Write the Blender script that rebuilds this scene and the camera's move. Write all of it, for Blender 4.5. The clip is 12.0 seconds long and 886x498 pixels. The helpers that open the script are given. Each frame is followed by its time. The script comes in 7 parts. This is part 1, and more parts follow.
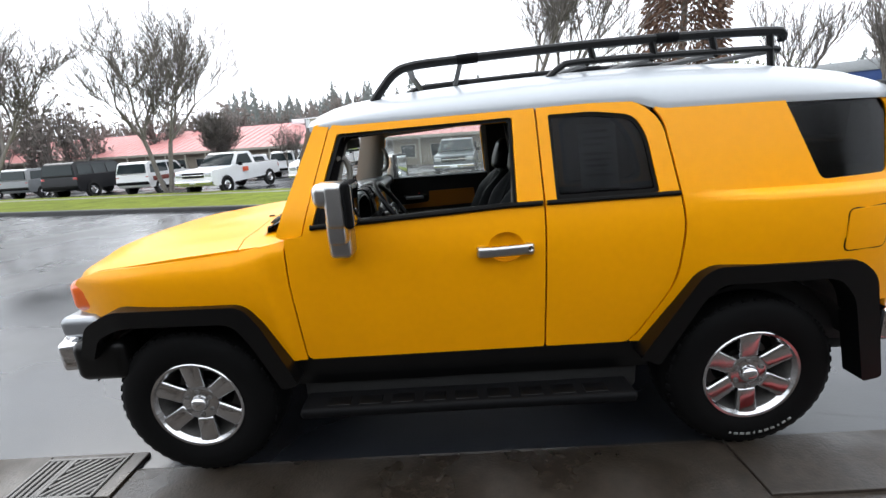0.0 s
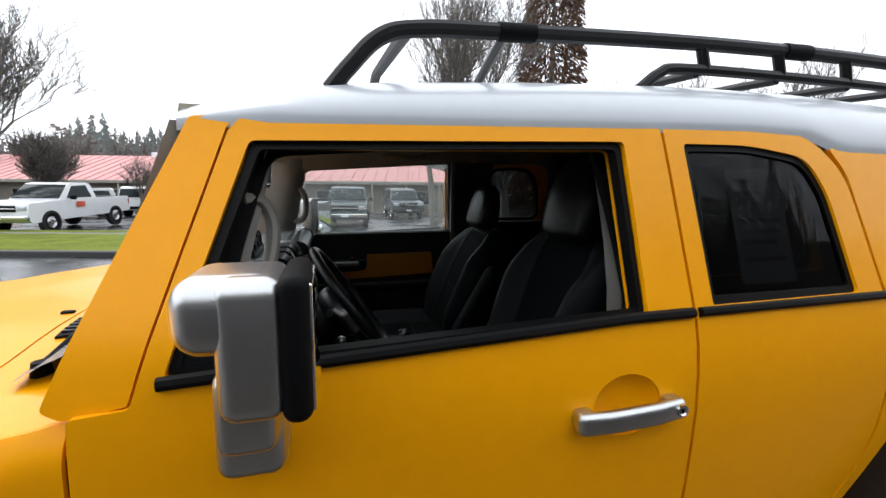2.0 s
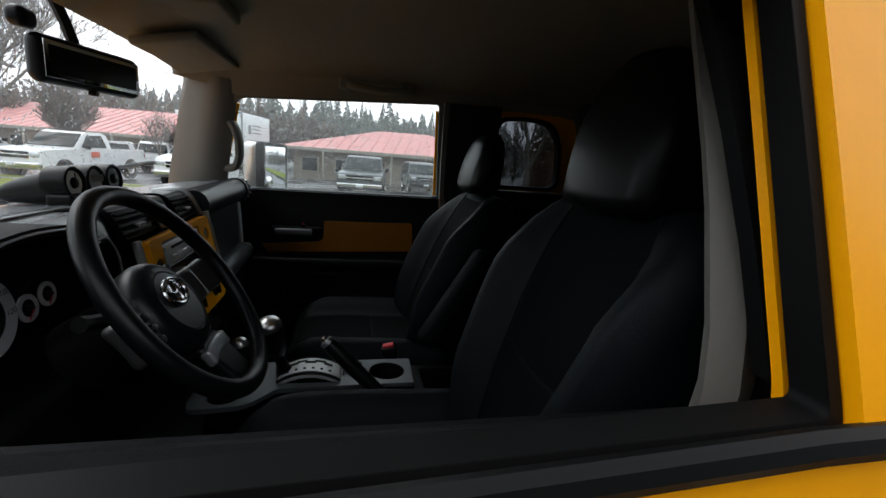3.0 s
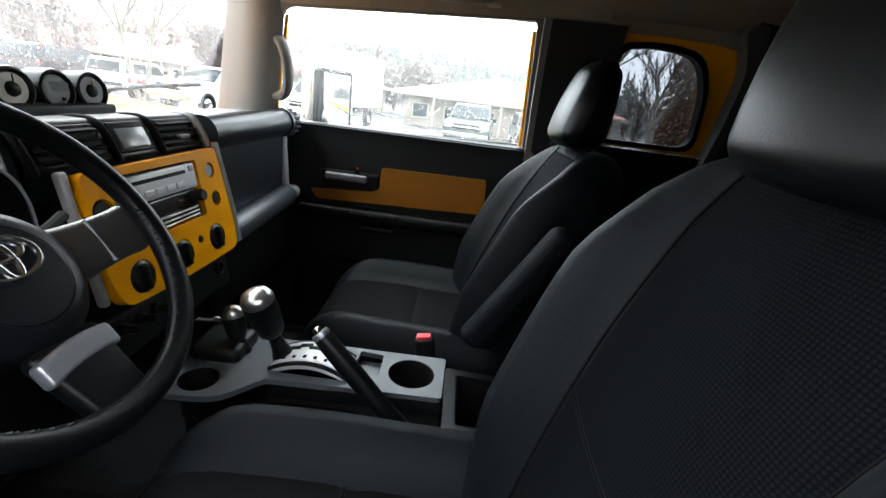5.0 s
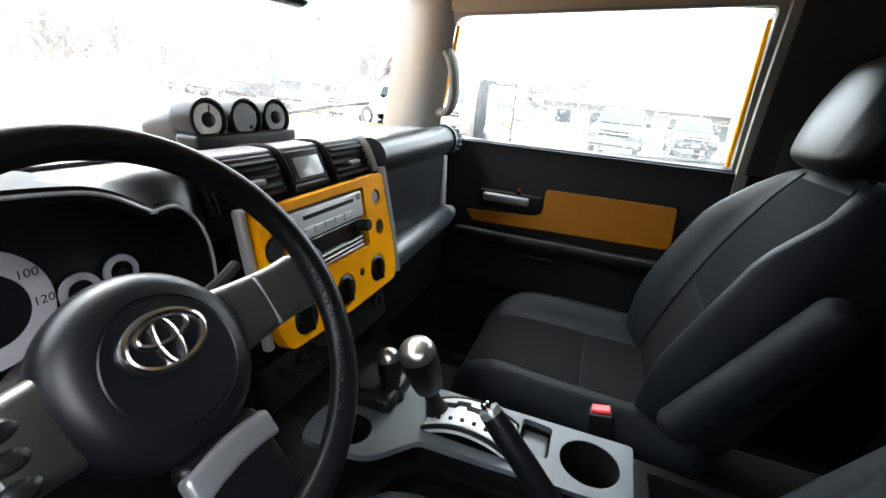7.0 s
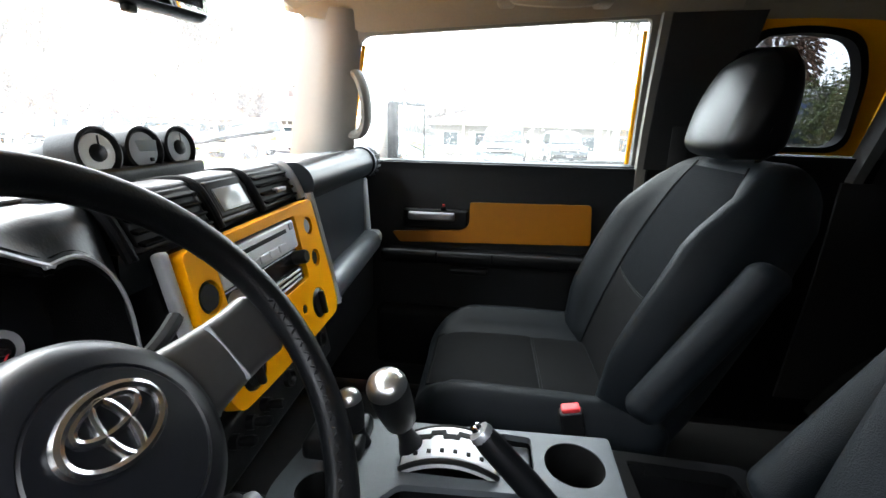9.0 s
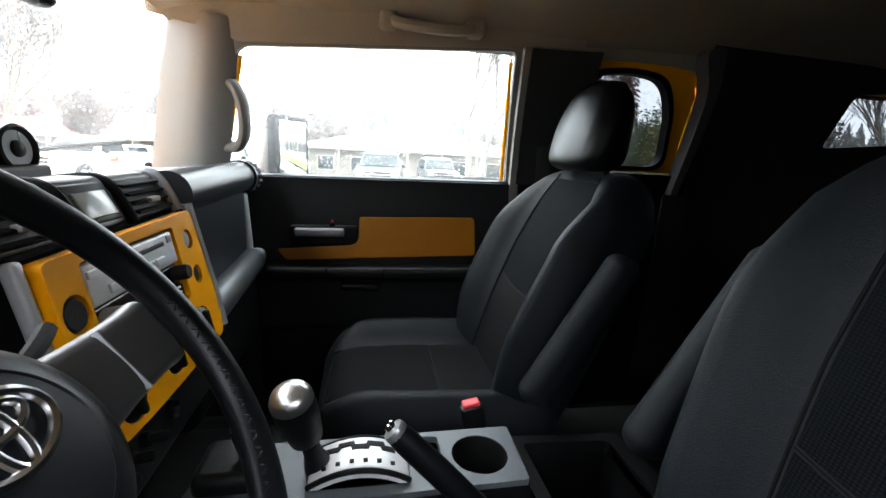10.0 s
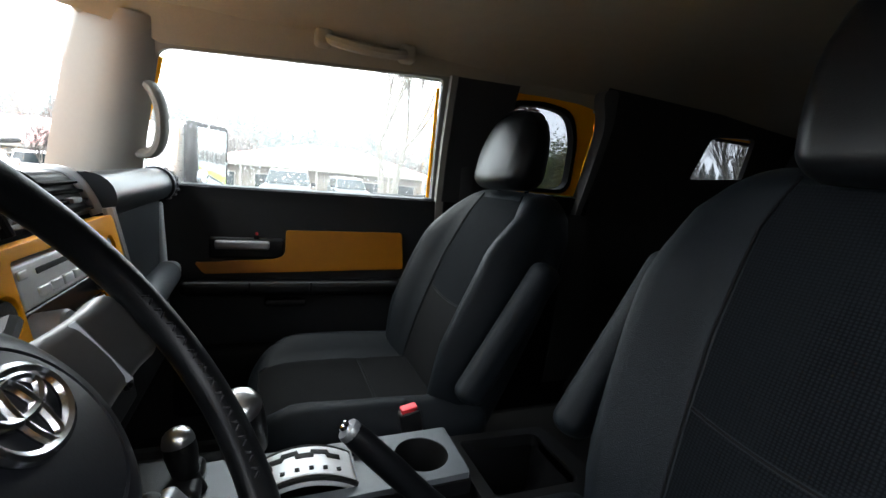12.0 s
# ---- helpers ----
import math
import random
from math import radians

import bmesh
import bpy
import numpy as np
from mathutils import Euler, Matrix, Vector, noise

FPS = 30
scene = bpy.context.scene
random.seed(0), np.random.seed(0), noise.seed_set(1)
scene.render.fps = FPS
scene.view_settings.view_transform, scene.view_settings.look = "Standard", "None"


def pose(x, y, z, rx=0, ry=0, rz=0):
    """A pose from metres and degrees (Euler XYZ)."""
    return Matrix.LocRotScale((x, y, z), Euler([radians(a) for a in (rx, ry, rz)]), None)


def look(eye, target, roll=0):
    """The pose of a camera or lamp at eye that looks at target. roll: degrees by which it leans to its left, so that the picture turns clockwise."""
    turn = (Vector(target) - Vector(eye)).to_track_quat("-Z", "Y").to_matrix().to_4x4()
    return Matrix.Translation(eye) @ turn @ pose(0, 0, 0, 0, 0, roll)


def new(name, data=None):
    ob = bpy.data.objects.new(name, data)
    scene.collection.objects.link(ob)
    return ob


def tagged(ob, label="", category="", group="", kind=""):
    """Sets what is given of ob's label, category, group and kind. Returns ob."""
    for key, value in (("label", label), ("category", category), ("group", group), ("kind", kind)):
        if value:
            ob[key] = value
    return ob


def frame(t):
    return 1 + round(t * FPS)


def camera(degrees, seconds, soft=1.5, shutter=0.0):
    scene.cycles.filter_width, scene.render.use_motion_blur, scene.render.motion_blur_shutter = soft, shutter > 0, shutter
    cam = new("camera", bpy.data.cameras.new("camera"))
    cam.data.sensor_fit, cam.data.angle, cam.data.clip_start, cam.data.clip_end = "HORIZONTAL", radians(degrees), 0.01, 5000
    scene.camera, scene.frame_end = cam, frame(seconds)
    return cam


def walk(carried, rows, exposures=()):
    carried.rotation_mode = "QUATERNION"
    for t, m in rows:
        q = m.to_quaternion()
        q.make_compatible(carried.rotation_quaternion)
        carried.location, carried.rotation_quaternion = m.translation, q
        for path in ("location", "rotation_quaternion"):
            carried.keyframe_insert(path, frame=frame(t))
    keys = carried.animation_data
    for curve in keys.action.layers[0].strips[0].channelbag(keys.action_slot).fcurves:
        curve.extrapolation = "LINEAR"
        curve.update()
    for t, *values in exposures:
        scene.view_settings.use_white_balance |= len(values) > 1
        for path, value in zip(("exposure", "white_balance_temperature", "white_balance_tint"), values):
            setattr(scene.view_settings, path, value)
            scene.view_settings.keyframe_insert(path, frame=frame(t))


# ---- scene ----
cam = camera(91.6, 12.0)
PATH = [
    (0, (-0.044, -2.725, 1.609), (-0.089, -0.793, 1.092), -3.9),
    (0.5, (-0.338, -2.549, 1.625), (-0.253, -0.621, 1.098), -1.6),
    (1, (-0.504, -2.303, 1.612), (-0.196, -0.405, 1.064), -2.2),
    (1.5, (-0.501, -1.962, 1.588), (-0.145, -0.036, 1.183), -1.0),
    (2, (-0.394, -1.606, 1.562), (0.11, 0.305, 1.259), 0.6),
    (2.5, (-0.24, -1.307, 1.511), (0.272, 0.603, 1.21), 1.5),
    (2.7, (-0.177, -1.202, 1.477), (0.301, 0.711, 1.141), 2.8),
    (4.3, (0.019, -0.779, 1.424), (0.27, 1.113, 0.827), 7.0),
    (4.5, (0.032, -0.762, 1.418), (0.207, 1.129, 0.792), 7.3),
    (5, (0.043, -0.735, 1.421), (0.039, 1.155, 0.766), 7.7),
    (5.5, (0.013, -0.693, 1.427), (-0.187, 1.19, 0.784), 6.8),
    (6, (-0.019, -0.654, 1.427), (-0.407, 1.183, 0.736), 6.8),
    (6.5, (-0.052, -0.617, 1.428), (-0.573, 1.179, 0.719), 6.6),
    (6.7, (-0.062, -0.601, 1.429), (-0.625, 1.186, 0.731), 6.5),
    (8.3, (-0.124, -0.558, 1.415), (-0.729, 1.224, 0.739), 1.6),
    (8.5, (-0.133, -0.56, 1.413), (-0.634, 1.266, 0.77), 1.5),
    (9, (-0.156, -0.567, 1.398), (-0.344, 1.345, 0.842), 1.7),
    (9.5, (-0.169, -0.579, 1.383), (-0.064, 1.357, 0.892), 1.3),
    (10, (-0.187, -0.594, 1.371), (0.169, 1.327, 0.944), 2.9),
    (10.5, (-0.21, -0.61, 1.361), (0.311, 1.273, 0.931), 4.1),
    (11, (-0.226, -0.615, 1.357), (0.43, 1.235, 0.971), 4.8),
    (11.5, (-0.254, -0.626, 1.359), (0.475, 1.205, 1.019), 5.1),
    (12, (-0.252, -0.626, 1.353), (0.498, 1.203, 1.051), 5.1),
]
walk(cam, [(t, look(eye, target, roll)) for t, eye, target, roll in PATH],
     exposures=[(0, 1.18), (1.4, 1.07), (2.0, 0.84), (2.7, 0.79), (4.3, 2.5), (5.5, 3.6), (6.7, 3.85), (9.0, 3.95), (10.2, 3.4), (12, 3.3)])

# ---- world and light: a bright, even overcast sky ----
world = bpy.data.worlds.new("overcast")
scene.world = world
world.use_nodes = True
wn, wl = world.node_tree.nodes, world.node_tree.links
sky = wn.new("ShaderNodeTexSky")
sky.sky_type, sky.sun_disc = "NISHITA", False
sky.sun_elevation, sky.sun_rotation = radians(50), radians(-50)
sky.air_density, sky.dust_density, sky.ozone_density = 1.0, 2.0, 1.0
pale = wn.new("ShaderNodeHueSaturation")
pale.inputs["Saturation"].default_value = 0.12
wl.new(sky.outputs["Color"], pale.inputs["Color"])
cloud = wn.new("ShaderNodeMix")
cloud.data_type = "RGBA"
cloud.inputs["Factor"].default_value = 0.88
cloud.inputs["B"].default_value = (8.0, 8.5, 9.2, 1)
wl.new(pale.outputs["Color"], cloud.inputs["A"])
wl.new(cloud.outputs["Result"], wn["Background"].inputs["Color"])
wn["Background"].inputs["Strength"].default_value = 0.13
sun = new("sun", bpy.data.lights.new("sun", "SUN"))
sun.data.energy, sun.data.angle, sun.data.color = 0.7, radians(40), (1.0, 0.98, 0.95)
sun.matrix_basis = look((-5, 4.2, 7.8), (0, 0, 0))

# ---- materials ----
def mat(name, color, rough=0.5, metal=0.0, vary=0.12, scale=8.0, bump=0.0, bscale=120.0, coat=0.0, spec=0.5, rvary=0.0, island=0.0, thin=0.0):
    """A surface with colour that varies at two scales, and fine relief."""
    m = bpy.data.materials.new(name)
    m.use_nodes = True
    n, l = m.node_tree.nodes, m.node_tree.links
    b = n["Principled BSDF"]
    b.inputs["Roughness"].default_value, b.inputs["Metallic"].default_value = rough, metal
    b.inputs["Coat Weight"].default_value, b.inputs["Coat Roughness"].default_value = coat, 0.06
    b.inputs["Specular IOR Level"].default_value = spec
    tc = n.new("ShaderNodeTexCoord")
    big, fine = n.new("ShaderNodeTexNoise"), n.new("ShaderNodeTexNoise")
    big.inputs["Scale"].default_value, fine.inputs["Scale"].default_value = scale, scale * 9
    big.inputs["Detail"].default_value, fine.inputs["Detail"].default_value = 4, 3
    for t in (big, fine):
        l.new(tc.outputs["Object"], t.inputs["Vector"])
    add = n.new("ShaderNodeMath")
    add.operation = "ADD"
    l.new(big.outputs["Fac"], add.inputs[0])
    l.new(fine.outputs["Fac"], add.inputs[1])
    ramp = n.new("ShaderNodeMapRange")
    ramp.inputs["From Min"].default_value, ramp.inputs["From Max"].default_value = 0.6, 1.4
    l.new(add.outputs[0], ramp.inputs["Value"])
    mix = n.new("ShaderNodeMix")
    mix.data_type = "RGBA"
    mix.inputs["A"].default_value = (*[c * (1 - vary) for c in color], 1)
    mix.inputs["B"].default_value = (*[min(1, c * (1 + vary)) for c in color], 1)
    l.new(ramp.outputs[0], mix.inputs["Factor"])
    out = mix.outputs["Result"]
    if island:
        geo, hsv, mr = n.new("ShaderNodeNewGeometry"), n.new("ShaderNodeHueSaturation"), n.new("ShaderNodeMapRange")
        mr.inputs["To Min"].default_value, mr.inputs["To Max"].default_value = 1 - island, 1 + island
        l.new(geo.outputs["Random Per Island"], mr.inputs["Value"])
        l.new(mr.outputs[0], hsv.inputs["Value"])
        l.new(out, hsv.inputs["Color"])
        out = hsv.outputs["Color"]
    l.new(out, b.inputs["Base Color"])
    if rvary:
        rr = n.new("ShaderNodeMapRange")
        rr.inputs["From Min"].default_value, rr.inputs["From Max"].default_value = 0.35, 0.65
        rr.inputs["To Min"].default_value, rr.inputs["To Max"].default_value = max(0.02, rough - rvary), min(1, rough + rvary)
        l.new(big.outputs["Fac"], rr.inputs["Value"])
        l.new(rr.outputs[0], b.inputs["Roughness"])
    if bump:
        bn, bm_ = n.new("ShaderNodeTexNoise"), n.new("ShaderNodeBump")
        bn.inputs["Scale"].default_value, bn.inputs["Detail"].default_value = bscale, 3
        bm_.inputs["Strength"].default_value, bm_.inputs["Distance"].default_value = bump, 0.004
        l.new(tc.outputs["Object"], bn.inputs["Vector"])
        l.new(bn.outputs["Fac"], bm_.inputs["Height"])
        l.new(bm_.outputs["Normal"], b.inputs["Normal"])
    if thin:
        tl, mx = n.new("ShaderNodeBsdfTranslucent"), n.new("ShaderNodeMixShader")
        mx.inputs[0].default_value = thin
        l.new(out, tl.inputs["Color"])
        l.new(b.outputs[0], mx.inputs[1])
        l.new(tl.outputs[0], mx.inputs[2])
        l.new(mx.outputs[0], n["Material Output"].inputs["Surface"])
    return m

def pane(name, tint, gloss_rough=0.0, f0=0.03, film=0.0):
    """A thin pane: what lies behind shows through its tint, with a mirror's gloss at a grazing view."""
    m = bpy.data.materials.new(name)
    m.use_nodes = True
    n, l = m.node_tree.nodes, m.node_tree.links
    n.remove(n["Principled BSDF"])
    clear, gloss, mix, lw = n.new("ShaderNodeBsdfTransparent"), n.new("ShaderNodeBsdfGlossy"), n.new("ShaderNodeMixShader"), n.new("ShaderNodeLayerWeight")
    power, fr = n.new("ShaderNodeMath"), n.new("ShaderNodeMath")
    power.operation, fr.operation = "POWER", "MULTIPLY_ADD"
    power.inputs[1].default_value, fr.inputs[1].default_value, fr.inputs[2].default_value = 5.0, 0.9, f0
    lw.inputs["Blend"].default_value = 0.5
    l.new(lw.outputs["Facing"], power.inputs[0])
    l.new(power.outputs[0], fr.inputs[0])
    clear.inputs["Color"].default_value = (*tint, 1)
    gloss.inputs["Roughness"].default_value = gloss_rough
    l.new(fr.outputs[0], mix.inputs[0])
    l.new(clear.outputs[0], mix.inputs[1])
    l.new(gloss.outputs[0], mix.inputs[2])
    if film:
        wet, veil, tc, ns, mr = n.new("ShaderNodeBsdfTranslucent"), n.new("ShaderNodeMixShader"), n.new("ShaderNodeTexCoord"), n.new("ShaderNodeTexNoise"), n.new("ShaderNodeMapRange")
        ns.inputs["Scale"].default_value, ns.inputs["Detail"].default_value = 14.0, 6
        mr.inputs["From Min"].default_value, mr.inputs["From Max"].default_value = 0.3, 0.7
        mr.inputs["To Min"].default_value, mr.inputs["To Max"].default_value = film * 0.6, film * 1.4
        wet.inputs["Color"].default_value = (0.95, 0.96, 0.97, 1)
        l.new(tc.outputs["Object"], ns.inputs["Vector"])
        l.new(ns.outputs["Fac"], mr.inputs["Value"])
        l.new(mr.outputs[0], veil.inputs[0])
        l.new(mix.outputs[0], veil.inputs[1])
        l.new(wet.outputs[0], veil.inputs[2])
        l.new(veil.outputs[0], n["Material Output"].inputs["Surface"])
    else:
        l.new(mix.outputs[0], n["Material Output"].inputs["Surface"])
    return m

YELLOW = mat("yellow_paint", (0.90, 0.362, 0.0), 0.34, 0.0, 0.03, 3, coat=0.12, bump=0.012, bscale=60, spec=0.16)
WHITE = mat("white_paint", (0.44, 0.465, 0.49), 0.3, 0.0, 0.02, 3, coat=0.4)
BLACKPLASTIC = mat("black_plastic", (0.0045, 0.0047, 0.005), 0.40, 0, 0.2, 10, bump=0.12, bscale=400, spec=0.28)
# Lighter copy of TRIM: the passenger door's reflections are put into its colour.
DOORTRIM_LIT = mat("door_trim_lit", (0.0075, 0.008, 0.0088), 0.5, 0, 0.2, 12, bump=0.15, bscale=500, spec=0.3)
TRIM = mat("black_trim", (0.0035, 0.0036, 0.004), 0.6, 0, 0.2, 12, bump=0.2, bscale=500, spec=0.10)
SEAL = mat("rubber_seal", (0.003, 0.003, 0.003), 0.5, 0, 0.2, 20, spec=0.12)
TYRE = mat("tyre_rubber", (0.0020, 0.0020, 0.0022), 0.7, 0, 0.3, 20, bump=0.3, bscale=200, spec=0.15)
ALLOY = mat("polished_alloy", (0.62, 0.62, 0.63), 0.16, 1.0, 0.06, 12, rvary=0.06)
CHROME = mat("chrome", (0.72, 0.72, 0.73), 0.06, 1.0, 0.03, 10)
SILVER = mat("silver_plastic", (0.32, 0.33, 0.345), 0.32, 0.7, 0.05, 20, bump=0.05, bscale=700)
GREYTRIM = mat("grey_plastic", (0.24, 0.25, 0.26), 0.5, 0, 0.06, 12, bump=0.12, bscale=500)
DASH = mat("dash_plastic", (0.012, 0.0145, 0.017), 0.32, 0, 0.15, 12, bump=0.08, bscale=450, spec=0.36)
LINER = mat("headliner_cloth", (0.25, 0.225, 0.175), 0.9, 0, 0.06, 25, bump=0.2, bscale=600)
PILLAR = mat("pillar_plastic", (0.155, 0.147, 0.128), 0.6, 0, 0.04, 12, bump=0.12, bscale=500)
SEATCLOTH = mat("seat_cloth", (0.0038, 0.0055, 0.0072), 0.52, 0, 0.15, 30, bump=0.30, bscale=700, spec=0.135)
def nap(m, weight, tint):
    """The soft sheen of brushed cloth."""
    b = m.node_tree.nodes["Principled BSDF"]
    b.inputs["Sheen Weight"].default_value, b.inputs["Sheen Roughness"].default_value = weight, 0.35
    b.inputs["Sheen Tint"].default_value = (*tint, 1)
nap(SEATCLOTH, 0.006, (0.8, 0.92, 1.0))
def weave(name, dark, light, lean):
    """Seat cloth with rows of small pale knots."""
    m = mat(name, dark, 0.8, 0, 0.15, 30, bump=0.25, bscale=400, spec=0.03)
    n, l = m.node_tree.nodes, m.node_tree.links
    b = n["Principled BSDF"]
    old = b.inputs["Base Color"].links[0].from_socket
    tc, vo, th, mix = n.new("ShaderNodeTexCoord"), n.new("ShaderNodeTexVoronoi"), n.new("ShaderNodeMapRange"), n.new("ShaderNodeMix")
    vo.inputs["Scale"].default_value, vo.inputs["Randomness"].default_value = 300.0, 0.0
    vr, fl = n.new("ShaderNodeVectorRotate"), n.new("ShaderNodeVectorMath")
    vr.rotation_type, vr.inputs["Angle"].default_value = "Y_AXIS", lean
    fl.operation, fl.inputs[1].default_value = "MULTIPLY", (0.0, 0.8, 1.25)
    l.new(tc.outputs["Object"], vr.inputs["Vector"])
    l.new(vr.outputs[0], fl.inputs[0])
    th.inputs["From Min"].default_value, th.inputs["From Max"].default_value = 0.46, 0.30
    mix.data_type = "RGBA"
    l.new(fl.outputs[0], vo.inputs["Vector"])
    l.new(vo.outputs["Distance"], th.inputs["Value"])
    l.new(th.outputs[0], mix.inputs["Factor"])
    l.new(old, mix.inputs["A"])
    mix.inputs["B"].default_value = (*light, 1)
    l.new(mix.outputs["Result"], b.inputs["Base Color"])
    return m
SEATINSERT = weave("seat_insert_weave", (0.0024, 0.0029, 0.0036), (0.0066, 0.0078, 0.0092), radians(23))
nap(SEATINSERT, 0.003, (0.8, 0.92, 1.0))
SEATPLAIN = mat("seat_smooth_cloth", (0.0034, 0.0036, 0.0041), 0.75, 0, 0.15, 30, bump=0.2, bscale=600, spec=0.06)
SEATSEAM = mat("seat_seam", (0.0012, 0.0014, 0.0016), 0.8, 0, 0.2, 30, spec=0.12)
CARPET = mat("carpet", (0.006, 0.006, 0.0065), 0.95, 0, 0.3, 60, bump=0.6, bscale=500)
LEATHER = mat("black_leather", (0.0030, 0.0034, 0.0040), 0.36, 0, 0.15, 20, bump=0.08, bscale=500, spec=0.20)
REDPLASTIC = mat("red_plastic", (0.65, 0.03, 0.04), 0.4, 0, 0.05, 20)
AMBER = mat("amber_lens", (0.75, 0.12, 0.01), 0.15, 0, 0.1, 30, coat=0.5)
LENSRED = mat("red_lens", (0.35, 0.02, 0.015), 0.2, 0, 0.1, 30, coat=0.5)
LENSCLEAR = mat("headlamp_lens", (0.55, 0.57, 0.6), 0.12, 0.5, 0.1, 30, coat=0.5)
MIRROR = mat("mirror_glass", (0.8, 0.82, 0.84), 0.02, 1.0, 0.0, 5)
DIAL = mat("pale_dial", (0.50, 0.50, 0.52), 0.45, 0, 0.05, 30)
PODDIAL = mat("white_gauge_face", (0.85, 0.84, 0.80), 0.5, 0, 0.04, 30)
DIALDARK = mat("dark_dial", (0.01, 0.01, 0.012), 0.25, 0, 0.1, 30)
SCREEN = mat("grey_display", (0.30, 0.33, 0.34), 0.2, 0, 0.05, 20)
WETGLASS = pane("rain_wet_glass", (0.93, 0.96, 0.95), film=0.052)
WETSIDE = pane("rain_wet_side_glass", (0.93, 0.96, 0.95), film=0.024)
# Paler than DASH: the sky's sheen on the pad is put into the colour.
PADTOP_LIT = mat("dash_top_lit", (0.15, 0.162, 0.172), 0.24, 0, 0.12, 12, bump=0.08, bscale=450, spec=1.0)
FLARE = mat("flare_plastic", (0.0022, 0.0022, 0.0024), 0.36, 0, 0.2, 10, bump=0.10, bscale=400, spec=0.30)
TINTED = pane("tinted_glass", (0.28, 0.29, 0.30), f0=0.012)
RADIO_SILVER = mat("radio_silver", (0.60, 0.61, 0.62), 0.32, 0.12, 0.04, 20)
POD = mat("pod_grey", (0.016, 0.017, 0.018), 0.5, 0, 0.1, 20, bump=0.15, bscale=500, spec=0.3)
GLOVE = mat("glove_plastic", (0.032, 0.037, 0.042), 0.38, 0, 0.1, 12, bump=0.1, bscale=450, spec=0.6)
HUBPAD = mat("hub_plastic", (0.004, 0.0046, 0.0062), 0.36, 0, 0.15, 12, bump=0.025, bscale=500, spec=0.26)
BADGE = mat("satin_badge", (0.55, 0.55, 0.56), 0.2, 1.0, 0.04, 20)
PALESILVER = mat("pale_silver_plastic", (0.40, 0.41, 0.42), 0.32, 0.3, 0.05, 20)
SATIN = mat("satin_chrome", (0.56, 0.56, 0.56), 0.30, 1.0, 0.04, 20)
SILVER_DARK = mat("dark_silver_plastic", (0.105, 0.104, 0.102), 0.40, 0.8, 0.05, 20)
DEEPTINT = pane("deep_tinted_glass", (0.03, 0.032, 0.034))
PALEBAR = mat("white_rubber", (0.22, 0.22, 0.21), 0.7, 0, 0.3, 40)
BACKWALL = mat("dark_stucco", (0.10, 0.095, 0.09), 0.85, 0, 0.15, 1, bump=0.3, bscale=30)
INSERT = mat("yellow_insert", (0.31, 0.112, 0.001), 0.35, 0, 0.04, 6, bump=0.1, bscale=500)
GREYSTRIP = mat("grey_strip", (0.060, 0.060, 0.059), 0.6, 0, 0.05, 12, bump=0.12, bscale=500)
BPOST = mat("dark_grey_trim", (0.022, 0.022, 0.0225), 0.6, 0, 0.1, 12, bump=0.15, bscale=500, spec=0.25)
UNDER = mat("underbody", (0.01, 0.01, 0.01), 0.8, 0, 0.3, 8)
CARGLASS = mat("dark_car_glass", (0.018, 0.026, 0.028), 0.08, 0, 0.1, 3, spec=0.22)

# ---- helpers for meshes ----
ORIGIN = {}
LAY = Matrix()

def lay(design=(0, 0, 0), place_at=(0, 0, 0), size=1.0):
    """Sets the frame of the parts that follow: the design point comes to place_at, all sizes times size."""
    global LAY
    LAY = Matrix.Translation(place_at) @ Matrix.Scale(size, 4) @ Matrix.Translation(-Vector(design))

def thing(name, label, category, at=(0, 0, 0), group="", kind=""):
    """A top-level Empty at the base of a thing."""
    ob = new(name)
    ob.empty_display_size = 0.1
    ob.location = LAY @ Vector(at)
    ORIGIN[ob] = LAY @ Vector(at)
    return tagged(ob, label, category, group, kind)

def part(name, bm, material, parent=None, label="", angle=35, flat=False, normals=True):
    """Links a bmesh, given in the world's metres, as one mesh object under a thing or a part."""
    org = ORIGIN.get(parent, Vector())
    if LAY != Matrix():
        bm.transform(LAY)
    if org.length:
        bmesh.ops.translate(bm, verts=bm.verts, vec=-org)
    if normals:
        bmesh.ops.recalc_face_normals(bm, faces=bm.faces)
    me = bpy.data.meshes.new(name)
    bm.to_mesh(me)
    bm.free()
    if not flat:
        me.polygons.foreach_set("use_smooth", [True] * len(me.polygons))
        me.set_sharp_from_angle(angle=radians(angle))
    me.materials.append(material)
    ob = new(name, me)
    if parent:
        ob.parent = parent
        ORIGIN[ob] = org
    if label:
        ob["label"] = label
    return ob

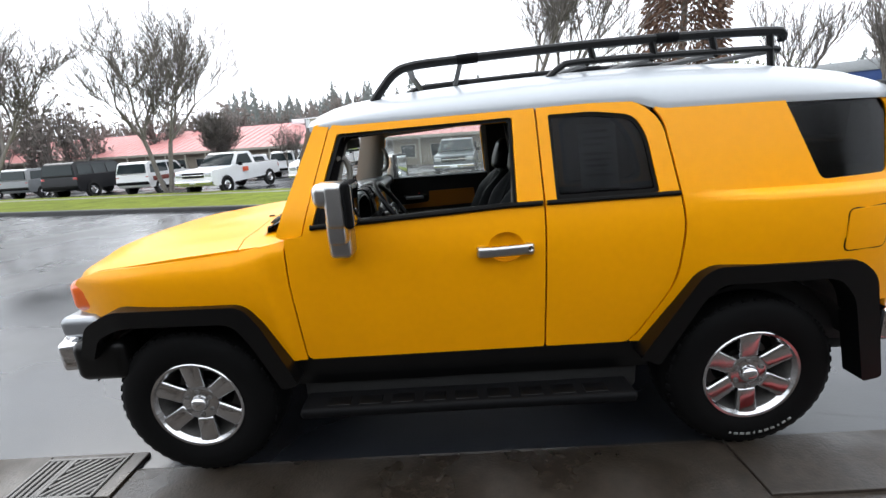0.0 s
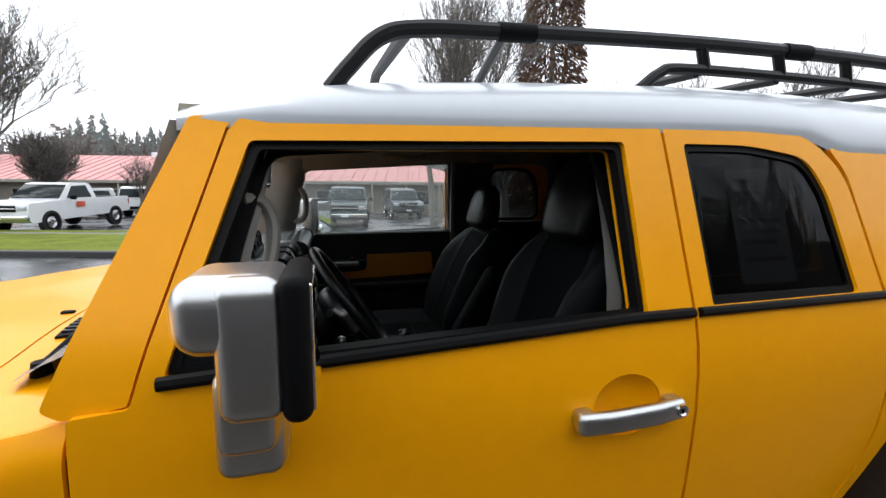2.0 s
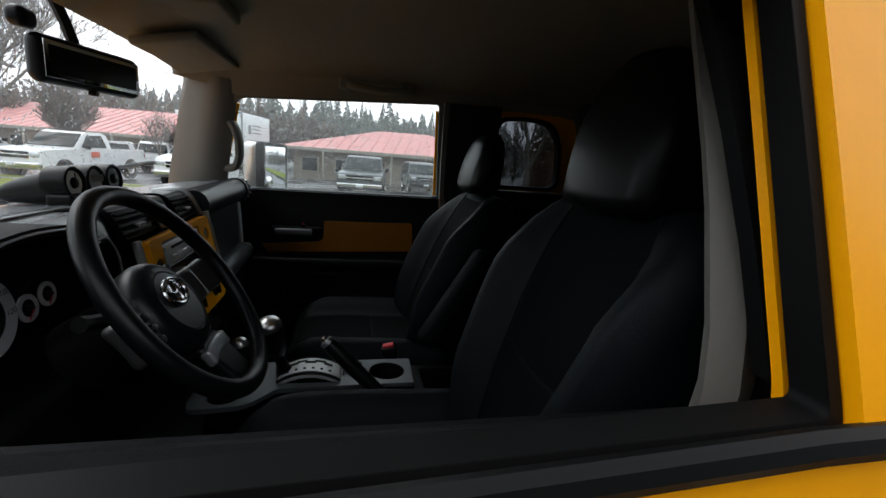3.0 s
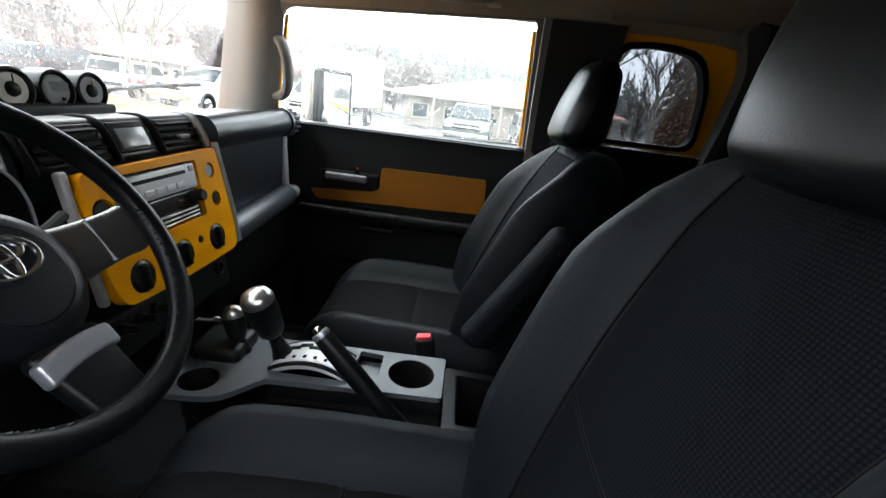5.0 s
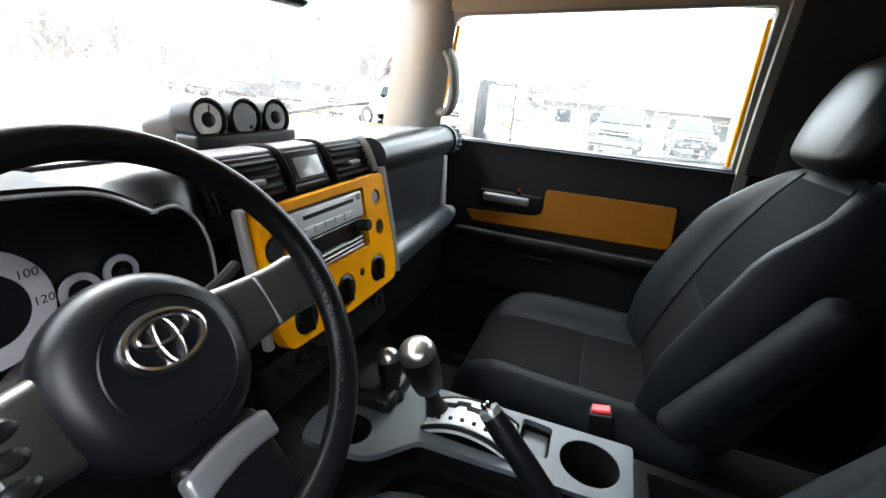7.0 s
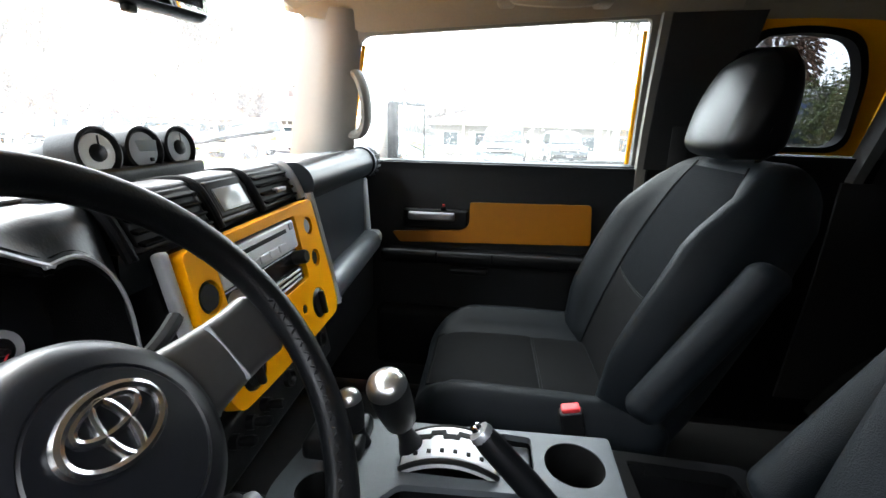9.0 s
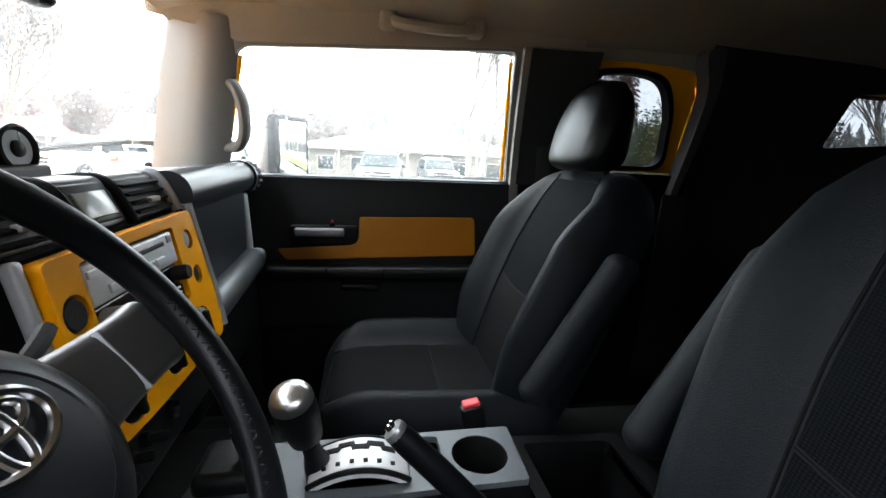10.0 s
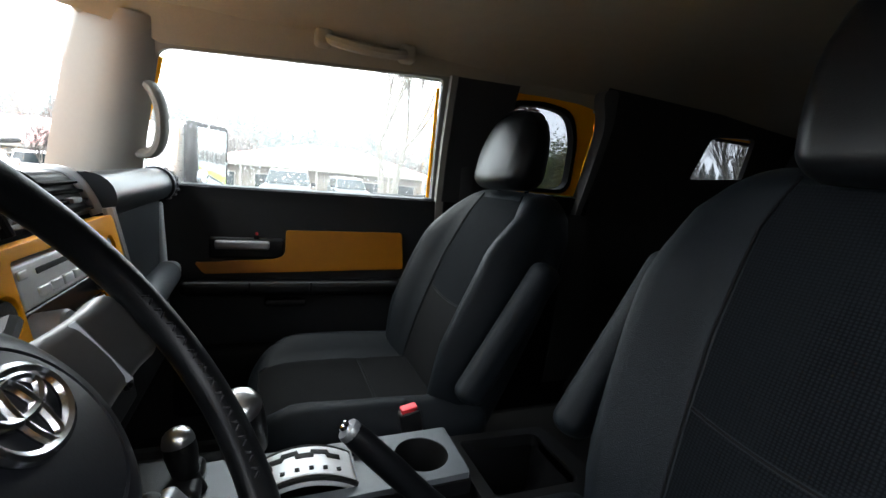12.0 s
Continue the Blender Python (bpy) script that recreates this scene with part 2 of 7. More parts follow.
def rbox(center, size, r=0.01, seg=3, mid=1, turn=None, deform=None):
    """A box with rounded edges; deform maps local coordinates in -0.5..0.5 and the point to a new point."""
    bm = bmesh.new()
    r = min(r, min(size) * 0.499)
    axes = []
    for s in size:
        inner = s / 2 - r
        side = [r * math.tan(math.pi / 4 * k / seg) for k in range(seg + 1)]
        ax = [-inner - o for o in reversed(side)] + [inner * (2 * k / mid - 1) for k in range(1, mid)] + [inner + o for o in side]
        axes.append(sorted(set(round(a, 6) for a in ax)))
    for a in range(3):
        u, v = [i for i in range(3) if i != a]
        for sign in (-1, 1):
            grid = []
            for pu in axes[u]:
                row = []
                for pv in axes[v]:
                    p = [0, 0, 0]
                    p[a], p[u], p[v] = sign * size[a] / 2, pu, pv
                    inn = [max(-s / 2 + r, min(s / 2 - r, c)) for c, s in zip(p, size)]
                    d = Vector(p) - Vector(inn)
                    if d.length > 1e-9:
                        p = Vector(inn) + d.normalized() * r
                    row.append(bm.verts.new(p))
                grid.append(row)
            for i in range(len(grid) - 1):
                for j in range(len(grid[0]) - 1):
                    bm.faces.new((grid[i][j], grid[i + 1][j], grid[i + 1][j + 1], grid[i][j + 1]))
    bmesh.ops.remove_doubles(bm, verts=bm.verts, dist=1e-5)
    if deform:
        for v in bm.verts:
            v.co = deform(Vector((v.co.x / size[0], v.co.y / size[1], v.co.z / size[2])), v.co.copy())
    if turn is not None:
        bm.transform(turn.to_4x4())
    bmesh.ops.translate(bm, verts=bm.verts, vec=center)
    return bm

def join(*bms):
    """Several bmeshes of one part as one."""
    out = bmesh.new()
    for b in bms:
        me = bpy.data.meshes.new("tmp")
        b.to_mesh(me)
        out.from_mesh(me)
        bpy.data.meshes.remove(me)
        b.free()
    return out

def tube(pts, r, n=10, closed=False, flat=1.0):
    """A round bar along points; flat squeezes its section."""
    bm = bmesh.new()
    pts = [Vector(p) for p in pts]
    rad = r if hasattr(r, "__len__") else [r] * len(pts)
    rings, up = [], None
    for i, p in enumerate(pts):
        a = pts[(i - 1) % len(pts)] if closed or i else p
        b = pts[(i + 1) % len(pts)] if closed or i < len(pts) - 1 else p
        d = (b - a).normalized()
        if up is None:
            up = Vector((0, 0, 1)) if abs(d.z) < 0.9 else Vector((1, 0, 0))
        up = (up - d * up.dot(d)).normalized()
        side = d.cross(up)
        rings.append([bm.verts.new(p + (up * math.cos(2 * math.pi * k / n) * flat + side * math.sin(2 * math.pi * k / n)) * rad[i]) for k in range(n)])
    for i in range(len(rings) if closed else len(rings) - 1):
        a, b = rings[i], rings[(i + 1) % len(rings)]
        for k in range(n):
            bm.faces.new((a[k], a[(k + 1) % n], b[(k + 1) % n], b[k]))
    if not closed:
        bm.faces.new(rings[0][::-1])
        bm.faces.new(rings[-1])
    return bm

def curve_pts(pts, n=6, closed=False):
    """A smooth line through points."""
    P = [Vector(p) for p in pts]
    out = []
    m = len(P)
    for i in range(m if closed else m - 1):
        p0 = P[(i - 1) % m] if closed or i else P[0]
        p1, p2 = P[i], P[(i + 1) % m]
        p3 = P[(i + 2) % m] if closed or i < m - 2 else P[-1]
        for k in range(n):
            t = k / n
            out.append(0.5 * ((2 * p1) + (p2 - p0) * t + (2 * p0 - 5 * p1 + 4 * p2 - p3) * t * t + (3 * p1 - p0 - 3 * p2 + p3) * t ** 3))
    if not closed:
        out.append(P[-1])
    return out

def lathe(profile, n=32, m=None):
    """Turns (radius, height) pairs round the z axis, then moves by m."""
    bm = bmesh.new()
    rings = []
    for r, h in profile:
        if r < 1e-6:
            rings.append([bm.verts.new((0, 0, h))])
        else:
            rings.append([bm.verts.new((r * math.cos(2 * math.pi * k / n), r * math.sin(2 * math.pi * k / n), h)) for k in range(n)])
    for a, b in zip(rings, rings[1:]):
        for k in range(n):
            q = [a[k % len(a)], a[(k + 1) % len(a)], b[(k + 1) % len(b)], b[k % len(b)]]
            q = list(dict.fromkeys(q))
            if len(q) > 2:
                bm.faces.new(q)
    if m is not None:
        bm.transform(m)
    return bm

def rpoly(pts, r=0.03, n=5):
    """A flat polygon with rounded corners; a point may carry its own radius as a third number."""
    out = []
    m = len(pts)
    for i in range(m):
        p, a, b = Vector(pts[i][:2]), Vector(pts[i - 1][:2]), Vector(pts[(i + 1) % m][:2])
        rr = pts[i][2] if len(pts[i]) > 2 else r
        if rr <= 0:
            out.append(p)
            continue
        da, db = (a - p), (b - p)
        cut = min(rr, da.length * 0.45, db.length * 0.45)
        s, e = p + da.normalized() * cut, p + db.normalized() * cut
        for k in range(n + 1):
            t = k / n
            out.append((1 - t) ** 2 * s + 2 * t * (1 - t) * p + t * t * e)
    return [tuple(p) for p in out]

def fill(outline, holes=()):
    """A flat face in the x-z plane from an outline with holes."""
    bm = bmesh.new()
    for loop in (outline, *holes):
        vs = [bm.verts.new((p[0], 0, p[1])) for p in loop]
        for a, b in zip(vs, vs[1:] + vs[:1]):
            bm.edges.new((a, b))
    bmesh.ops.triangle_fill(bm, use_beauty=True, use_dissolve=False, edges=bm.edges[:], normal=(0, -1, 0))
    return bm

def sheet(outline, surf, thick=0.012, holes=(), zc=(), xc=(), side=-1, bevel=0.003):
    """A panel cut to an outline in x and z, bent on to surf(x, z) -> half-width, with thickness inwards."""
    bm = fill(outline, holes)
    for z in zc:
        bmesh.ops.bisect_plane(bm, geom=bm.verts[:] + bm.edges[:] + bm.faces[:], plane_co=(0, 0, z), plane_no=(0, 0, 1))
    for x in xc:
        bmesh.ops.bisect_plane(bm, geom=bm.verts[:] + bm.edges[:] + bm.faces[:], plane_co=(x, 0, 0), plane_no=(1, 0, 0))
    ret = bmesh.ops.extrude_face_region(bm, geom=bm.faces[:])
    inner = {v for v in ret["geom"] if isinstance(v, bmesh.types.BMVert)}
    for v in bm.verts:
        v.co.y = side * (surf(v.co.x, v.co.z) - (thick if v in inner else 0))
    bmesh.ops.recalc_face_normals(bm, faces=bm.faces)
    if bevel:
        rim = [e for e in bm.edges if len(e.link_faces) == 2 and e.calc_face_angle(0) > 1.0 and all(v not in inner for v in e.verts)]
        bmesh.ops.bevel(bm, geom=rim, offset=bevel, segments=2, affect="EDGES", clamp_overlap=True)
    return bm

def lin(x, pts):
    return float(np.interp(x, [p[0] for p in pts], [p[1] for p in pts]))

def soft(x, pts):
    """Smooth interpolation through points."""
    h = 0.04
    return (lin(x - h, pts) + 2 * lin(x, pts) + lin(x + h, pts)) / 4

def turn_to(d):
    """The turn that lays the z axis along d."""
    return Vector((0, 0, 1)).rotation_difference(Vector(d)).to_matrix()

def place(p, d=(0, 0, 1)):
    return Matrix.Translation(p) @ turn_to(d).to_4x4()

# ---- ground ----
ROAD = radians(-13)
RU, RV = Vector((math.cos(ROAD), math.sin(ROAD), 0)), Vector((-math.sin(ROAD), math.cos(ROAD), 0))

def gv(v):
    """Height of the ground by distance across the road: level under the car, then falling gently."""
    return lin(v, [(-400, 0), (2, 0), (9, -0.2), (60, -1.6), (400, -6), (3000, -6)])

def road_at(u, v, lift=0.0):
    p = RU * u + RV * v
    return Vector((p.x, p.y, gv(v) + lift))

def strip(us, vs, lift=0.0):
    """A piece of ground between lists of distances along and across the road."""
    bm = bmesh.new()
    grid = [[bm.verts.new(road_at(u, v, lift)) for v in vs] for u in us]
    for i in range(len(us) - 1):
        for j in range(len(vs) - 1):
            bm.faces.new((grid[i][j], grid[i + 1][j], grid[i + 1][j + 1], grid[i][j + 1]))
    return bm

ASPHALT = mat("wet_asphalt", (0.012, 0.014, 0.018), 0.27, 0, 0.35, 0.5, bump=0.12, bscale=60, rvary=0.12, spec=0.7)
CONCRETE = mat("wet_concrete", (0.030, 0.023, 0.017), 0.40, 0, 0.6, 1.8, bump=0.5, bscale=70, rvary=0.24)
KERBSTONE = mat("kerb_concrete", (0.030, 0.029, 0.029), 0.6, 0, 0.3, 4, bump=0.3, bscale=60)
REDKERB = mat("red_kerb_paint", (0.28, 0.026, 0.026), 0.45, 0, 0.3, 8, bump=0.3, bscale=60)
GRASS = mat("lawn", (0.135, 0.165, 0.022), 0.9, 0, 0.5, 1.2, bump=0.6, bscale=40, spec=0.08)
IRON = mat("cast_iron", (0.13, 0.125, 0.12), 0.5, 0.2, 0.3, 10, bump=0.3, bscale=120)
HOLE = mat("dark_drain", (0.004, 0.004, 0.004), 0.9, 0, 0.2, 10)

ground = part("ground", strip([-2500, -300, -60, -20, 0, 20, 60, 300, 2500], [-2500, -60, -8, 0, 2, 5, 9, 20, 60, 200, 400, 2900], -0.02), ASPHALT, normals=False, flat=True)
tagged(ground, "wide wet grey asphalt lot and road", "ground", kind="structure")
road_bm = strip([-80, -40, -20, -8, 0, 8, 20, 40, 80], [-0.2, 2, 4, 6, 8.16], 0.0)
for v in road_bm.verts:
    if v.co.dot(RV) < 0:
        v.co.z -= 0.0195
road = part("road", road_bm, ASPHALT, normals=False, flat=True)
tagged(road, "wet blue-grey asphalt road, shining with rain", "road", kind="structure")
lawn = part("grass_strip", strip([-80, -40, -20, -10, -7, -3, 10, 40, 80], [8.36, 10.5, 12.6], 0.1), GRASS, normals=False, flat=True)
tagged(lawn, "strip of green mown grass beside the road", "grass", kind="structure")

PATHGREY = mat("worn_path", (0.16, 0.155, 0.145), 0.8, 0, 0.4, 2, bump=0.4, bscale=50)
path = part("path", strip([-80, -40, -20, -10, -3, 10, 40, 80], [12.6, 13.1], 0.104), PATHGREY, normals=False, flat=True)
tagged(path, "narrow pale gravel path through the grass", "path", kind="structure")
verge = part("grass_strip", strip([-80, -40, -20, -10, -3, 10, 40, 80], [13.1, 14.0], 0.1), GRASS, normals=False, flat=True)
tagged(verge, "narrow verge of green grass before the parked cars", "grass", kind="structure")

def kerb_bar(us, v0, v1, h, material, name, label):
    bm = bmesh.new()
    rows = []
    for u in us:
        rows.append([bm.verts.new(road_at(u, v, z)) for v, z in ((v0, -0.05), (v0 + 0.01, h - 0.02), (v0 + 0.03, h), (v1, h), (v1, -0.05))])
    for a, b in zip(rows, rows[1:]):
        for k in range(4):
            bm.faces.new((a[k], b[k], b[k + 1], a[k + 1]))
    return tagged(part(name, bm, material), label, "kerb", kind="structure")

kerb_bar([-80, -40, -20, -10, 0, 20, 80], 8.15, 8.36, 0.13, KERBSTONE, "kerb", "dark wet concrete kerb along the grass")

# ---- the yellow car: its front points to -x, its driver's side to -y ----
car = thing("car", "yellow off-road SUV with a white roof, parked on wet ground", "car")
WIDTH = [(0.45, 0.84), (0.60, 0.862), (0.80, 0.885), (0.95, 0.897), (1.10, 0.902), (1.20, 0.895), (1.27, 0.880), (1.31, 0.866), (1.45, 0.822), (1.66, 0.754), (1.71, 0.735), (1.8, 0.70)]

def half(x, z):
    """Half-width of the body."""
    w = soft(z, WIDTH)
    if x < 0.35:
        w -= 0.058 * min(1, (0.35 - x) / 0.92) * max(0, min(1, (z - 1.31) / 0.34))
    if x < -1.2:
        w -= 0.22 * ((-1.2 - x) / 0.8) ** 2.2
    if x > 1.5:
        w -= 0.10 * ((x - 1.5) / 0.55) ** 2
    return w

def belt(x):
    return lin(x, [(-0.7, 1.245), (0.2, 1.288), (0.95, 1.296), (2, 1.31)])

ZC = [0.5, 0.6, 0.7, 0.8, 0.9, 1.0, 1.08, 1.16, 1.22, 1.27, 1.31, 1.36, 1.42, 1.48, 1.54, 1.60, 1.66, 1.70]
XC = [-1.95, -1.85, -1.75, -1.65, -1.55, -1.45, -1.35, -1.2, 1.5, 1.6, 1.7, 1.8, 1.9, 2.0]

# outlines in x and z
DOOR = rpoly([(-0.765, 0.603, 0.03), (-0.785, 1.0, 0), (-0.782, 1.207, 0.01), (-0.70, 1.213, 0.01), (-0.575, 1.655, 0.0), (-0.55, 1.687, 0.03), (-0.3, 1.692, 0), (0.347, 1.70, 0.015), (0.362, 1.29, 0), (0.362, 0.603, 0.015)])
DWIN = rpoly([(-0.655, 1.250, 0.012), (-0.537, 1.638, 0.012), (0.250, 1.658, 0.014), (0.248, 1.285, 0.008)])
RDOOR = rpoly([(0.37, 0.603, 0.01), (0.37, 1.29, 0), (0.355, 1.70, 0.01), (0.62, 1.706, 0.05), (0.80, 1.69, 0.1), (0.895, 1.60, 0.12), (0.945, 1.30, 0.05), (0.965, 1.17, 0.12), (0.945, 0.90, 0.1), (0.80, 0.66, 0.05), (0.75, 0.603, 0.02)], n=7)
RWIN = rpoly([(0.418, 1.30, 0.012), (0.405, 1.658, 0.012), (0.60, 1.660, 0.05), (0.775, 1.635, 0.10), (0.825, 1.55, 0.06), (0.862, 1.305, 0.015)], n=6)
FENDER = rpoly([(-0.772, 0.603, 0.0), (-0.792, 1.0, 0), (-0.79, 1.195, 0.01), (-1.01, 1.155, 0.01), (-1.67, 1.10, 0.1), (-1.86, 1.05, 0.05), (-1.93, 0.93, 0.02), (-1.88, 0.80, 0.02), (-1.66, 0.86, 0.03), (-1.58, 0.90, 0.04), (-1.02, 0.90, 0.06), (-0.96, 0.80, 0.02), (-0.86, 0.603, 0)])
DWIN_P = rpoly([(-0.672, 1.245, 0.02), (-0.555, 1.665, 0.03), (0.285, 1.682, 0.02), (0.292, 1.287, 0.012)])
RWIN_P = rpoly([(0.43, 1.30, 0.012), (0.415, 1.665, 0.012), (0.64, 1.675, 0.05), (0.84, 1.655, 0.08), (0.90, 1.56, 0.06), (0.925, 1.31, 0.015)], n=6)
QUARTER = rpoly([(0.76, 0.603, 0.01), (0.81, 0.66, 0.05), (0.955, 0.90, 0.1), (0.975, 1.17, 0.12), (0.955, 1.30, 0.05), (0.905, 1.60, 0.10), (0.86, 1.662, 0.02), (1.40, 1.664, 0), (1.96, 1.655, 0.03), (2.06, 1.30, 0.05), (2.07, 0.75, 0.02), (1.84, 0.75, 0.0), (1.76, 0.90, 0.04), (1.70, 0.945, 0.05), (1.10, 0.95, 0.05), (1.04, 0.90, 0.03), (0.83, 0.603, 0)], n=6)
QWIN = rpoly([(1.425, 1.655, 0.015), (1.545, 1.315, 0.03), (1.86, 1.325, 0.03), (1.90, 1.60, 0.08), (1.86, 1.648, 0.05)])
QWIN_IN = rpoly([(1.400, 1.630, 0.03), (1.385, 1.458, 0.02), (1.700, 1.484, 0.015), (1.648, 1.652, 0.03)])

def body_side(side):
    s = side
    def press(x, z):
        """The wheel-side relief of the fender."""
        lip = lin(x, [(-1.9, 1.05), (-1.34, 1.088), (-1.02, 1.10), (-0.89, 1.13), (-0.84, 1.15)])
        return half(x, z) - 0.55 * max(0, z - lip) + 0.022 * lin(x - lin(z, [(0.6, -0.795), (0.97, -0.862), (1.1, -0.872)]), [(-0.45, 1), (-0.030, 0.9), (-0.006, 0.10), (0.004, 0)]) * lin(z, [(0.6, 0.5), (0.95, 1), (1.04, 1), (1.10, 0.6)])
    def quarter(x, z):
        """The shoulder that grows out of the rear quarter below the belt."""
        k = max(0, min(1, (x - 1.02) / 0.25))
        return half(x, z) + 0.042 * k * lin(z, [(0.8, 1), (1.19, 1.05), (1.258, 1.12), (1.276, 0.9), (1.296, 0.0), (2, 0)])
    part("fender", sheet(FENDER, press, 0.012, zc=ZC + [1.02, 1.04, 1.06, 1.10, 1.12, 1.14, 1.18], xc=XC + [-1.1, -1.0, -0.95, -0.92, -0.90, -0.885, -0.87, -0.855, -0.84, -0.825, -0.81], side=s), YELLOW, car)
    part("quarter_panel", sheet(QUARTER, quarter, 0.014, holes=[QWIN], zc=ZC + [1.19, 1.245, 1.258, 1.276, 1.285, 1.296], xc=XC + [1.02, 1.1, 1.2, 1.27], side=s), YELLOW, car)
    qg = part("quarter_window", sheet(QWIN, lambda x, z: quarter(x, z) - 0.006, 0.004, zc=ZC, xc=XC, side=s, bevel=0), TINTED, car, "dark tinted glass")
    # front door, with a bowl pressed in behind the handle
    cup_edge = [(0.190 + 0.080 * math.cos(2 * math.pi * k / 36), 1.112 + 0.066 * math.sin(2 * math.pi * k / 36)) for k in range(36)]
    door = part("front_door", sheet(DOOR, half, 0.03, holes=[DWIN if s < 0 else DWIN_P, cup_edge], zc=ZC, side=s, bevel=0.004), YELLOW, car)
    if s < 0:
        ring = rpoly([(-0.652, 1.254, 0.012), (-0.534, 1.635, 0.012), (0.247, 1.655, 0.014), (0.246, 1.288, 0.008)])
        ring_in = rpoly([(-0.634, 1.262, 0.012), (-0.520, 1.622, 0.012), (0.234, 1.641, 0.014), (0.234, 1.296, 0.008)])
    else:
        ring = rpoly([(-0.669, 1.248, 0.012), (-0.552, 1.662, 0.012), (0.282, 1.679, 0.014), (0.289, 1.290, 0.008)])
        ring_in = rpoly([(-0.655, 1.256, 0.012), (-0.540, 1.652, 0.012), (0.276, 1.670, 0.014), (0.283, 1.296, 0.008)])
    part("window_seal", sheet(ring, lambda x, z: half(x, z) - 0.012, 0.03 if s < 0 else 0.05, holes=[ring_in], zc=ZC, side=s), SEAL, door)
    if s < 0:
        lip = rpoly([(-0.665, 1.215, 0.012), (-0.545, 1.632, 0.012), (0.250, 1.649, 0.014), (0.250, 1.215, 0.008)])
        lip_in = rpoly([(-0.645, 1.225, 0.012), (-0.530, 1.623, 0.012), (0.240, 1.638, 0.014), (0.240, 1.225, 0.008)])
        sail = rpoly([(-0.640, 1.252, 0.005), (-0.585, 1.425, 0.01), (-0.520, 1.262, 0.01)])
        part("sail_panel", sheet(sail, lambda x, z: half(x, z) - 0.016, 0.012, zc=ZC, side=s, bevel=0.002), TRIM, door, "black triangle behind the mirror")
        part("door_flange", sheet(lip, lambda x, z: half(x, z) - 0.052, 0.010, holes=[lip_in], zc=ZC, side=s, bevel=0), YELLOW, door, "painted inner edge of the window opening")
    bar = [Vector((x, s * (half(x, belt(x)) + 0.004), belt(x) + 0.002)) for x in np.linspace(-0.66, 0.357, 14)]
    part("belt_strip", tube(bar, 0.012, 8), SEAL, door)
    if s > 0:
        part("door_glass", sheet(ring_in, lambda x, z: half(x, z) - 0.03, 0.004, zc=ZC, side=s, bevel=0), WETSIDE, door, "rain-spotted clear glass")
    # door handle: a cup pressed into the skin and a bar over it
    bowl = bmesh.new()
    rings = [[bowl.verts.new((0.190 + 0.0835 * r * math.cos(a), s * (half(0.19, 1.112 + 0.0695 * r * math.sin(a)) - d), 1.112 + 0.0695 * r * math.sin(a))) for a in [2 * math.pi * k / 36 for k in range(36)]] for r, d in ((1.0, 0.004), (0.94, 0.006), (0.80, 0.015), (0.55, 0.023), (0.25, 0.027))]
    for r0, r1 in zip(rings, rings[1:]):
        for k in range(36):
            bowl.faces.new((r0[k], r0[(k + 1) % 36], r1[(k + 1) % 36], r1[k]))
    bowl.faces.new(rings[-1])
    part("handle_cup", bowl, YELLOW, door, angle=60)
    hy = s * (half(0.1, 1.1) + 0.030)
    bar = rbox((0.185, hy, 1.102), (0.250, 0.028, 0.046), 0.014, 4, 4, deform=lambda q, p: Vector((p.x, p.y - s * 0.012 * (2 * q.x) ** 4, p.z * (1.0) + 0.008 * q.x)))
    ends = [rbox((x, s * (half(x, 1.1) + 0.010), 1.102), (0.042, 0.038, w), 0.012, 3) for x, w in ((0.082, 0.040), (0.288, 0.050))]
    hd = part("door_handle", join(bar, *ends), SATIN, door, "silver pull handle with a lock")
    part("lock", lathe([(0, 0.004), (0.006, 0.004), (0.009, 0.007), (0.013, 0.006), (0.014, 0.0)], 20, place((0.290, hy + s * 0.006, 1.108), (0, s, 0))), CHROME, door)
    part("keyhole", rbox((0.290, hy + s * 0.0112, 1.108), (0.004, 0.002, 0.010), 0.0008, 1), SEAL, door)
    # rear door
    rear = part("rear_door", sheet(RDOOR, half, 0.03, holes=[RWIN if s < 0 else RWIN_P], zc=ZC, side=s, bevel=0.004), YELLOW, car)
    part("rear_glass", sheet(RWIN if s < 0 else RWIN_P, lambda x, z: half(x, z) - 0.014, 0.004, zc=ZC, side=s, bevel=0), TINTED, rear, "dark tinted glass")
    rin = rpoly([(0.432, 1.318, 0.012), (0.420, 1.642, 0.012), (0.60, 1.644, 0.05), (0.765, 1.620, 0.09), (0.810, 1.545, 0.06), (0.845, 1.32, 0.015)], n=6)
    if s < 0:
        part("window_seal", sheet(RWIN, lambda x, z: half(x, z) - 0.008, 0.012, holes=[rin], zc=ZC, side=s, bevel=0), SEAL, rear)
    bar = [Vector((x, s * (half(x, belt(x)) + 0.004), belt(x) + 0.002)) for x in np.linspace(0.375, 0.945, 10)]
    part("belt_strip", tube(bar, 0.011, 8), SEAL, rear)
    # A pillar beside the windscreen
    pil = rpoly([(-0.795, 1.200, 0.01), (-0.705, 1.216, 0.005), (-0.580, 1.66, 0), (-0.56, 1.688, 0.02), (-0.645, 1.682, 0.01), (-0.825, 1.215, 0.01)])
    part("pillar", sheet(pil, lambda x, z: half(x, z) - 0.004 - 0.10 * max(0, -0.70 - x + (z - 1.2) * 0.27) , 0.02, zc=ZC, side=s), YELLOW, car)
    # rocker, flares, running board
    rock = rpoly([(-0.87, 0.60), (0.84, 0.60), (0.86, 0.46), (-0.86, 0.46)], 0.01)
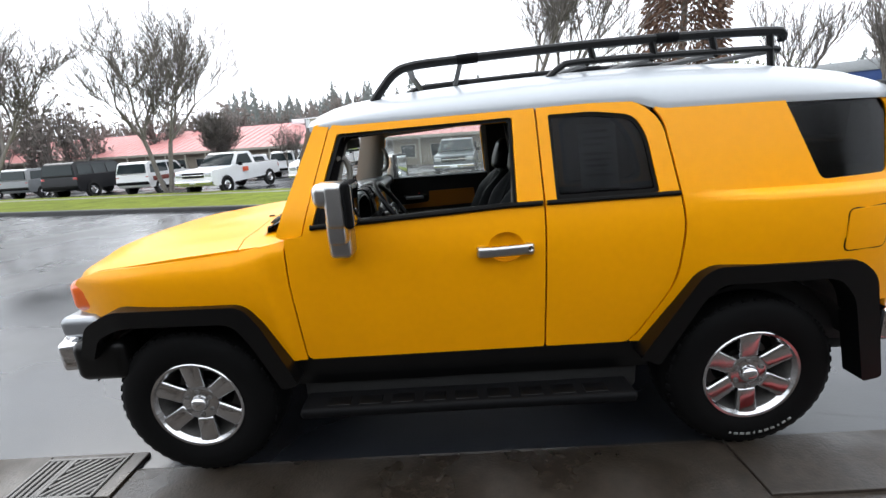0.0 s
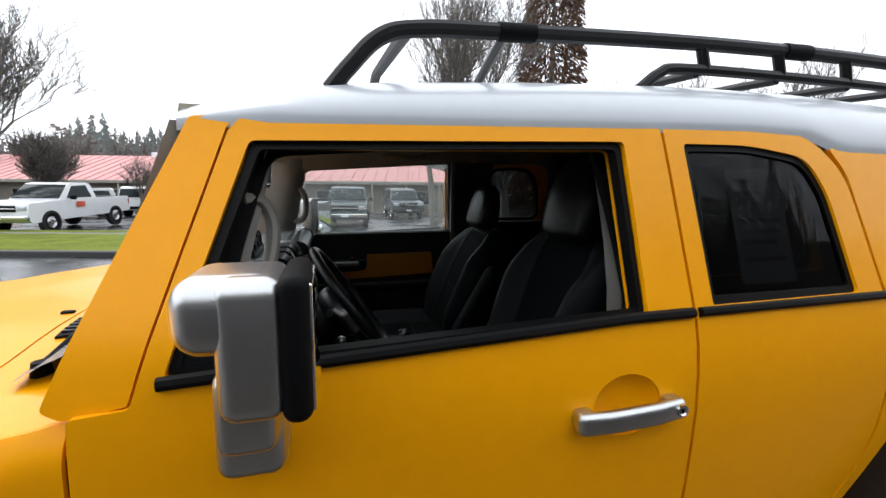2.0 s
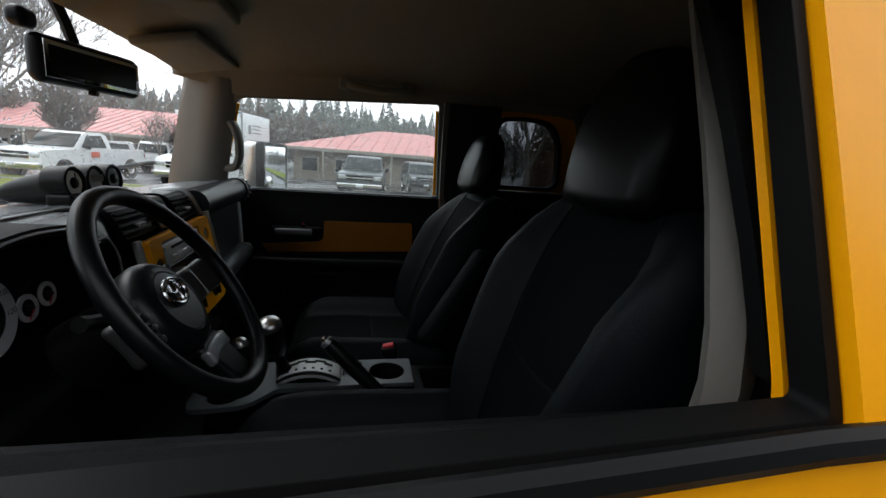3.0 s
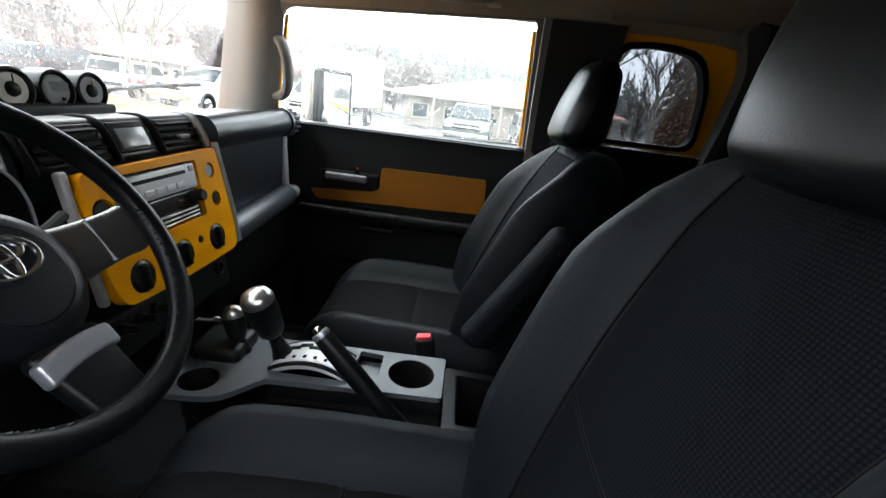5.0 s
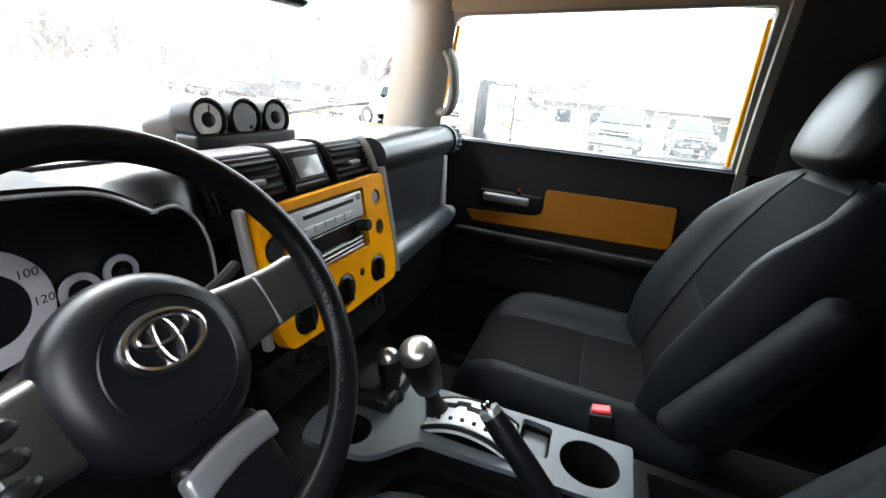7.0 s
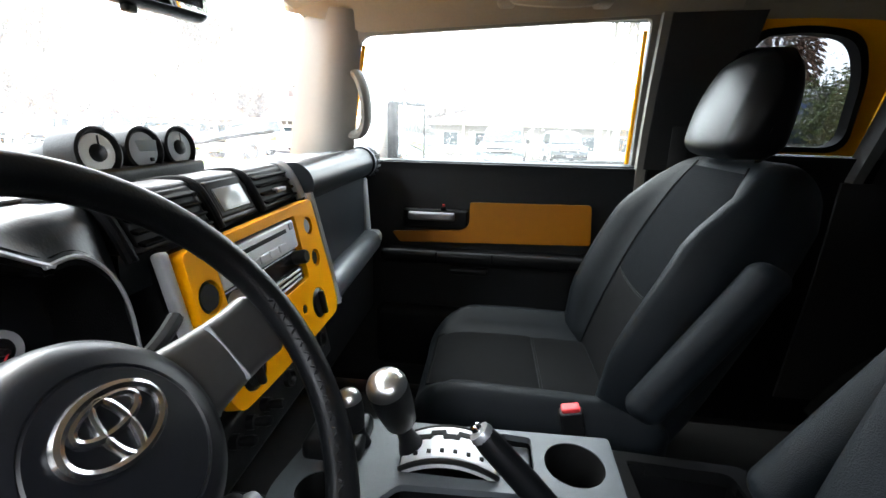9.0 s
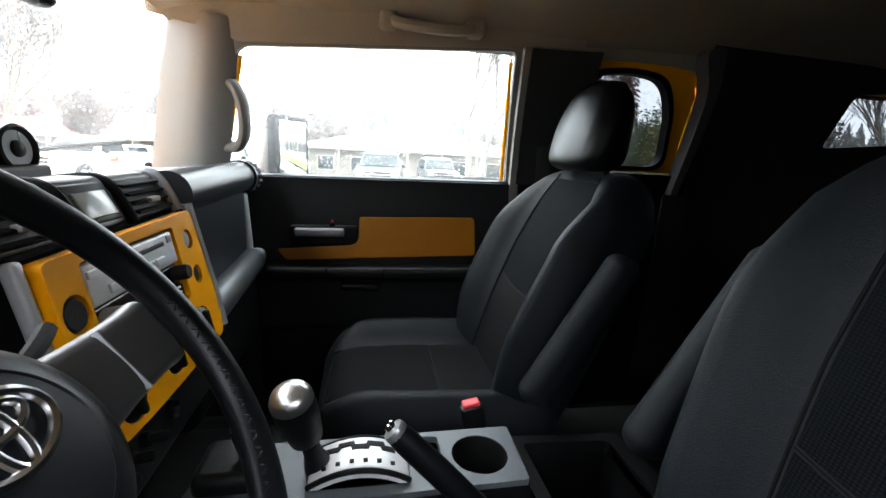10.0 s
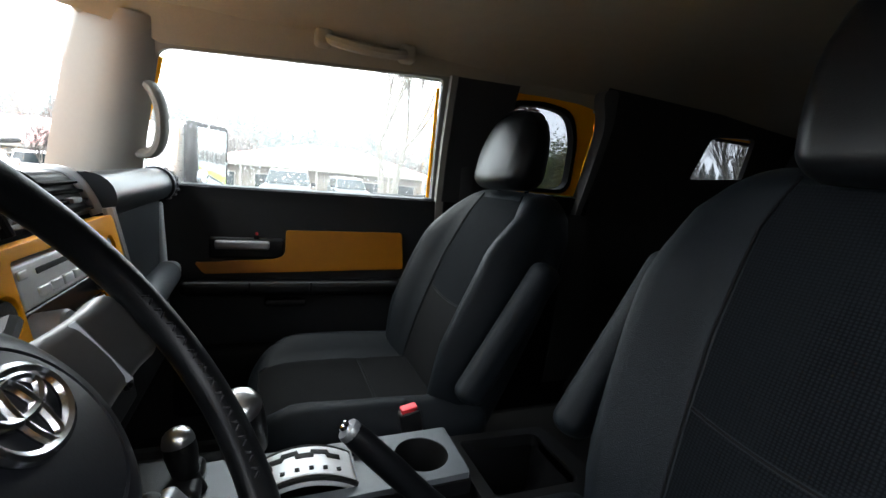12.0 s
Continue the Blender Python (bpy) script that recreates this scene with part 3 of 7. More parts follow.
    part("rocker_panel", sheet(rock, lambda x, z: 0.858 - 0.3 * max(0, 0.52 - z), 0.03, zc=[0.48, 0.5, 0.52, 0.56], side=s), FLARE, car)
    fl = rpoly([(-1.80, 0.72, 0.02), (-1.745, 0.86, 0.04), (-1.60, 0.935, 0.05), (-1.00, 0.925, 0.06), (-0.93, 0.82, 0.03), (-0.80, 0.52, 0.02), (-0.88, 0.50, 0.02), (-0.99, 0.74, 0.05), (-1.06, 0.845, 0.06), (-1.57, 0.855, 0.06), (-1.69, 0.80, 0.03), (-1.74, 0.69, 0.02)])
    part("wheel_arch_flare", sheet(fl, lambda x, z: 0.955 - 0.10 * max(0, -1.55 - x), 0.10, side=s, bevel=0.034), FLARE, car, "black plastic wheel-arch flare")
    rl = rpoly([(0.78, 0.56, 0.02), (1.03, 0.94, 0.04), (1.09, 0.977, 0.05), (1.69, 0.975, 0.04), (1.78, 0.90, 0.05), (1.885, 0.40, 0.02), (1.80, 0.38, 0.02), (1.70, 0.80, 0.05), (1.62, 0.895, 0.06), (1.12, 0.895, 0.06), (1.05, 0.83, 0.04), (0.87, 0.52, 0.02)])
    part("wheel_arch_flare", sheet(rl, lambda x, z: 0.955, 0.10, side=s, bevel=0.034), FLARE, car, "black plastic wheel-arch flare with a mud flap")
    board = rbox((-0.02, s * 0.925, 0.392), (1.56, 0.16, 0.052), 0.022, 4, 6)
    rb = part("running_board", board, TRIM, car, "black running board with ribbed treads")
    for x in np.linspace(-0.62, 0.58, 9):
        part("tread", rbox((x, s * 0.945, 0.4195), (0.105, 0.070, 0.008), 0.003, 2), FLARE, rb)
    # wheel wells
    for cx in (-1.345, 1.345):
        arch = [(cx + 0.46 * math.cos(a) * 1.05, 0.42 + 0.46 * math.sin(a)) for a in np.linspace(0.30, math.pi - 0.30, 16)]
        bm = bmesh.new()
        a = [bm.verts.new((x, s * 0.88, z)) for x, z in arch]
        b = [bm.verts.new((x, s * 0.50, z)) for x, z in arch]
        for k in range(15):
            bm.faces.new((a[k], a[k + 1], b[k + 1], b[k]))
        bm.faces.new(b)
        part("wheel_well", bm, UNDER, car)

body_side(-1)
body_side(1)

# bonnet: a broad crowned panel that falls to the front
def bonnet(x0, x1, n):
    bm = bmesh.new()
    rows = []
    for x in np.linspace(x0, x1, n):
        k = (-0.80 - x) / 1.13
        edge = half(x, 1.1) - 0.035
        zc = lin(x, [(-1.95, 1.055), (-1.85, 1.105), (-1.7, 1.145), (-1.3, 1.195), (-0.80, 1.235)])
        row = []
        for q in np.linspace(-1, 1, 21):
            drop = 0.028 * abs(q) ** 2 + 0.03 * max(0, abs(q) - 0.9) * 10 * 0.8
            bulge = 0.012 * (1 if abs(q) < 0.55 else max(0, 1 - (abs(q) - 0.55) / 0.12)) * min(1, k * 4)
            row.append(bm.verts.new((x - 0.10 * k * (1 - q * q) , edge * q, zc - drop + bulge)))
        rows.append(row)
    for a, b in zip(rows, rows[1:]):
        for k in range(20):
            bm.faces.new((a[k], a[k + 1], b[k + 1], b[k]))
    r = bmesh.ops.extrude_face_region(bm, geom=bm.faces[:])
    bmesh.ops.translate(bm, verts=[v for v in r["geom"] if isinstance(v, bmesh.types.BMVert)], vec=(0, 0, -0.03))
    return bm
part("bonnet", bonnet(-1.008, -1.93, 14), YELLOW, car, "long yellow bonnet", angle=50)
part("cowl_panel", bonnet(-0.80, -1.003, 5), YELLOW, car, angle=50)
for y in (-0.33, 0.33):
    part("washer_nozzle", rbox((-1.05, y, 1.222), (0.03, 0.018, 0.014), 0.005, 2), TRIM, car)
def cowl_z(x, q):
    """Height of the cowl panel across the car."""
    k = (-0.80 - x) / 1.13
    zc = lin(x, [(-1.95, 1.055), (-1.85, 1.105), (-1.7, 1.145), (-1.3, 1.195), (-0.80, 1.235)])
    return zc - 0.028 * q * q + 0.012 * (1 if abs(q) < 0.55 else max(0, 1 - (abs(q) - 0.55) / 0.12)) * min(1, k * 4)
for y0, y1 in ((-0.52, -0.40), (-0.36, -0.04), (0.04, 0.36), (0.40, 0.52)):
    ys = np.linspace(y0, y1, 7)
    bm = bmesh.new()
    rows = [[bm.verts.new((x - 0.055 * (1 - (y / 0.85) ** 2), y, cowl_z(-0.93, y / 0.85) + 0.005 + lift)) for x, lift in ((-0.952, -0.012), (-0.948, 0), (-0.896, 0.004), (-0.892, -0.012))] for y in ys]
    for r0, r1 in zip(rows, rows[1:]):
        for k in range(3):
            bm.faces.new((r0[k], r0[k + 1], r1[k + 1], r1[k]))
    for r in (rows[0], rows[-1]):
        bm.faces.new(r)
    cg = part("cowl_grille", bm, TRIM, car, "black slotted cowl grille")
    for y in ys[1:-1]:
        part("slot", rbox((-0.922 - 0.055 * (1 - (y / 0.85) ** 2), y, cowl_z(-0.93, y / 0.85) + 0.0075), (0.042, 0.010, 0.006), 0.002, 1), BLACKPLASTIC, cg)
# wipers at rest along the foot of the windscreen
for y0, y1, z0, z1 in ((-0.60, -0.04, 1.272, 1.292), (0.10, 0.700, 1.288, 1.364)):
    def on_screen(y, z, out):
        t = (z - 1.215) / 0.47
        q = y / (0.740 - 0.072 * t)
        return Vector((-0.845 + 0.19 * t - 0.07 * (1 - q * q) - out, y, z))
    blade = [on_screen(y0 + (y1 - y0) * t, z0 + (z1 - z0) * t + 0.010 * math.sin(math.pi * t), 0.012) for t in np.linspace(0, 1, 9)]
    wp = part("wiper_arm", tube(curve_pts([on_screen(y0 - 0.10, z0 - 0.045, 0.06), on_screen(y0 + 0.10, z0 - 0.012, 0.040), on_screen((y0 + y1) / 2, (z0 + z1) / 2 - 0.004, 0.026)], 6), [0.008] * 13, 6), TRIM, car, "black windscreen wiper")
    part("wiper_blade", tube(blade, 0.0065, 6), SEAL, wp)
    part("wiper_pivot", lathe([(0, 0.02), (0.014, 0.016), (0.018, -0.01)], 14, place(on_screen(y0 - 0.10, z0 - 0.055, 0.06), (0, 0, 1))), TRIM, wp)
part("front_fascia", rbox((-1.93, 0, 0.90), (0.10, 1.30, 0.22), 0.04, 4, 2), WHITE, car, "white grille surround")
part("grille", rbox((-1.975, 0, 0.90), (0.04, 0.86, 0.13), 0.02, 3), TRIM, car)
for s in (-1, 1):
    lamp = part("headlamp", lathe([(0, 0.03), (0.05, 0.027), (0.085, 0.01), (0.09, -0.03)], 24, place((-1.975, s * 0.55, 0.90), (-1, 0, 0))), LENSCLEAR, car)
    part("corner_lamp", rbox((-1.850, s * 0.735, 0.955), (0.165, 0.13, 0.165), 0.05, 4, 2, deform=lambda q, p: Vector((p.x, p.y - s * 0.06 * (0.5 - q.x) * 0.5, p.z))), AMBER, car, "amber corner lamp")
    part("bumper_end", rbox((-1.93, s * 0.70, 0.690), (0.29, 0.35, 0.150), 0.030, 4, 2, deform=lambda q, p: Vector((p.x + 0.18 * max(0, s * q.y + 0.1), p.y, p.z + 0.02 * q.x))), CHROME, car, "silver metal bumper end")
    part("bumper_cap", rbox((-1.86, s * 0.75, 0.820), (0.20, 0.18, 0.11), 0.04, 4), SILVER, car)
    part("rear_bumper_end", rbox((2.05, s * 0.70, 0.62), (0.26, 0.36, 0.17), 0.03, 3), CHROME, car, "silver metal rear bumper end")
for s in (-1, 1):
    part("bumper_corner", rbox((-1.76, s * 0.80, 0.665), (0.26, 0.20, 0.21), 0.05, 4), FLARE, car)
part("front_bumper", rbox((-2.02, 0, 0.66), (0.16, 1.2, 0.22), 0.05, 4, 2), BLACKPLASTIC, car)
part("rear_bumper", rbox((2.07, 0, 0.60), (0.2, 1.1, 0.16), 0.03, 3), BLACKPLASTIC, car)
part("tailgate", rbox((2.04, 0, 1.06), (0.06, 1.50, 0.77), 0.05, 3, 2), YELLOW, car)
for s in (-1, 1):
    part("tailgate_post", rbox((1.995, s * 0.640, 1.545), (0.06, 0.20, 0.23), 0.02, 3, deform=lambda q, p: Vector((p.x - 0.05 * q.z, p.y - s * 0.05 * (q.z + 0.5), p.z))), YELLOW, car)
part("tailgate_header", rbox((1.975, 0, 1.655), (0.06, 1.26, 0.06), 0.02, 3), WHITE, car)
part("underbody", rbox((0, 0, 0.44), (3.9, 1.20, 0.28), 0.03, 2), UNDER, car)
# Unseen box added to keep light and reflections from under the car.
part("under_light_block", rbox((0, 0, 0.40), (1.66, 1.64, 0.16), 0.03, 2), UNDER, car)

# roof
ROOFZ = [(-0.70, 1.70), (-0.55, 1.765), (-0.3, 1.80), (0.1, 1.825), (0.6, 1.845), (1.0, 1.85), (1.4, 1.835), (1.8, 1.775), (1.98, 1.715)]
def roof_z(x, q):
    top = soft(x, ROOFZ)
    edge = lin(x, [(-0.70, 1.672), (-0.5, 1.688), (0.1, 1.697), (0.6, 1.706), (0.8, 1.70), (0.9, 1.664), (1.4, 1.664), (1.98, 1.655)])
    prof = max(0.0, 1 - abs(q) ** 5.0) ** 0.62
    return edge + (top - edge) * prof + 0.03 * (1 - q * q) * prof
def roof():
    bm = bmesh.new()
    rows = []
    qs = [math.sin(math.pi / 2 * k / 16) for k in range(-16, 17)]
    for x in [-0.668, -0.660, -0.635, -0.58] + list(np.linspace(-0.5, 0.7, 15)) + [0.76, 0.80, 0.83, 0.86, 0.89, 0.93] + list(np.linspace(1.0, 1.8, 10)) + [1.88, 1.94, 1.98]:
        w = half(min(x, 1.4), lin(x, [(-0.7, 1.68), (0.6, 1.706), (0.8, 1.70), (0.9, 1.664), (2, 1.66)])) + 0.004
        w -= 0.07 * max(0, (x - 1.6) / 0.38) ** 2 + 0.03 * max(0, (-0.5 - x) / 0.2) ** 2
        rows.append([bm.verts.new((x - 0.06 * (1 - q * q) * max(0, (-0.4 - x) / 0.3) + 0.05 * (1 - q * q) * max(0, (x - 1.6) / 0.38), w * q, roof_z(x, q))) for q in qs])
    for a, b in zip(rows, rows[1:]):
        for k in range(len(qs) - 1):
            bm.faces.new((a[k], a[k + 1], b[k + 1], b[k]))
    r = bmesh.ops.extrude_face_region(bm, geom=bm.faces[:])
    bmesh.ops.translate(bm, verts=[v for v in r["geom"] if isinstance(v, bmesh.types.BMVert)], vec=(0, 0, -0.02))
    return bm
part("roof", roof(), WHITE, car, "white roof", angle=45)

# glass fore and aft
def screen(xb, zb, wb, xt, zt, wt, bow, n=14):
    bm = bmesh.new()
    rows = []
    for k in range(9):
        t = k / 8
        w = wb + (wt - wb) * t
        rows.append([bm.verts.new((xb + (xt - xb) * t - bow * (1 - q * q), w * q, zb + (zt - zb) * t)) for q in np.linspace(-1, 1, n)])
    for a, b in zip(rows, rows[1:]):
        for k in range(n - 1):
            bm.faces.new((a[k], a[k + 1], b[k + 1], b[k]))
    return bm
part("windscreen", screen(-0.845, 1.215, 0.740, -0.655, 1.685, 0.668, 0.07), WETGLASS, car, "upright windscreen spotted with rain")
part("back_window", screen(2.02, 1.36, 0.55, 1.97, 1.63, 0.50, -0.03), DEEPTINT, car, "dark tinted glass")

# wheels
def wheel(x, s, steer=0.0):
    c = Vector((x, s * 0.757, 0.395))
    hub = part("wheel", lathe([(0, 0.05), (0.06, 0.05), (0.12, 0.06), (0.12, -0.1), (0, -0.1)], 24, place(c, (0, s, 0))), TRIM, car)
    m = place(c, (0, s, 0))
    prof = [(0.225, 0.12), (0.245, 0.131), (0.29, 0.138), (0.34, 0.134), (0.372, 0.118), (0.388, 0.09), (0.395, 0.05), (0.395, -0.05), (0.388, -0.09), (0.36, -0.125), (0.225, -0.12)]
    ty = lathe(prof, 60, m)
    part("tyre", ty, TYRE, hub, "black all-terrain tyre")
    lugs = []
    for k in range(44):
        a = 2 * math.pi * k / 44
        for off in (0.085, -0.085, 0.03, -0.03):
            aa = a + (0.07 if abs(off) < 0.05 else 0)
            lug = rbox((0, 0, 0), (0.030, 0.036, 0.05), 0.006, 1)
            lug.transform(m @ Matrix.Rotation(aa, 4, "Z") @ Matrix.Translation((0.3735, 0, off)))
            lugs.append(lug)
    part("tread", join(*lugs), TYRE, hub)
    part("barrel", lathe([(0.10, -0.06), (0.205, -0.08), (0.212, -0.02), (0.210, 0.09), (0.206, 0.10), (0.198, -0.06)], 48, m), IRON, hub)
    rim = lathe([(0.206, 0.092), (0.222, 0.120), (0.230, 0.127), (0.226, 0.131), (0.216, 0.128), (0.204, 0.110)], 48, m)
    part("rim", rim, ALLOY, hub, "polished six-spoke alloy rim")
    for k in range(6):
        sp = rbox((0.150, 0, 0.092), (0.135, 0.096, 0.036), 0.013, 3, 3, deform=lambda q, p: Vector((p.x, p.y * (0.98 + 0.16 * q.x + 0.10 * max(0, q.x) ** 2), p.z + 0.012 * (q.x + 0.2) - 0.004 * (2 * q.y) ** 2)))
        sp.transform(m @ Matrix.Rotation(k * math.pi / 3 + math.pi / 6 + 0.06, 4, "Z"))
        part("spoke", sp, ALLOY, hub)
    part("hub_plate", lathe([(0.03, 0.102), (0.078, 0.104), (0.092, 0.098), (0.098, 0.085), (0.098, 0.04)], 36, m), ALLOY, hub)
    part("hub_cap", lathe([(0, 0.140), (0.018, 0.138), (0.034, 0.130), (0.042, 0.118), (0.044, 0.100)], 32, m), CHROME, hub)
    for k in range(6):
        nut = lathe([(0, 0.110), (0.006, 0.110), (0.0095, 0.112), (0.0125, 0.107), (0.0125, 0.09)], 8, m @ Matrix.Rotation(k * math.pi / 3 + math.pi / 6, 4, "Z") @ Matrix.Translation((0.066, 0, 0)))
        part("wheel_nut", nut, IRON, hub)
    for k in range(11 if x > 0 else 0):
        a = radians(-104 + 5.4 * k)
        part("sidewall_bar", rbox((0, 0, 0), (0.012, 0.020 if k % 4 else 0.010, 0.003), 0.001, 1), PALEBAR, hub).matrix_basis = m @ Matrix.Rotation(a, 4, "Z") @ Matrix.Translation((0.315, 0, 0.1375))
    part("brake_disc", lathe([(0.06, 0.0), (0.16, 0.0), (0.16, -0.02), (0.06, -0.02)], 32, m), IRON, hub)
for x in (-1.345, 1.345):
    for s in (-1, 1):
        wheel(x, s)

# door mirrors
def mirror(s):
    """A tall mirror in a silver shell: a slab with a block on its back; the far one is toed in to the driver."""
    foot = part("door_mirror", rbox((-0.515, s * (0.925 if s < 0 else 0.905), 1.19), (0.10, 0.12 if s < 0 else 0.09, 0.13), 0.025, 4, 2), SATIN, car, "tall square door mirror in a silver shell")
    if s < 0:
        c, turn, w, h = Vector((-0.419, -1.035, 1.366)), Matrix(), 0.148, 0.182
    else:
        c, turn, w, h = Vector((-0.424, 0.928, 1.364)), Matrix.Rotation(radians(-31), 4, "Z"), 0.172, 0.212
    def turned(bm):
        bm.transform(Matrix.Translation(c) @ turn)
        return bm
    slab = rbox((-0.068, 0, 0), (0.080, w - 0.006, h - 0.006), 0.024, 5, 3)
    block = rbox((-0.092, 0.003 * -s, 0.041), (0.125, w - 0.008, 0.096), 0.034, 5, 3)
    part("mirror_shell", turned(join(slab, block) if s < 0 else slab), SATIN, foot)
    part("mirror_back", turned(rbox((-0.018, 0, 0), (0.036, w, h), 0.016, 3)), TRIM, foot)
    part("mirror_stem", rbox((-0.51, s * (0.985 if s < 0 else 0.925), 1.255), (0.08, 0.10 if s < 0 else 0.07, 0.12), 0.02, 3), SATIN, foot)
    part("mirror_pane", turned(rbox((0.0005, 0, 0), (0.006, w - (0.026 if s < 0 else 0.044), h - (0.024 if s < 0 else 0.034)), 0.0028, 2)), MIRROR, foot)
    part("spot_mirror", turned(lathe([(0, 0.006), (0.02, 0.004), (0.027, 0)], 20, place((0.0035, -0.045 if s > 0 else -0.02, -0.062 if s > 0 else -0.041), (1, 0, 0)))), MIRROR, foot)
mirror(-1)
mirror(1)
part("fuel_flap", sheet(rpoly([(1.625, 1.015), (1.625, 1.19), (1.81, 1.20), (1.815, 1.02)], 0.03), lambda x, z: half(x, z) + 0.047, 0.01, zc=[1.05, 1.1, 1.15], xc=[1.7, 1.76], side=-1), YELLOW, car)

flap = rpoly([(1.622, 1.012), (1.622, 1.193), (1.813, 1.203), (1.818, 1.017)], 0.03)
part("flap_gap", tube([(x, -(half(x, z) + 0.0415), z) for x, z in flap], 0.004, 5, True), SEAL, car)

# roof rack
rack = thing("roof_rack", "black tubular steel roof rack on a white car roof", "roof rack", (0.6, 0, 1.86))
for s in (-1, 1):
    y = s * 0.52
    part("side_rail", tube(curve_pts([(-0.385, y, 1.775), (-0.34, y, 1.83), (-0.27, y, 1.90), (-0.18, y, 1.928), (0.05, y, 1.942), (0.62, y, 1.965), (1.1, y, 1.972), (1.48, y, 1.968), (1.545, y, 1.955), (1.56, y * 0.97, 1.93)], 6), 0.021, 10), BLACKPLASTIC, rack)
    part("rail_sleeve", tube([(0.03, y, 1.9405), (0.13, y, 1.945)], 0.024, 12), TRIM, rack)
    part("rail_sleeve", tube([(0.96, y, 1.971), (1.06, y, 1.972)], 0.024, 12), TRIM, rack)
    part("low_rail", tube(curve_pts([(0.46, y, 1.83), (0.52, y, 1.875), (0.60, y, 1.893), (1.0, y, 1.897), (1.45, y, 1.893), (1.54, y, 1.885)], 6), 0.016, 8), BLACKPLASTIC, rack)
    for x, zb, zt in ((0.655, 1.890, 1.965), (0.94, 1.893, 1.968), (1.22, 1.893, 1.97), (1.49, 1.80, 1.966)):
        part("post", tube([(x + 0.025, y, zb), (x, y, zt)], 0.016, 8), BLACKPLASTIC, rack)
for s in (-1, 1):
    part("front_strut", tube([(0.02, s * 0.40, 1.842), (0.05, s * 0.52, 1.938)], 0.013, 8), SILVER_DARK, rack, "grey slanting strut")
for x in (0.65, 0.95, 1.25, 1.52):
    part("cross_bar", tube([(x, -0.52, 1.885), (x, 0, 1.905), (x, 0.52, 1.885)], 0.014, 8), BLACKPLASTIC, rack)
part("front_bar", tube([(-0.20, -0.52, 1.925), (-0.22, 0, 1.94), (-0.20, 0.52, 1.925)], 0.018, 8), BLACKPLASTIC, rack)

# ---- inside the car: shell, doors, headliner ----
part("cabin_floor", rbox((0.5, 0, 0.47), (2.9, 1.5, 0.06), 0.01, 1), CARPET, car)
part("tunnel", rbox((-0.3, 0.02, 0.56), (1.3, 0.24, 0.16), 0.04, 3), CARPET, car)
part("firewall", rbox((-0.93, 0, 0.80), (0.03, 1.52, 0.80), 0.01, 1), CARPET, car)
part("rear_wall", rbox((1.97, 0, 0.95), (0.04, 1.40, 0.98), 0.02, 2), TRIM, car)
for s in (-1, 1):
    part("tailgate_trim", rbox((1.945, s * (0.62 if s < 0 else 0.555), 1.53), (0.03, 0.24 if s < 0 else 0.37, 0.30), 0.01, 2), BPOST, car)
part("tailgate_trim", rbox((1.945, 0, 1.675), (0.03, 1.44, 0.08), 0.01, 2), BPOST, car)

def inner(x, z):
    """Half-width inside the trim."""
    front = 0.045 * max(0, min(1, (0.35 - x) / 0.92)) * max(0, min(1, (z - 1.31) / 0.34))
    return lin(z, [(0.4, 0.76), (0.98, 0.762), (1.27, 0.782), (1.30, 0.775), (1.45, 0.735), (1.66, 0.655), (1.72, 0.62)]) - front

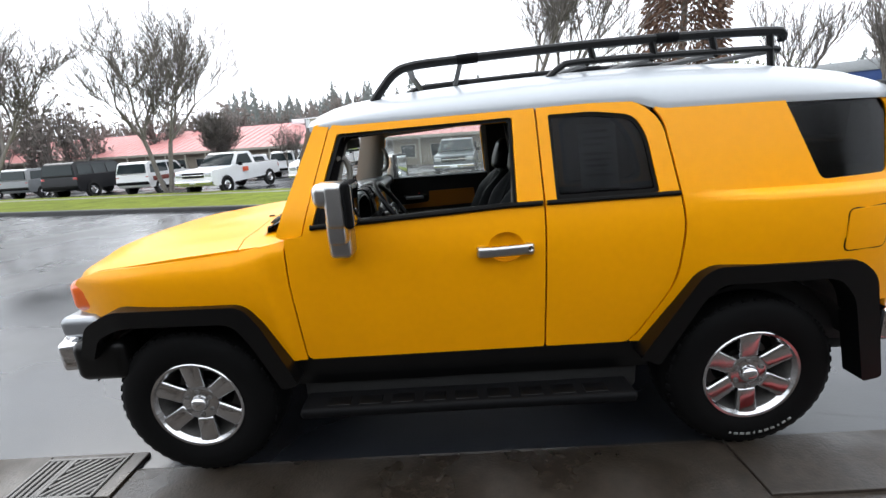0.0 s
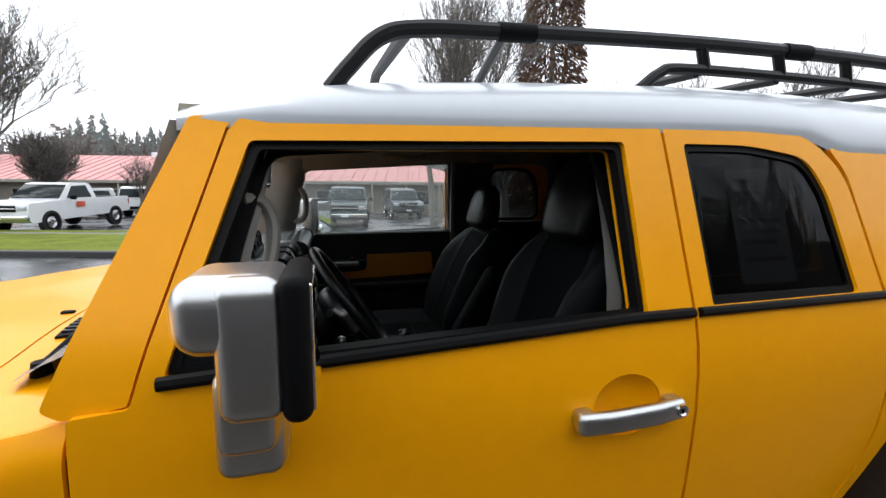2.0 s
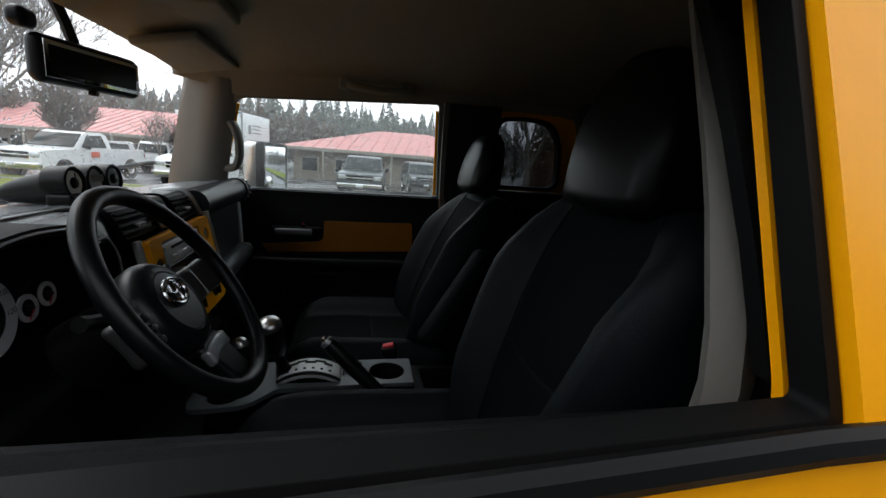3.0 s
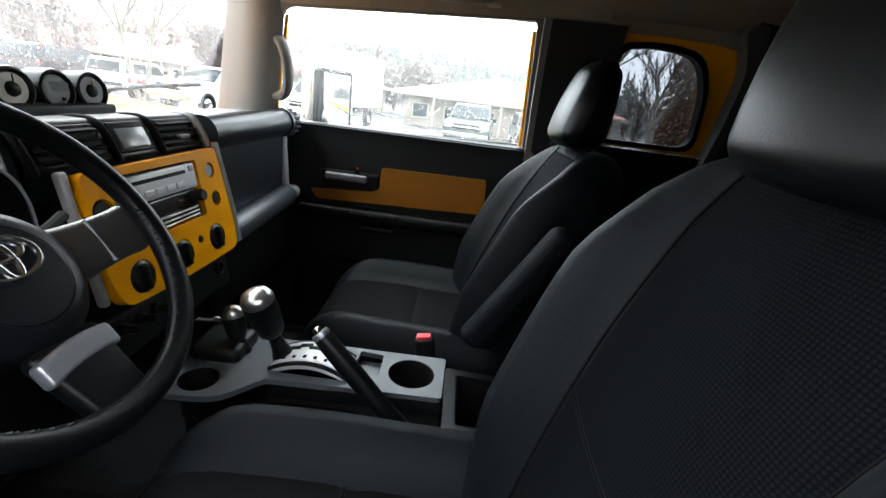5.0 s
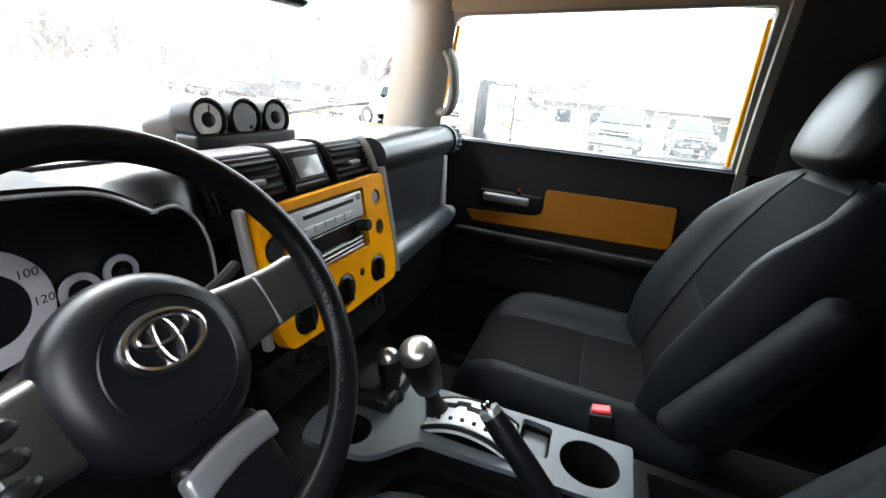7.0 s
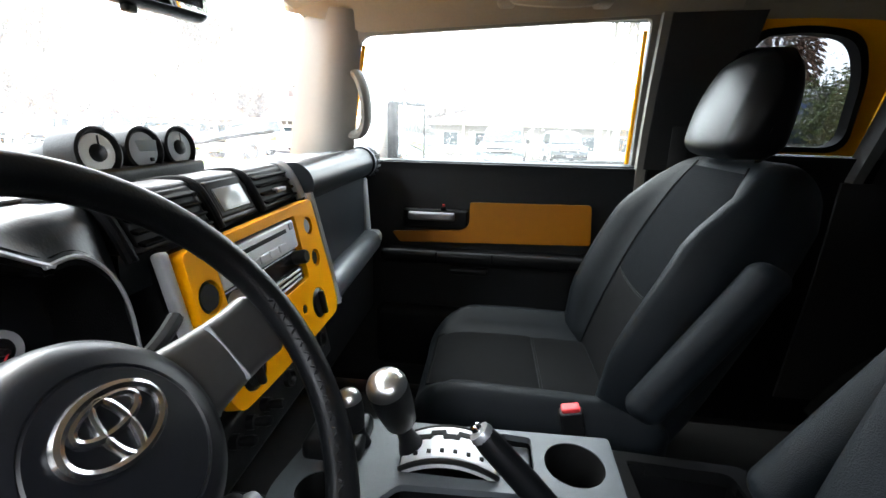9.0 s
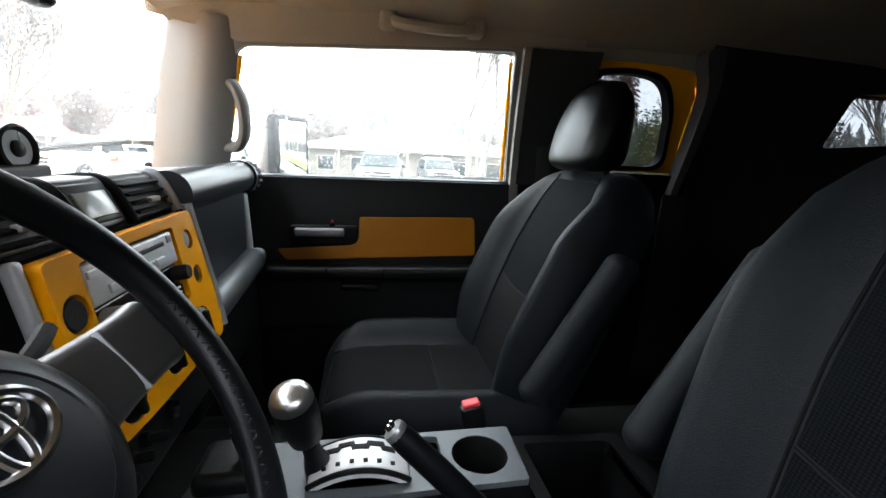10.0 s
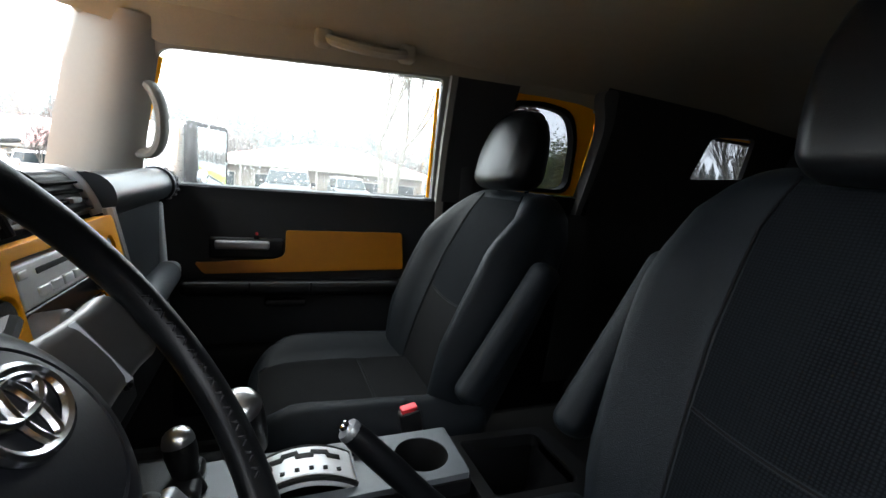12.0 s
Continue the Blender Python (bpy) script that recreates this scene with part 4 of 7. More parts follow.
def inner_side(s):
    zc = [0.6, 0.8, 0.95, 1.0, 1.05, 1.1, 1.2, 1.25, 1.275, 1.3, 1.35, 1.4, 1.5, 1.6, 1.66]
    # lower trim of the front door, with the insert, pull, ledge and pocket
    dz = 0.0 if s > 0 else -0.050
    low = rpoly([(-0.80, 0.55), (-0.78, 1.26 + dz), (-0.60, 1.283 + dz, 0.01), (0.30, 1.289 + dz, 0.01), (0.31, 0.55)], 0.01)
    # Driver's copy is darker: the near side's shade is put into the material.
    dt = part("door_trim", sheet(low, inner, 0.03, zc=zc, side=s, bevel=0), DOORTRIM_LIT if s > 0 else TRIM, car, "black plastic door trim with a yellow insert")
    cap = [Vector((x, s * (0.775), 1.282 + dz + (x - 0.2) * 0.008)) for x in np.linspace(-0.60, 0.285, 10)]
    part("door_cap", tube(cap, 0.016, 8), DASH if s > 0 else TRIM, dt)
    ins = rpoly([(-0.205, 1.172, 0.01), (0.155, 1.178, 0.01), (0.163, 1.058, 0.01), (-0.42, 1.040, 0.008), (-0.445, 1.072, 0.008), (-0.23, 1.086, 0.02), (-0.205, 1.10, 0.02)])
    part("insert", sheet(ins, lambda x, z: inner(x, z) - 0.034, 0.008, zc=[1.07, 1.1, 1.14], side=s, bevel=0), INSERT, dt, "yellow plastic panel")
    cup = rbox((-0.31, s * 0.738, 1.115), (0.20, 0.02, 0.062), 0.009, 3)
    part("pull_cup", cup, BLACKPLASTIC, dt)
    part("pull", rbox((-0.322, s * 0.722, 1.126), (0.145, 0.018, 0.026), 0.008, 3), SILVER, dt, "silver door pull")
    part("lock_knob", rbox((-0.285, s * 0.728, 1.150), (0.016, 0.014, 0.012), 0.004, 2), TRIM, dt)
    part("lock_mark", rbox((-0.285, s * 0.7265, 1.160), (0.008, 0.004, 0.008), 0.001, 1), REDPLASTIC, dt)
    part("arm_ledge", rbox((-0.13, s * 0.725, 1.002), (0.70, 0.075, 0.045), 0.018, 4, 3), BLACKPLASTIC, dt)
    for x in (-0.30, -0.13):
        part("ledge_seam", rbox((x, s * 0.6865, 1.006), (0.006, 0.006, 0.036), 0.001, 1), SEAL, dt)
    part("pocket_grip", rbox((-0.20, s * 0.722, 0.955), (0.12, 0.03, 0.022), 0.008, 3), BLACKPLASTIC, dt)
    pk = part("door_pocket", rbox((-0.20, s * 0.722, 0.72), (0.60, 0.06, 0.22), 0.03, 3), TRIM, dt)
    # upper frame of the front door
    up = rpoly([(-0.64, 1.27, 0), (-0.55, 1.640, 0.03), (0.345, 1.685, 0), (0.345, 1.285, 0), (0.262, 1.285, 0), (0.222, 1.661, 0.015), (-0.507, 1.612, 0.035), (-0.602, 1.27, 0)])
    # Driver's frame takes black for the same painted shade.
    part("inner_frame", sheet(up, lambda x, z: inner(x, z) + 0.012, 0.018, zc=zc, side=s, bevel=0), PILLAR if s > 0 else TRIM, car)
    if s > 0:
        for pts in ([(-0.596, 1.300), (-0.508, 1.596)], [(0.256, 1.300), (0.221, 1.640)]):
            part("painted_edge", tube([(x, s * (inner(x, z) + 0.026), z) for x, z in pts], 0.006, 8), YELLOW, car, "yellow painted edge of the door frame")
    over = rpoly([(-0.50, 1.619, 0), (-0.56, 1.640, 0), (-0.69, 1.662, 0), (-0.69, 1.72, 0), (-0.53, 1.72, 0), (0.42, 1.73, 0), (0.42, 1.680, 0), (0.222, 1.667, 0)])
    part("roof_side_trim", sheet(over, lambda x, z: inner(x, z) - 0.004, 0.006, zc=zc, side=s, bevel=0), LINER, car)
    if s < 0:
        jamb = rpoly([(0.268, 1.27, 0), (0.282, 1.64, 0), (0.300, 1.64, 0), (0.286, 1.27, 0)])
        part("door_jamb", sheet(jamb, lambda x, z: inner(x, z) + 0.020, 0.012, zc=zc, side=s, bevel=0), YELLOW, car)
    if s > 0:
        edge = rpoly([(0.272, 1.20, 0), (0.268, 1.29, 0), (0.236, 1.668, 0), (0.264, 1.668, 0), (0.294, 1.29, 0), (0.298, 1.20, 0)])
        part("post_edge", sheet(edge, lambda x, z: inner(x, z) - 0.016, 0.02, zc=zc, side=s), PILLAR, car, "pale grey pillar trim")
    else:
        edge = [Vector((lin(z, [(1.2, 0.232), (1.29, 0.238), (1.66, 0.258)]), -(inner(0, z) - 0.030), z)) for z in np.linspace(1.20, 1.655, 9)]
        bm = bmesh.new()
        rows = [[bm.verts.new(p + Vector(o)) for o in ((0.0, 0.0, 0), (0.012, 0.020, 0), (0.056, 0.024, 0), (0.060, 0.0, 0), (0.03, -0.012, 0))] for p in edge]
        for r0, r1 in zip(rows, rows[1:]):
            for k in range(5):
                bm.faces.new((r0[k], r0[(k + 1) % 5], r1[(k + 1) % 5], r1[k]))
        part("post_edge", bm, PILLAR, car, "pale grey pillar trim")
    # dark pillar trim behind the front door with the belt anchor
    bp = rpoly([(0.286, 1.29, 0), (0.256, 1.665, 0), (0.466, 1.672, 0), (0.474, 1.29, 0)])
    part("pillar_trim", sheet(bp, lambda x, z: inner(x, z) - 0.012, 0.03, zc=zc, side=s), BPOST, car)
    part("belt_anchor", rbox((0.335, s * 0.712, 1.52), (0.035, 0.02, 0.10), 0.008, 3), BLACKPLASTIC, car)
    lowb = rpoly([(0.31, 0.5), (0.30, 1.340), (0.90, 1.340), (0.90, 0.5)], 0.0)
    part("rear_door_trim", sheet(lowb, lambda x, z: inner(x, z) - 0.005, 0.03, zc=zc, side=s, bevel=0), TRIM, car)
    # body-coloured ring round the rear side window
    rr = rpoly([(0.43, 1.345, 0), (0.41, 1.70, 0), (0.60, 1.705, 0.05), (0.780, 1.690, 0.10), (0.836, 1.60, 0.12), (0.848, 1.45, 0), (0.856, 1.345, 0)], n=7)
    rh = rpoly([(0.47, 1.350, 0.03), (0.468, 1.640, 0.04), (0.60, 1.652, 0.05), (0.720, 1.637, 0.08), (0.782, 1.54, 0.07), (0.820, 1.352, 0.06)], n=7)
    part("window_surround", sheet(rr, lambda x, z: inner(x, z) + 0.025, 0.02, holes=[rh], zc=zc, side=s, bevel=0), YELLOW, car)
    top = rpoly([(0.40, 1.662, 0), (0.40, 1.73, 0), (0.92, 1.73, 0), (0.88, 1.632, 0), (0.82, 1.654, 0.03), (0.73, 1.664, 0), (0.60, 1.666, 0)])
    part("roof_side_trim", sheet(top, lambda x, z: inner(x, z) + 0.012, 0.01, zc=zc, side=s, bevel=0), LINER, car)
    rh2 = rpoly([(0.485, 1.364, 0.03), (0.483, 1.625, 0.04), (0.60, 1.638, 0.05), (0.710, 1.623, 0.08), (0.768, 1.535, 0.07), (0.804, 1.366, 0.06)], n=7)
    part("window_gasket", sheet(rh, lambda x, z: inner(x, z) + 0.03, 0.035, holes=[rh2], zc=zc, side=s, bevel=0), SEAL, car)
    # light strip behind the rear door and the dark quarter behind it
    st = rpoly([(0.828, 1.275, 0), (0.838, 1.45, 0), (0.826, 1.60, 0.12), (0.760, 1.70, 0.1), (0.82, 1.71, 0.05), (0.858, 1.62, 0.1), (0.870, 1.45, 0), (0.853, 1.275, 0)], n=7)
    part("pillar_strip", sheet(st, lambda x, z: inner(x, z) - 0.015, 0.05, zc=zc, side=s), GREYSTRIP, car, "pale grey trim strip")
    st2 = rpoly([(0.82, 1.272, 0), (0.905, 1.272, 0), (1.08, 0.6, 0), (0.78, 0.6, 0)])
    part("pillar_foot", sheet(st2, lambda x, z: inner(x, z) - 0.012, 0.03, zc=zc, side=s), BPOST, car)
    q = rpoly([(0.855, 0.5), (0.852, 1.27), (0.868, 1.45), (0.855, 1.64), (0.81, 1.72), (1.985, 1.70), (1.985, 0.5)], 0)
    def back_in(x, z):
        return inner(x, z) - 0.002
    holes = [QWIN_IN] if s > 0 else [rpoly([(1.46, 1.64, 0.03), (1.56, 1.36, 0.03), (1.84, 1.36, 0.03), (1.87, 1.62, 0.05)])]
    part("quarter_trim", sheet(q, back_in, 0.02, holes=holes, zc=zc, xc=[1.1, 1.2, 1.3, 1.4, 1.5], side=s, bevel=0), BPOST, car)
    # windscreen pillar trim with a grab handle
    bm = bmesh.new()
    rows = []
    a0, a1 = Vector((-0.79, 0.785, 1.235)), Vector((-0.665, 0.655, 1.675))
    b0, b1 = Vector((-0.582, 0.768, 1.245)), Vector((-0.492, 0.618, 1.665))
    for t in np.linspace(0, 1, 9):
        a, b = a0.lerp(a1, t), b0.lerp(b1, t)
        rows.append([bm.verts.new((lambda p: (p.x, s * p.y, p.z))(a.lerp(b, k / 6) + Vector((0.008, -0.046, 0)) * math.sin(math.pi * (k / 6) ** 1.25))) for k in range(7)])
    for a, b in zip(rows, rows[1:]):
        for k in range(6):
            bm.faces.new((a[k], a[k + 1], b[k + 1], b[k]))
    r = bmesh.ops.extrude_face_region(bm, geom=bm.faces[:])
    bmesh.ops.translate(bm, verts=[v for v in r["geom"] if isinstance(v, bmesh.types.BMVert)], vec=(-0.015, s * 0.012, 0))
    pt = part("pillar_cover", bm, PILLAR, car, "pale grey windscreen pillar trim")
    g = curve_pts([(-0.560, s * 0.685, 1.525), (-0.528, s * 0.664, 1.522), (-0.508, s * 0.664, 1.475), (-0.512, s * 0.690, 1.405), (-0.536, s * 0.714, 1.366), (-0.580, s * 0.735, 1.364)], 6)
    part("grab_handle", tube(g, 0.019, 10, flat=0.75), PILLAR, pt)
    # roof grab handle
    if s > 0:
        g = curve_pts([(-0.13, s * 0.60, 1.70), (-0.10, s * 0.565, 1.682), (0.0, s * 0.555, 1.675), (0.06, s * 0.565, 1.682), (0.085, s * 0.60, 1.70)], 6)
        gh = part("roof_handle", tube(g, 0.014, 8), LINER, car, "beige roof grab handle")
        for x in (-0.135, 0.09):
            part("handle_cap", rbox((x, s * 0.60, 1.695), (0.045, 0.05, 0.045), 0.012, 3), LINER, gh)

inner_side(1)
inner_side(-1)

def headliner():
    bm = bmesh.new()
    rows = []
    qs = np.linspace(-1, 1, 25)
    for x in np.linspace(-0.665, 1.97, 22):
        zt = lin(x, [(-0.67, 1.668), (-0.5, 1.712), (-0.2, 1.735), (0.6, 1.755), (1.2, 1.755), (1.97, 1.695)])
        rows.append([bm.verts.new((x, 0.66 * q, zt + 0.02 * (1 - q * q) - lin(x, [(-0.6, 0.0), (-0.3, 0.06), (1.2, 0.065), (1.97, 0.02)]) * abs(q) ** 8 - 0.010 * abs(q) ** 3)) for q in qs])
    for a, b in zip(rows, rows[1:]):
        for k in range(len(qs) - 1):
            bm.faces.new((a[k], a[k + 1], b[k + 1], b[k]))
    r = bmesh.ops.extrude_face_region(bm, geom=bm.faces[:])
    bmesh.ops.translate(bm, verts=[v for v in r["geom"] if isinstance(v, bmesh.types.BMVert)], vec=(0, 0, 0.012))
    return bm
part("headliner", headliner(), LINER, car, "beige cloth headliner")
for s in (-1, 1):
    part("sun_visor", rbox((-0.555, s * 0.36, 1.690), (0.16, 0.40, 0.022), 0.010, 3, 2, turn=Matrix.Rotation(radians(-12), 3, "Y")), LINER, car, "folded beige sun visor")
part("dome_lamp", rbox((-0.42, 0, 1.730), (0.12, 0.16, 0.03), 0.012, 3), LINER, car)

# ---- rear-view mirror ----
lay((-0.64, 0.05, 1.490), (-0.64, 0.02, 1.534))
rvm = thing("rear_view_mirror", "black interior mirror hung from the windscreen", "mirror", (-0.66, 0.04, 1.64))
mt = Matrix.Rotation(radians(-14), 3, "Z")
part("housing", rbox((-0.645, 0.05, 1.537), (0.038, 0.255, 0.088), 0.019, 5, 3, turn=mt), BLACKPLASTIC, rvm)
part("glass", rbox(Vector((-0.645, 0.05, 1.537)) + mt @ Vector((0.0175, 0, 0)), (0.003, 0.235, 0.066), 0.0014, 1, turn=mt), MIRROR, rvm)
part("stem", tube([(-0.66, 0.04, 1.57), (-0.67, 0.03, 1.62), (-0.685, 0.02, 1.67)], 0.011, 8), BLACKPLASTIC, rvm)
part("sensor", rbox((-0.685, -0.07, 1.600), (0.035, 0.045, 0.035), 0.014, 3), BLACKPLASTIC, rvm)
part("button", rbox((-0.64, 0.05, 1.490), (0.014, 0.02, 0.012), 0.004, 2), BLACKPLASTIC, rvm)

lay()

# ---- dashboard ----
dash = thing("dashboard", "dark grey plastic dashboard with a yellow centre panel", "dashboard", (-0.7, 0, 0.9))
def dash_top(front):
    """The flat top of the pad, or the rounded edge that falls from it."""
    bm = bmesh.new()
    rows = []
    prof = [(-0.93, 1.215), (-0.88, 1.245), (-0.80, 1.280), (-0.70, 1.302), (-0.62, 1.311), (-0.575, 1.3135), (-0.548, 1.309), (-0.536, 1.298), (-0.530, 1.27), (-0.535, 1.21), (-0.60, 1.19)]
    ys = [-0.755, -0.70, -0.645, -0.64, -0.58, -0.50, -0.40, -0.30, -0.20, -0.185, -0.18] + list(np.linspace(-0.10, 0.755, 12))
    for y in ys:
        q = y / 0.755
        rows.append([bm.verts.new((x - 0.05 * (1 - q * q) * (1 if x < -0.69 else 0.0), y, z)) for x, z in prof])
    for i, (a, b) in enumerate(zip(rows, rows[1:])):
        for k in range(len(prof) - 1):
            if (k > 4) == front and not (front and -0.642 < ys[i] < -0.182):
                bm.faces.new((a[k], a[k + 1], b[k + 1], b[k]))
    bmesh.ops.delete(bm, geom=[v for v in bm.verts if not v.link_faces], context="VERTS")
    return bm
# One pad in two tones: top painted as skylit, edge left dark.
part("top_pad", dash_top(False), PADTOP_LIT, dash, "padded dashboard top, paler with painted sky sheen")
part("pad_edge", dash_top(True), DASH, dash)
part("lower_dash", rbox((-0.595, 0.28, 1.04), (0.16, 0.84, 0.40), 0.03, 3), TRIM, dash)
part("lower_dash", rbox((-0.600, -0.46, 0.95), (0.16, 0.60, 0.26), 0.03, 3), TRIM, dash)
part("dash_end", rbox((-0.600, -0.700, 1.13), (0.16, 0.10, 0.26), 0.02, 3), TRIM, dash)
# round vent at the driver's end
dv = part("round_vent", lathe([(0.030, -0.010), (0.034, 0.004), (0.040, 0.010), (0.046, 0.006), (0.048, -0.020)], 32, place((-0.520, -0.690, 1.215), (1, 0, 0.15))), DASH, dash, "round air vent")
part("vent_core", lathe([(0, -0.008), (0.032, -0.008), (0.032, -0.03)], 24, place((-0.520, -0.690, 1.215), (1, 0, 0.15))), SEAL, dv)
for k in range(4):
    part("vent_slat", rbox((-0.522, -0.690, 1.197 + 0.012 * k), (0.010, 0.058, 0.003), 0.001, 1), DASH, dv)
# passenger's side: a roll with a round vent at its end, the glove panel, and a bolster
roll = [Vector((-0.520, y, 1.283 + 0.012 * (y - 0.3))) for y in np.linspace(0.215, 0.645, 8)]
part("roll", tube(roll, 0.040, 24), DASH, dash, "black cylindrical dashboard roll")
part("roll_ring", tube([(-0.518, 0.642, 1.287), (-0.518, 0.660, 1.287)], 0.044, 24), DASH, dash)
drum = part("side_vent", tube([(-0.516, 0.658, 1.287), (-0.516, 0.702, 1.288)], 0.040, 28), TRIM, dash)
for k in range(9):
    a = radians(-60 + k * 22)
    part("vent_rib", rbox((-0.516 + 0.041 * math.cos(a), 0.682, 1.287 + 0.041 * math.sin(a)), (0.007, 0.04, 0.007), 0.002, 1), DASH, drum)
part("glove_panel", rbox((-0.525, 0.44, 1.150), (0.03, 0.44, 0.22), 0.012, 3), DASH, dash)
part("silver_post", rbox((-0.522, 0.660, 1.150), (0.030, 0.036, 0.19), 0.010, 3, 3, deform=lambda q, p: Vector((p.x + 0.012 * (0.5 - q.z), p.y, p.z))), PALESILVER, dash, "silver vertical trim bar")
part("silver_foot", rbox((-0.508, 0.685, 1.060), (0.075, 0.055, 0.045), 0.020, 4), PALESILVER, dash)
bol = curve_pts([(-0.490, 0.205, 1.042), (-0.492, 0.34, 1.047), (-0.494, 0.50, 1.053), (-0.496, 0.645, 1.058)], 5)
part("knee_bolster", tube(bol, 0.034, 18), GLOVE, dash, "rounded grey bolster under the glove box")
part("glove_box", rbox((-0.54, 0.43, 0.93), (0.10, 0.50, 0.20), 0.03, 3), TRIM, dash)

# centre stack
STACK = Matrix.Translation((-0.472, 0.018, 1.124)) @ Euler((0, radians(-11), 0)).to_matrix().to_4x4() @ Matrix.Scale(0.96, 4)
def on_stack(y, z, d=0.0):
    return STACK @ Vector((d, y - 0.062, z - 1.10))
def stack_plate(outline, holes, d0, d1):
    bm = fill([(y - 0.062, z - 1.10) for y, z in outline], [[(y - 0.062, z - 1.10) for y, z in h] for h in holes])
    for v in bm.verts:
        v.co = Vector((d0, v.co.x, v.co.z))
    r = bmesh.ops.extrude_face_region(bm, geom=bm.faces[:])
    for v in r["geom"]:
        if isinstance(v, bmesh.types.BMVert):
            v.co.x = d1
    bmesh.ops.recalc_face_normals(bm, faces=bm.faces)
    rim = [e for e in bm.edges if len(e.link_faces) == 2 and e.calc_face_angle(0) > 1.0 and all(v.co.x > (d0 + d1) / 2 for v in e.verts)]
    bmesh.ops.bevel(bm, geom=rim, offset=0.004, segments=3, affect="EDGES", clamp_overlap=True)
    bm.transform(STACK)
    return bm
def ring_pts(y, z, r, n=20):
    return [(y + r * math.cos(2 * math.pi * k / n), z + r * math.sin(2 * math.pi * k / n)) for k in range(n)]
plate = rpoly([(-0.114, 1.235, 0.012), (0.255, 1.240, 0.015), (0.268, 1.06, 0.03), (0.262, 1.002, 0.025), (0.09, 1.002, 0.02), (-0.02, 1.006, 0.02), (-0.100, 1.012, 0.02), (-0.118, 1.06, 0.03)])
holes = [rpoly([(-0.062, 1.105), (-0.062, 1.222), (0.172, 1.222), (0.172, 1.105)], 0.008)]
holes += [ring_pts(0.218, z, 0.0165) for z in (1.193, 1.130)]
holes += [ring_pts(y, 1.048, 0.030) for y in (-0.050, 0.068, 0.188)] + [ring_pts(0.128, 1.060, 0.009), ring_pts(-0.088, 1.172, 0.0215)]
cs = part("centre_panel", stack_plate(plate, holes, -0.008, 0.014), YELLOW, dash, "glossy yellow centre panel")
part("panel_back", stack_plate(plate, [], -0.03, -0.009), TRIM, dash)
part("edge_strip", tube([on_stack(0.266, 1.250, 0.008), on_stack(0.276, 1.10, 0.009), on_stack(0.277, 1.01, 0.008)], 0.009, 8), PALESILVER, cs)
def stack_box(y, z, w, h, d0, d1, r=0.004):
    bm = rbox(((d0 + d1) / 2, y - 0.062, z - 1.10), (d1 - d0, w, h), r, 3)
    bm.transform(STACK)
    return bm
part("edge_strip", stack_box(-0.126, 1.135, 0.014, 0.215, -0.010, 0.006, 0.005), PALESILVER, cs, "silver side of the centre panel")
radio = thing("car_radio", "silver car radio with a black display and a large knob", "radio", tuple(on_stack(0.043, 1.10)))
part("face", stack_box(0.055, 1.192, 0.225, 0.050, -0.006, 0.012), RADIO_SILVER, radio)
part("slot", stack_box(0.060, 1.203, 0.15, 0.007, 0.0100, 0.0128, 0.001), SEAL, radio)
part("display", stack_box(0.055, 1.148, 0.225, 0.034, -0.006, 0.006), DIALDARK, radio)
part("lower_face", stack_box(0.055, 1.119, 0.225, 0.024, -0.006, 0.008), DIALDARK, radio)
for z in (1.127, 1.119, 1.111):
    part("lower_bar", stack_box(0.072, z, 0.165, 0.0032, 0.0065, 0.0100, 0.001), RADIO_SILVER, radio)
part("button", stack_box(-0.045, 1.205, 0.018, 0.010, 0.01, 0.0145, 0.002), RADIO_SILVER, radio)
part("button", stack_box(0.153, 1.207, 0.014, 0.012, 0.01, 0.0140, 0.002), GREYTRIM, radio)
for k in range(5):
    part("preset_button", stack_box(-0.01 + 0.03 * k, 1.180, 0.026, 0.012, 0.01, 0.0150, 0.002), RADIO_SILVER, radio)
axis = (STACK.to_3x3() @ Vector((1, 0, 0)))
part("volume_knob", lathe([(0, 0.034), (0.018, 0.034), (0.0205, 0.031), (0.0215, 0.0)], 28, place(on_stack(-0.034, 1.138, 0.002), axis)), GREYTRIM, radio)
part("tune_knob", lathe([(0, 0.026), (0.010, 0.026), (0.012, 0.023), (0.012, 0.0)], 20, place(on_stack(0.153, 1.150, 0.002), axis)), BLACKPLASTIC, radio)
for y in (-0.050, 0.068, 0.188):
    k = part("climate_knob", lathe([(0, 0.016), (0.022, 0.016), (0.027, 0.012), (0.0285, 0.0)], 28, place(on_stack(y, 1.048, 0.0), axis)), BLACKPLASTIC, cs)
    bm = rbox((0.020, y - 0.062, 1.048 - 1.10), (0.012, 0.010, 0.046), 0.004, 2)
    bm.transform(STACK)
    part("knob_grip", bm, BLACKPLASTIC, cs)
for z in (1.193, 1.130):
    part("round_switch", lathe([(0, 0.010), (0.012, 0.010), (0.0155, 0.006), (0.016, -0.005)], 20, place(on_stack(0.218, z, 0.0), axis)), GREYTRIM if z > 1.15 else BLACKPLASTIC, cs)
part("small_switch", lathe([(0, 0.014), (0.007, 0.013), (0.0085, 0.0)], 14, place(on_stack(0.128, 1.060, 0.0), axis)), BLACKPLASTIC, cs)
part("switch_panel", stack_box(0.05, 0.958, 0.39, 0.085, -0.05, -0.012, 0.012), BLACKPLASTIC, dash, "black switch panel under the yellow panel")
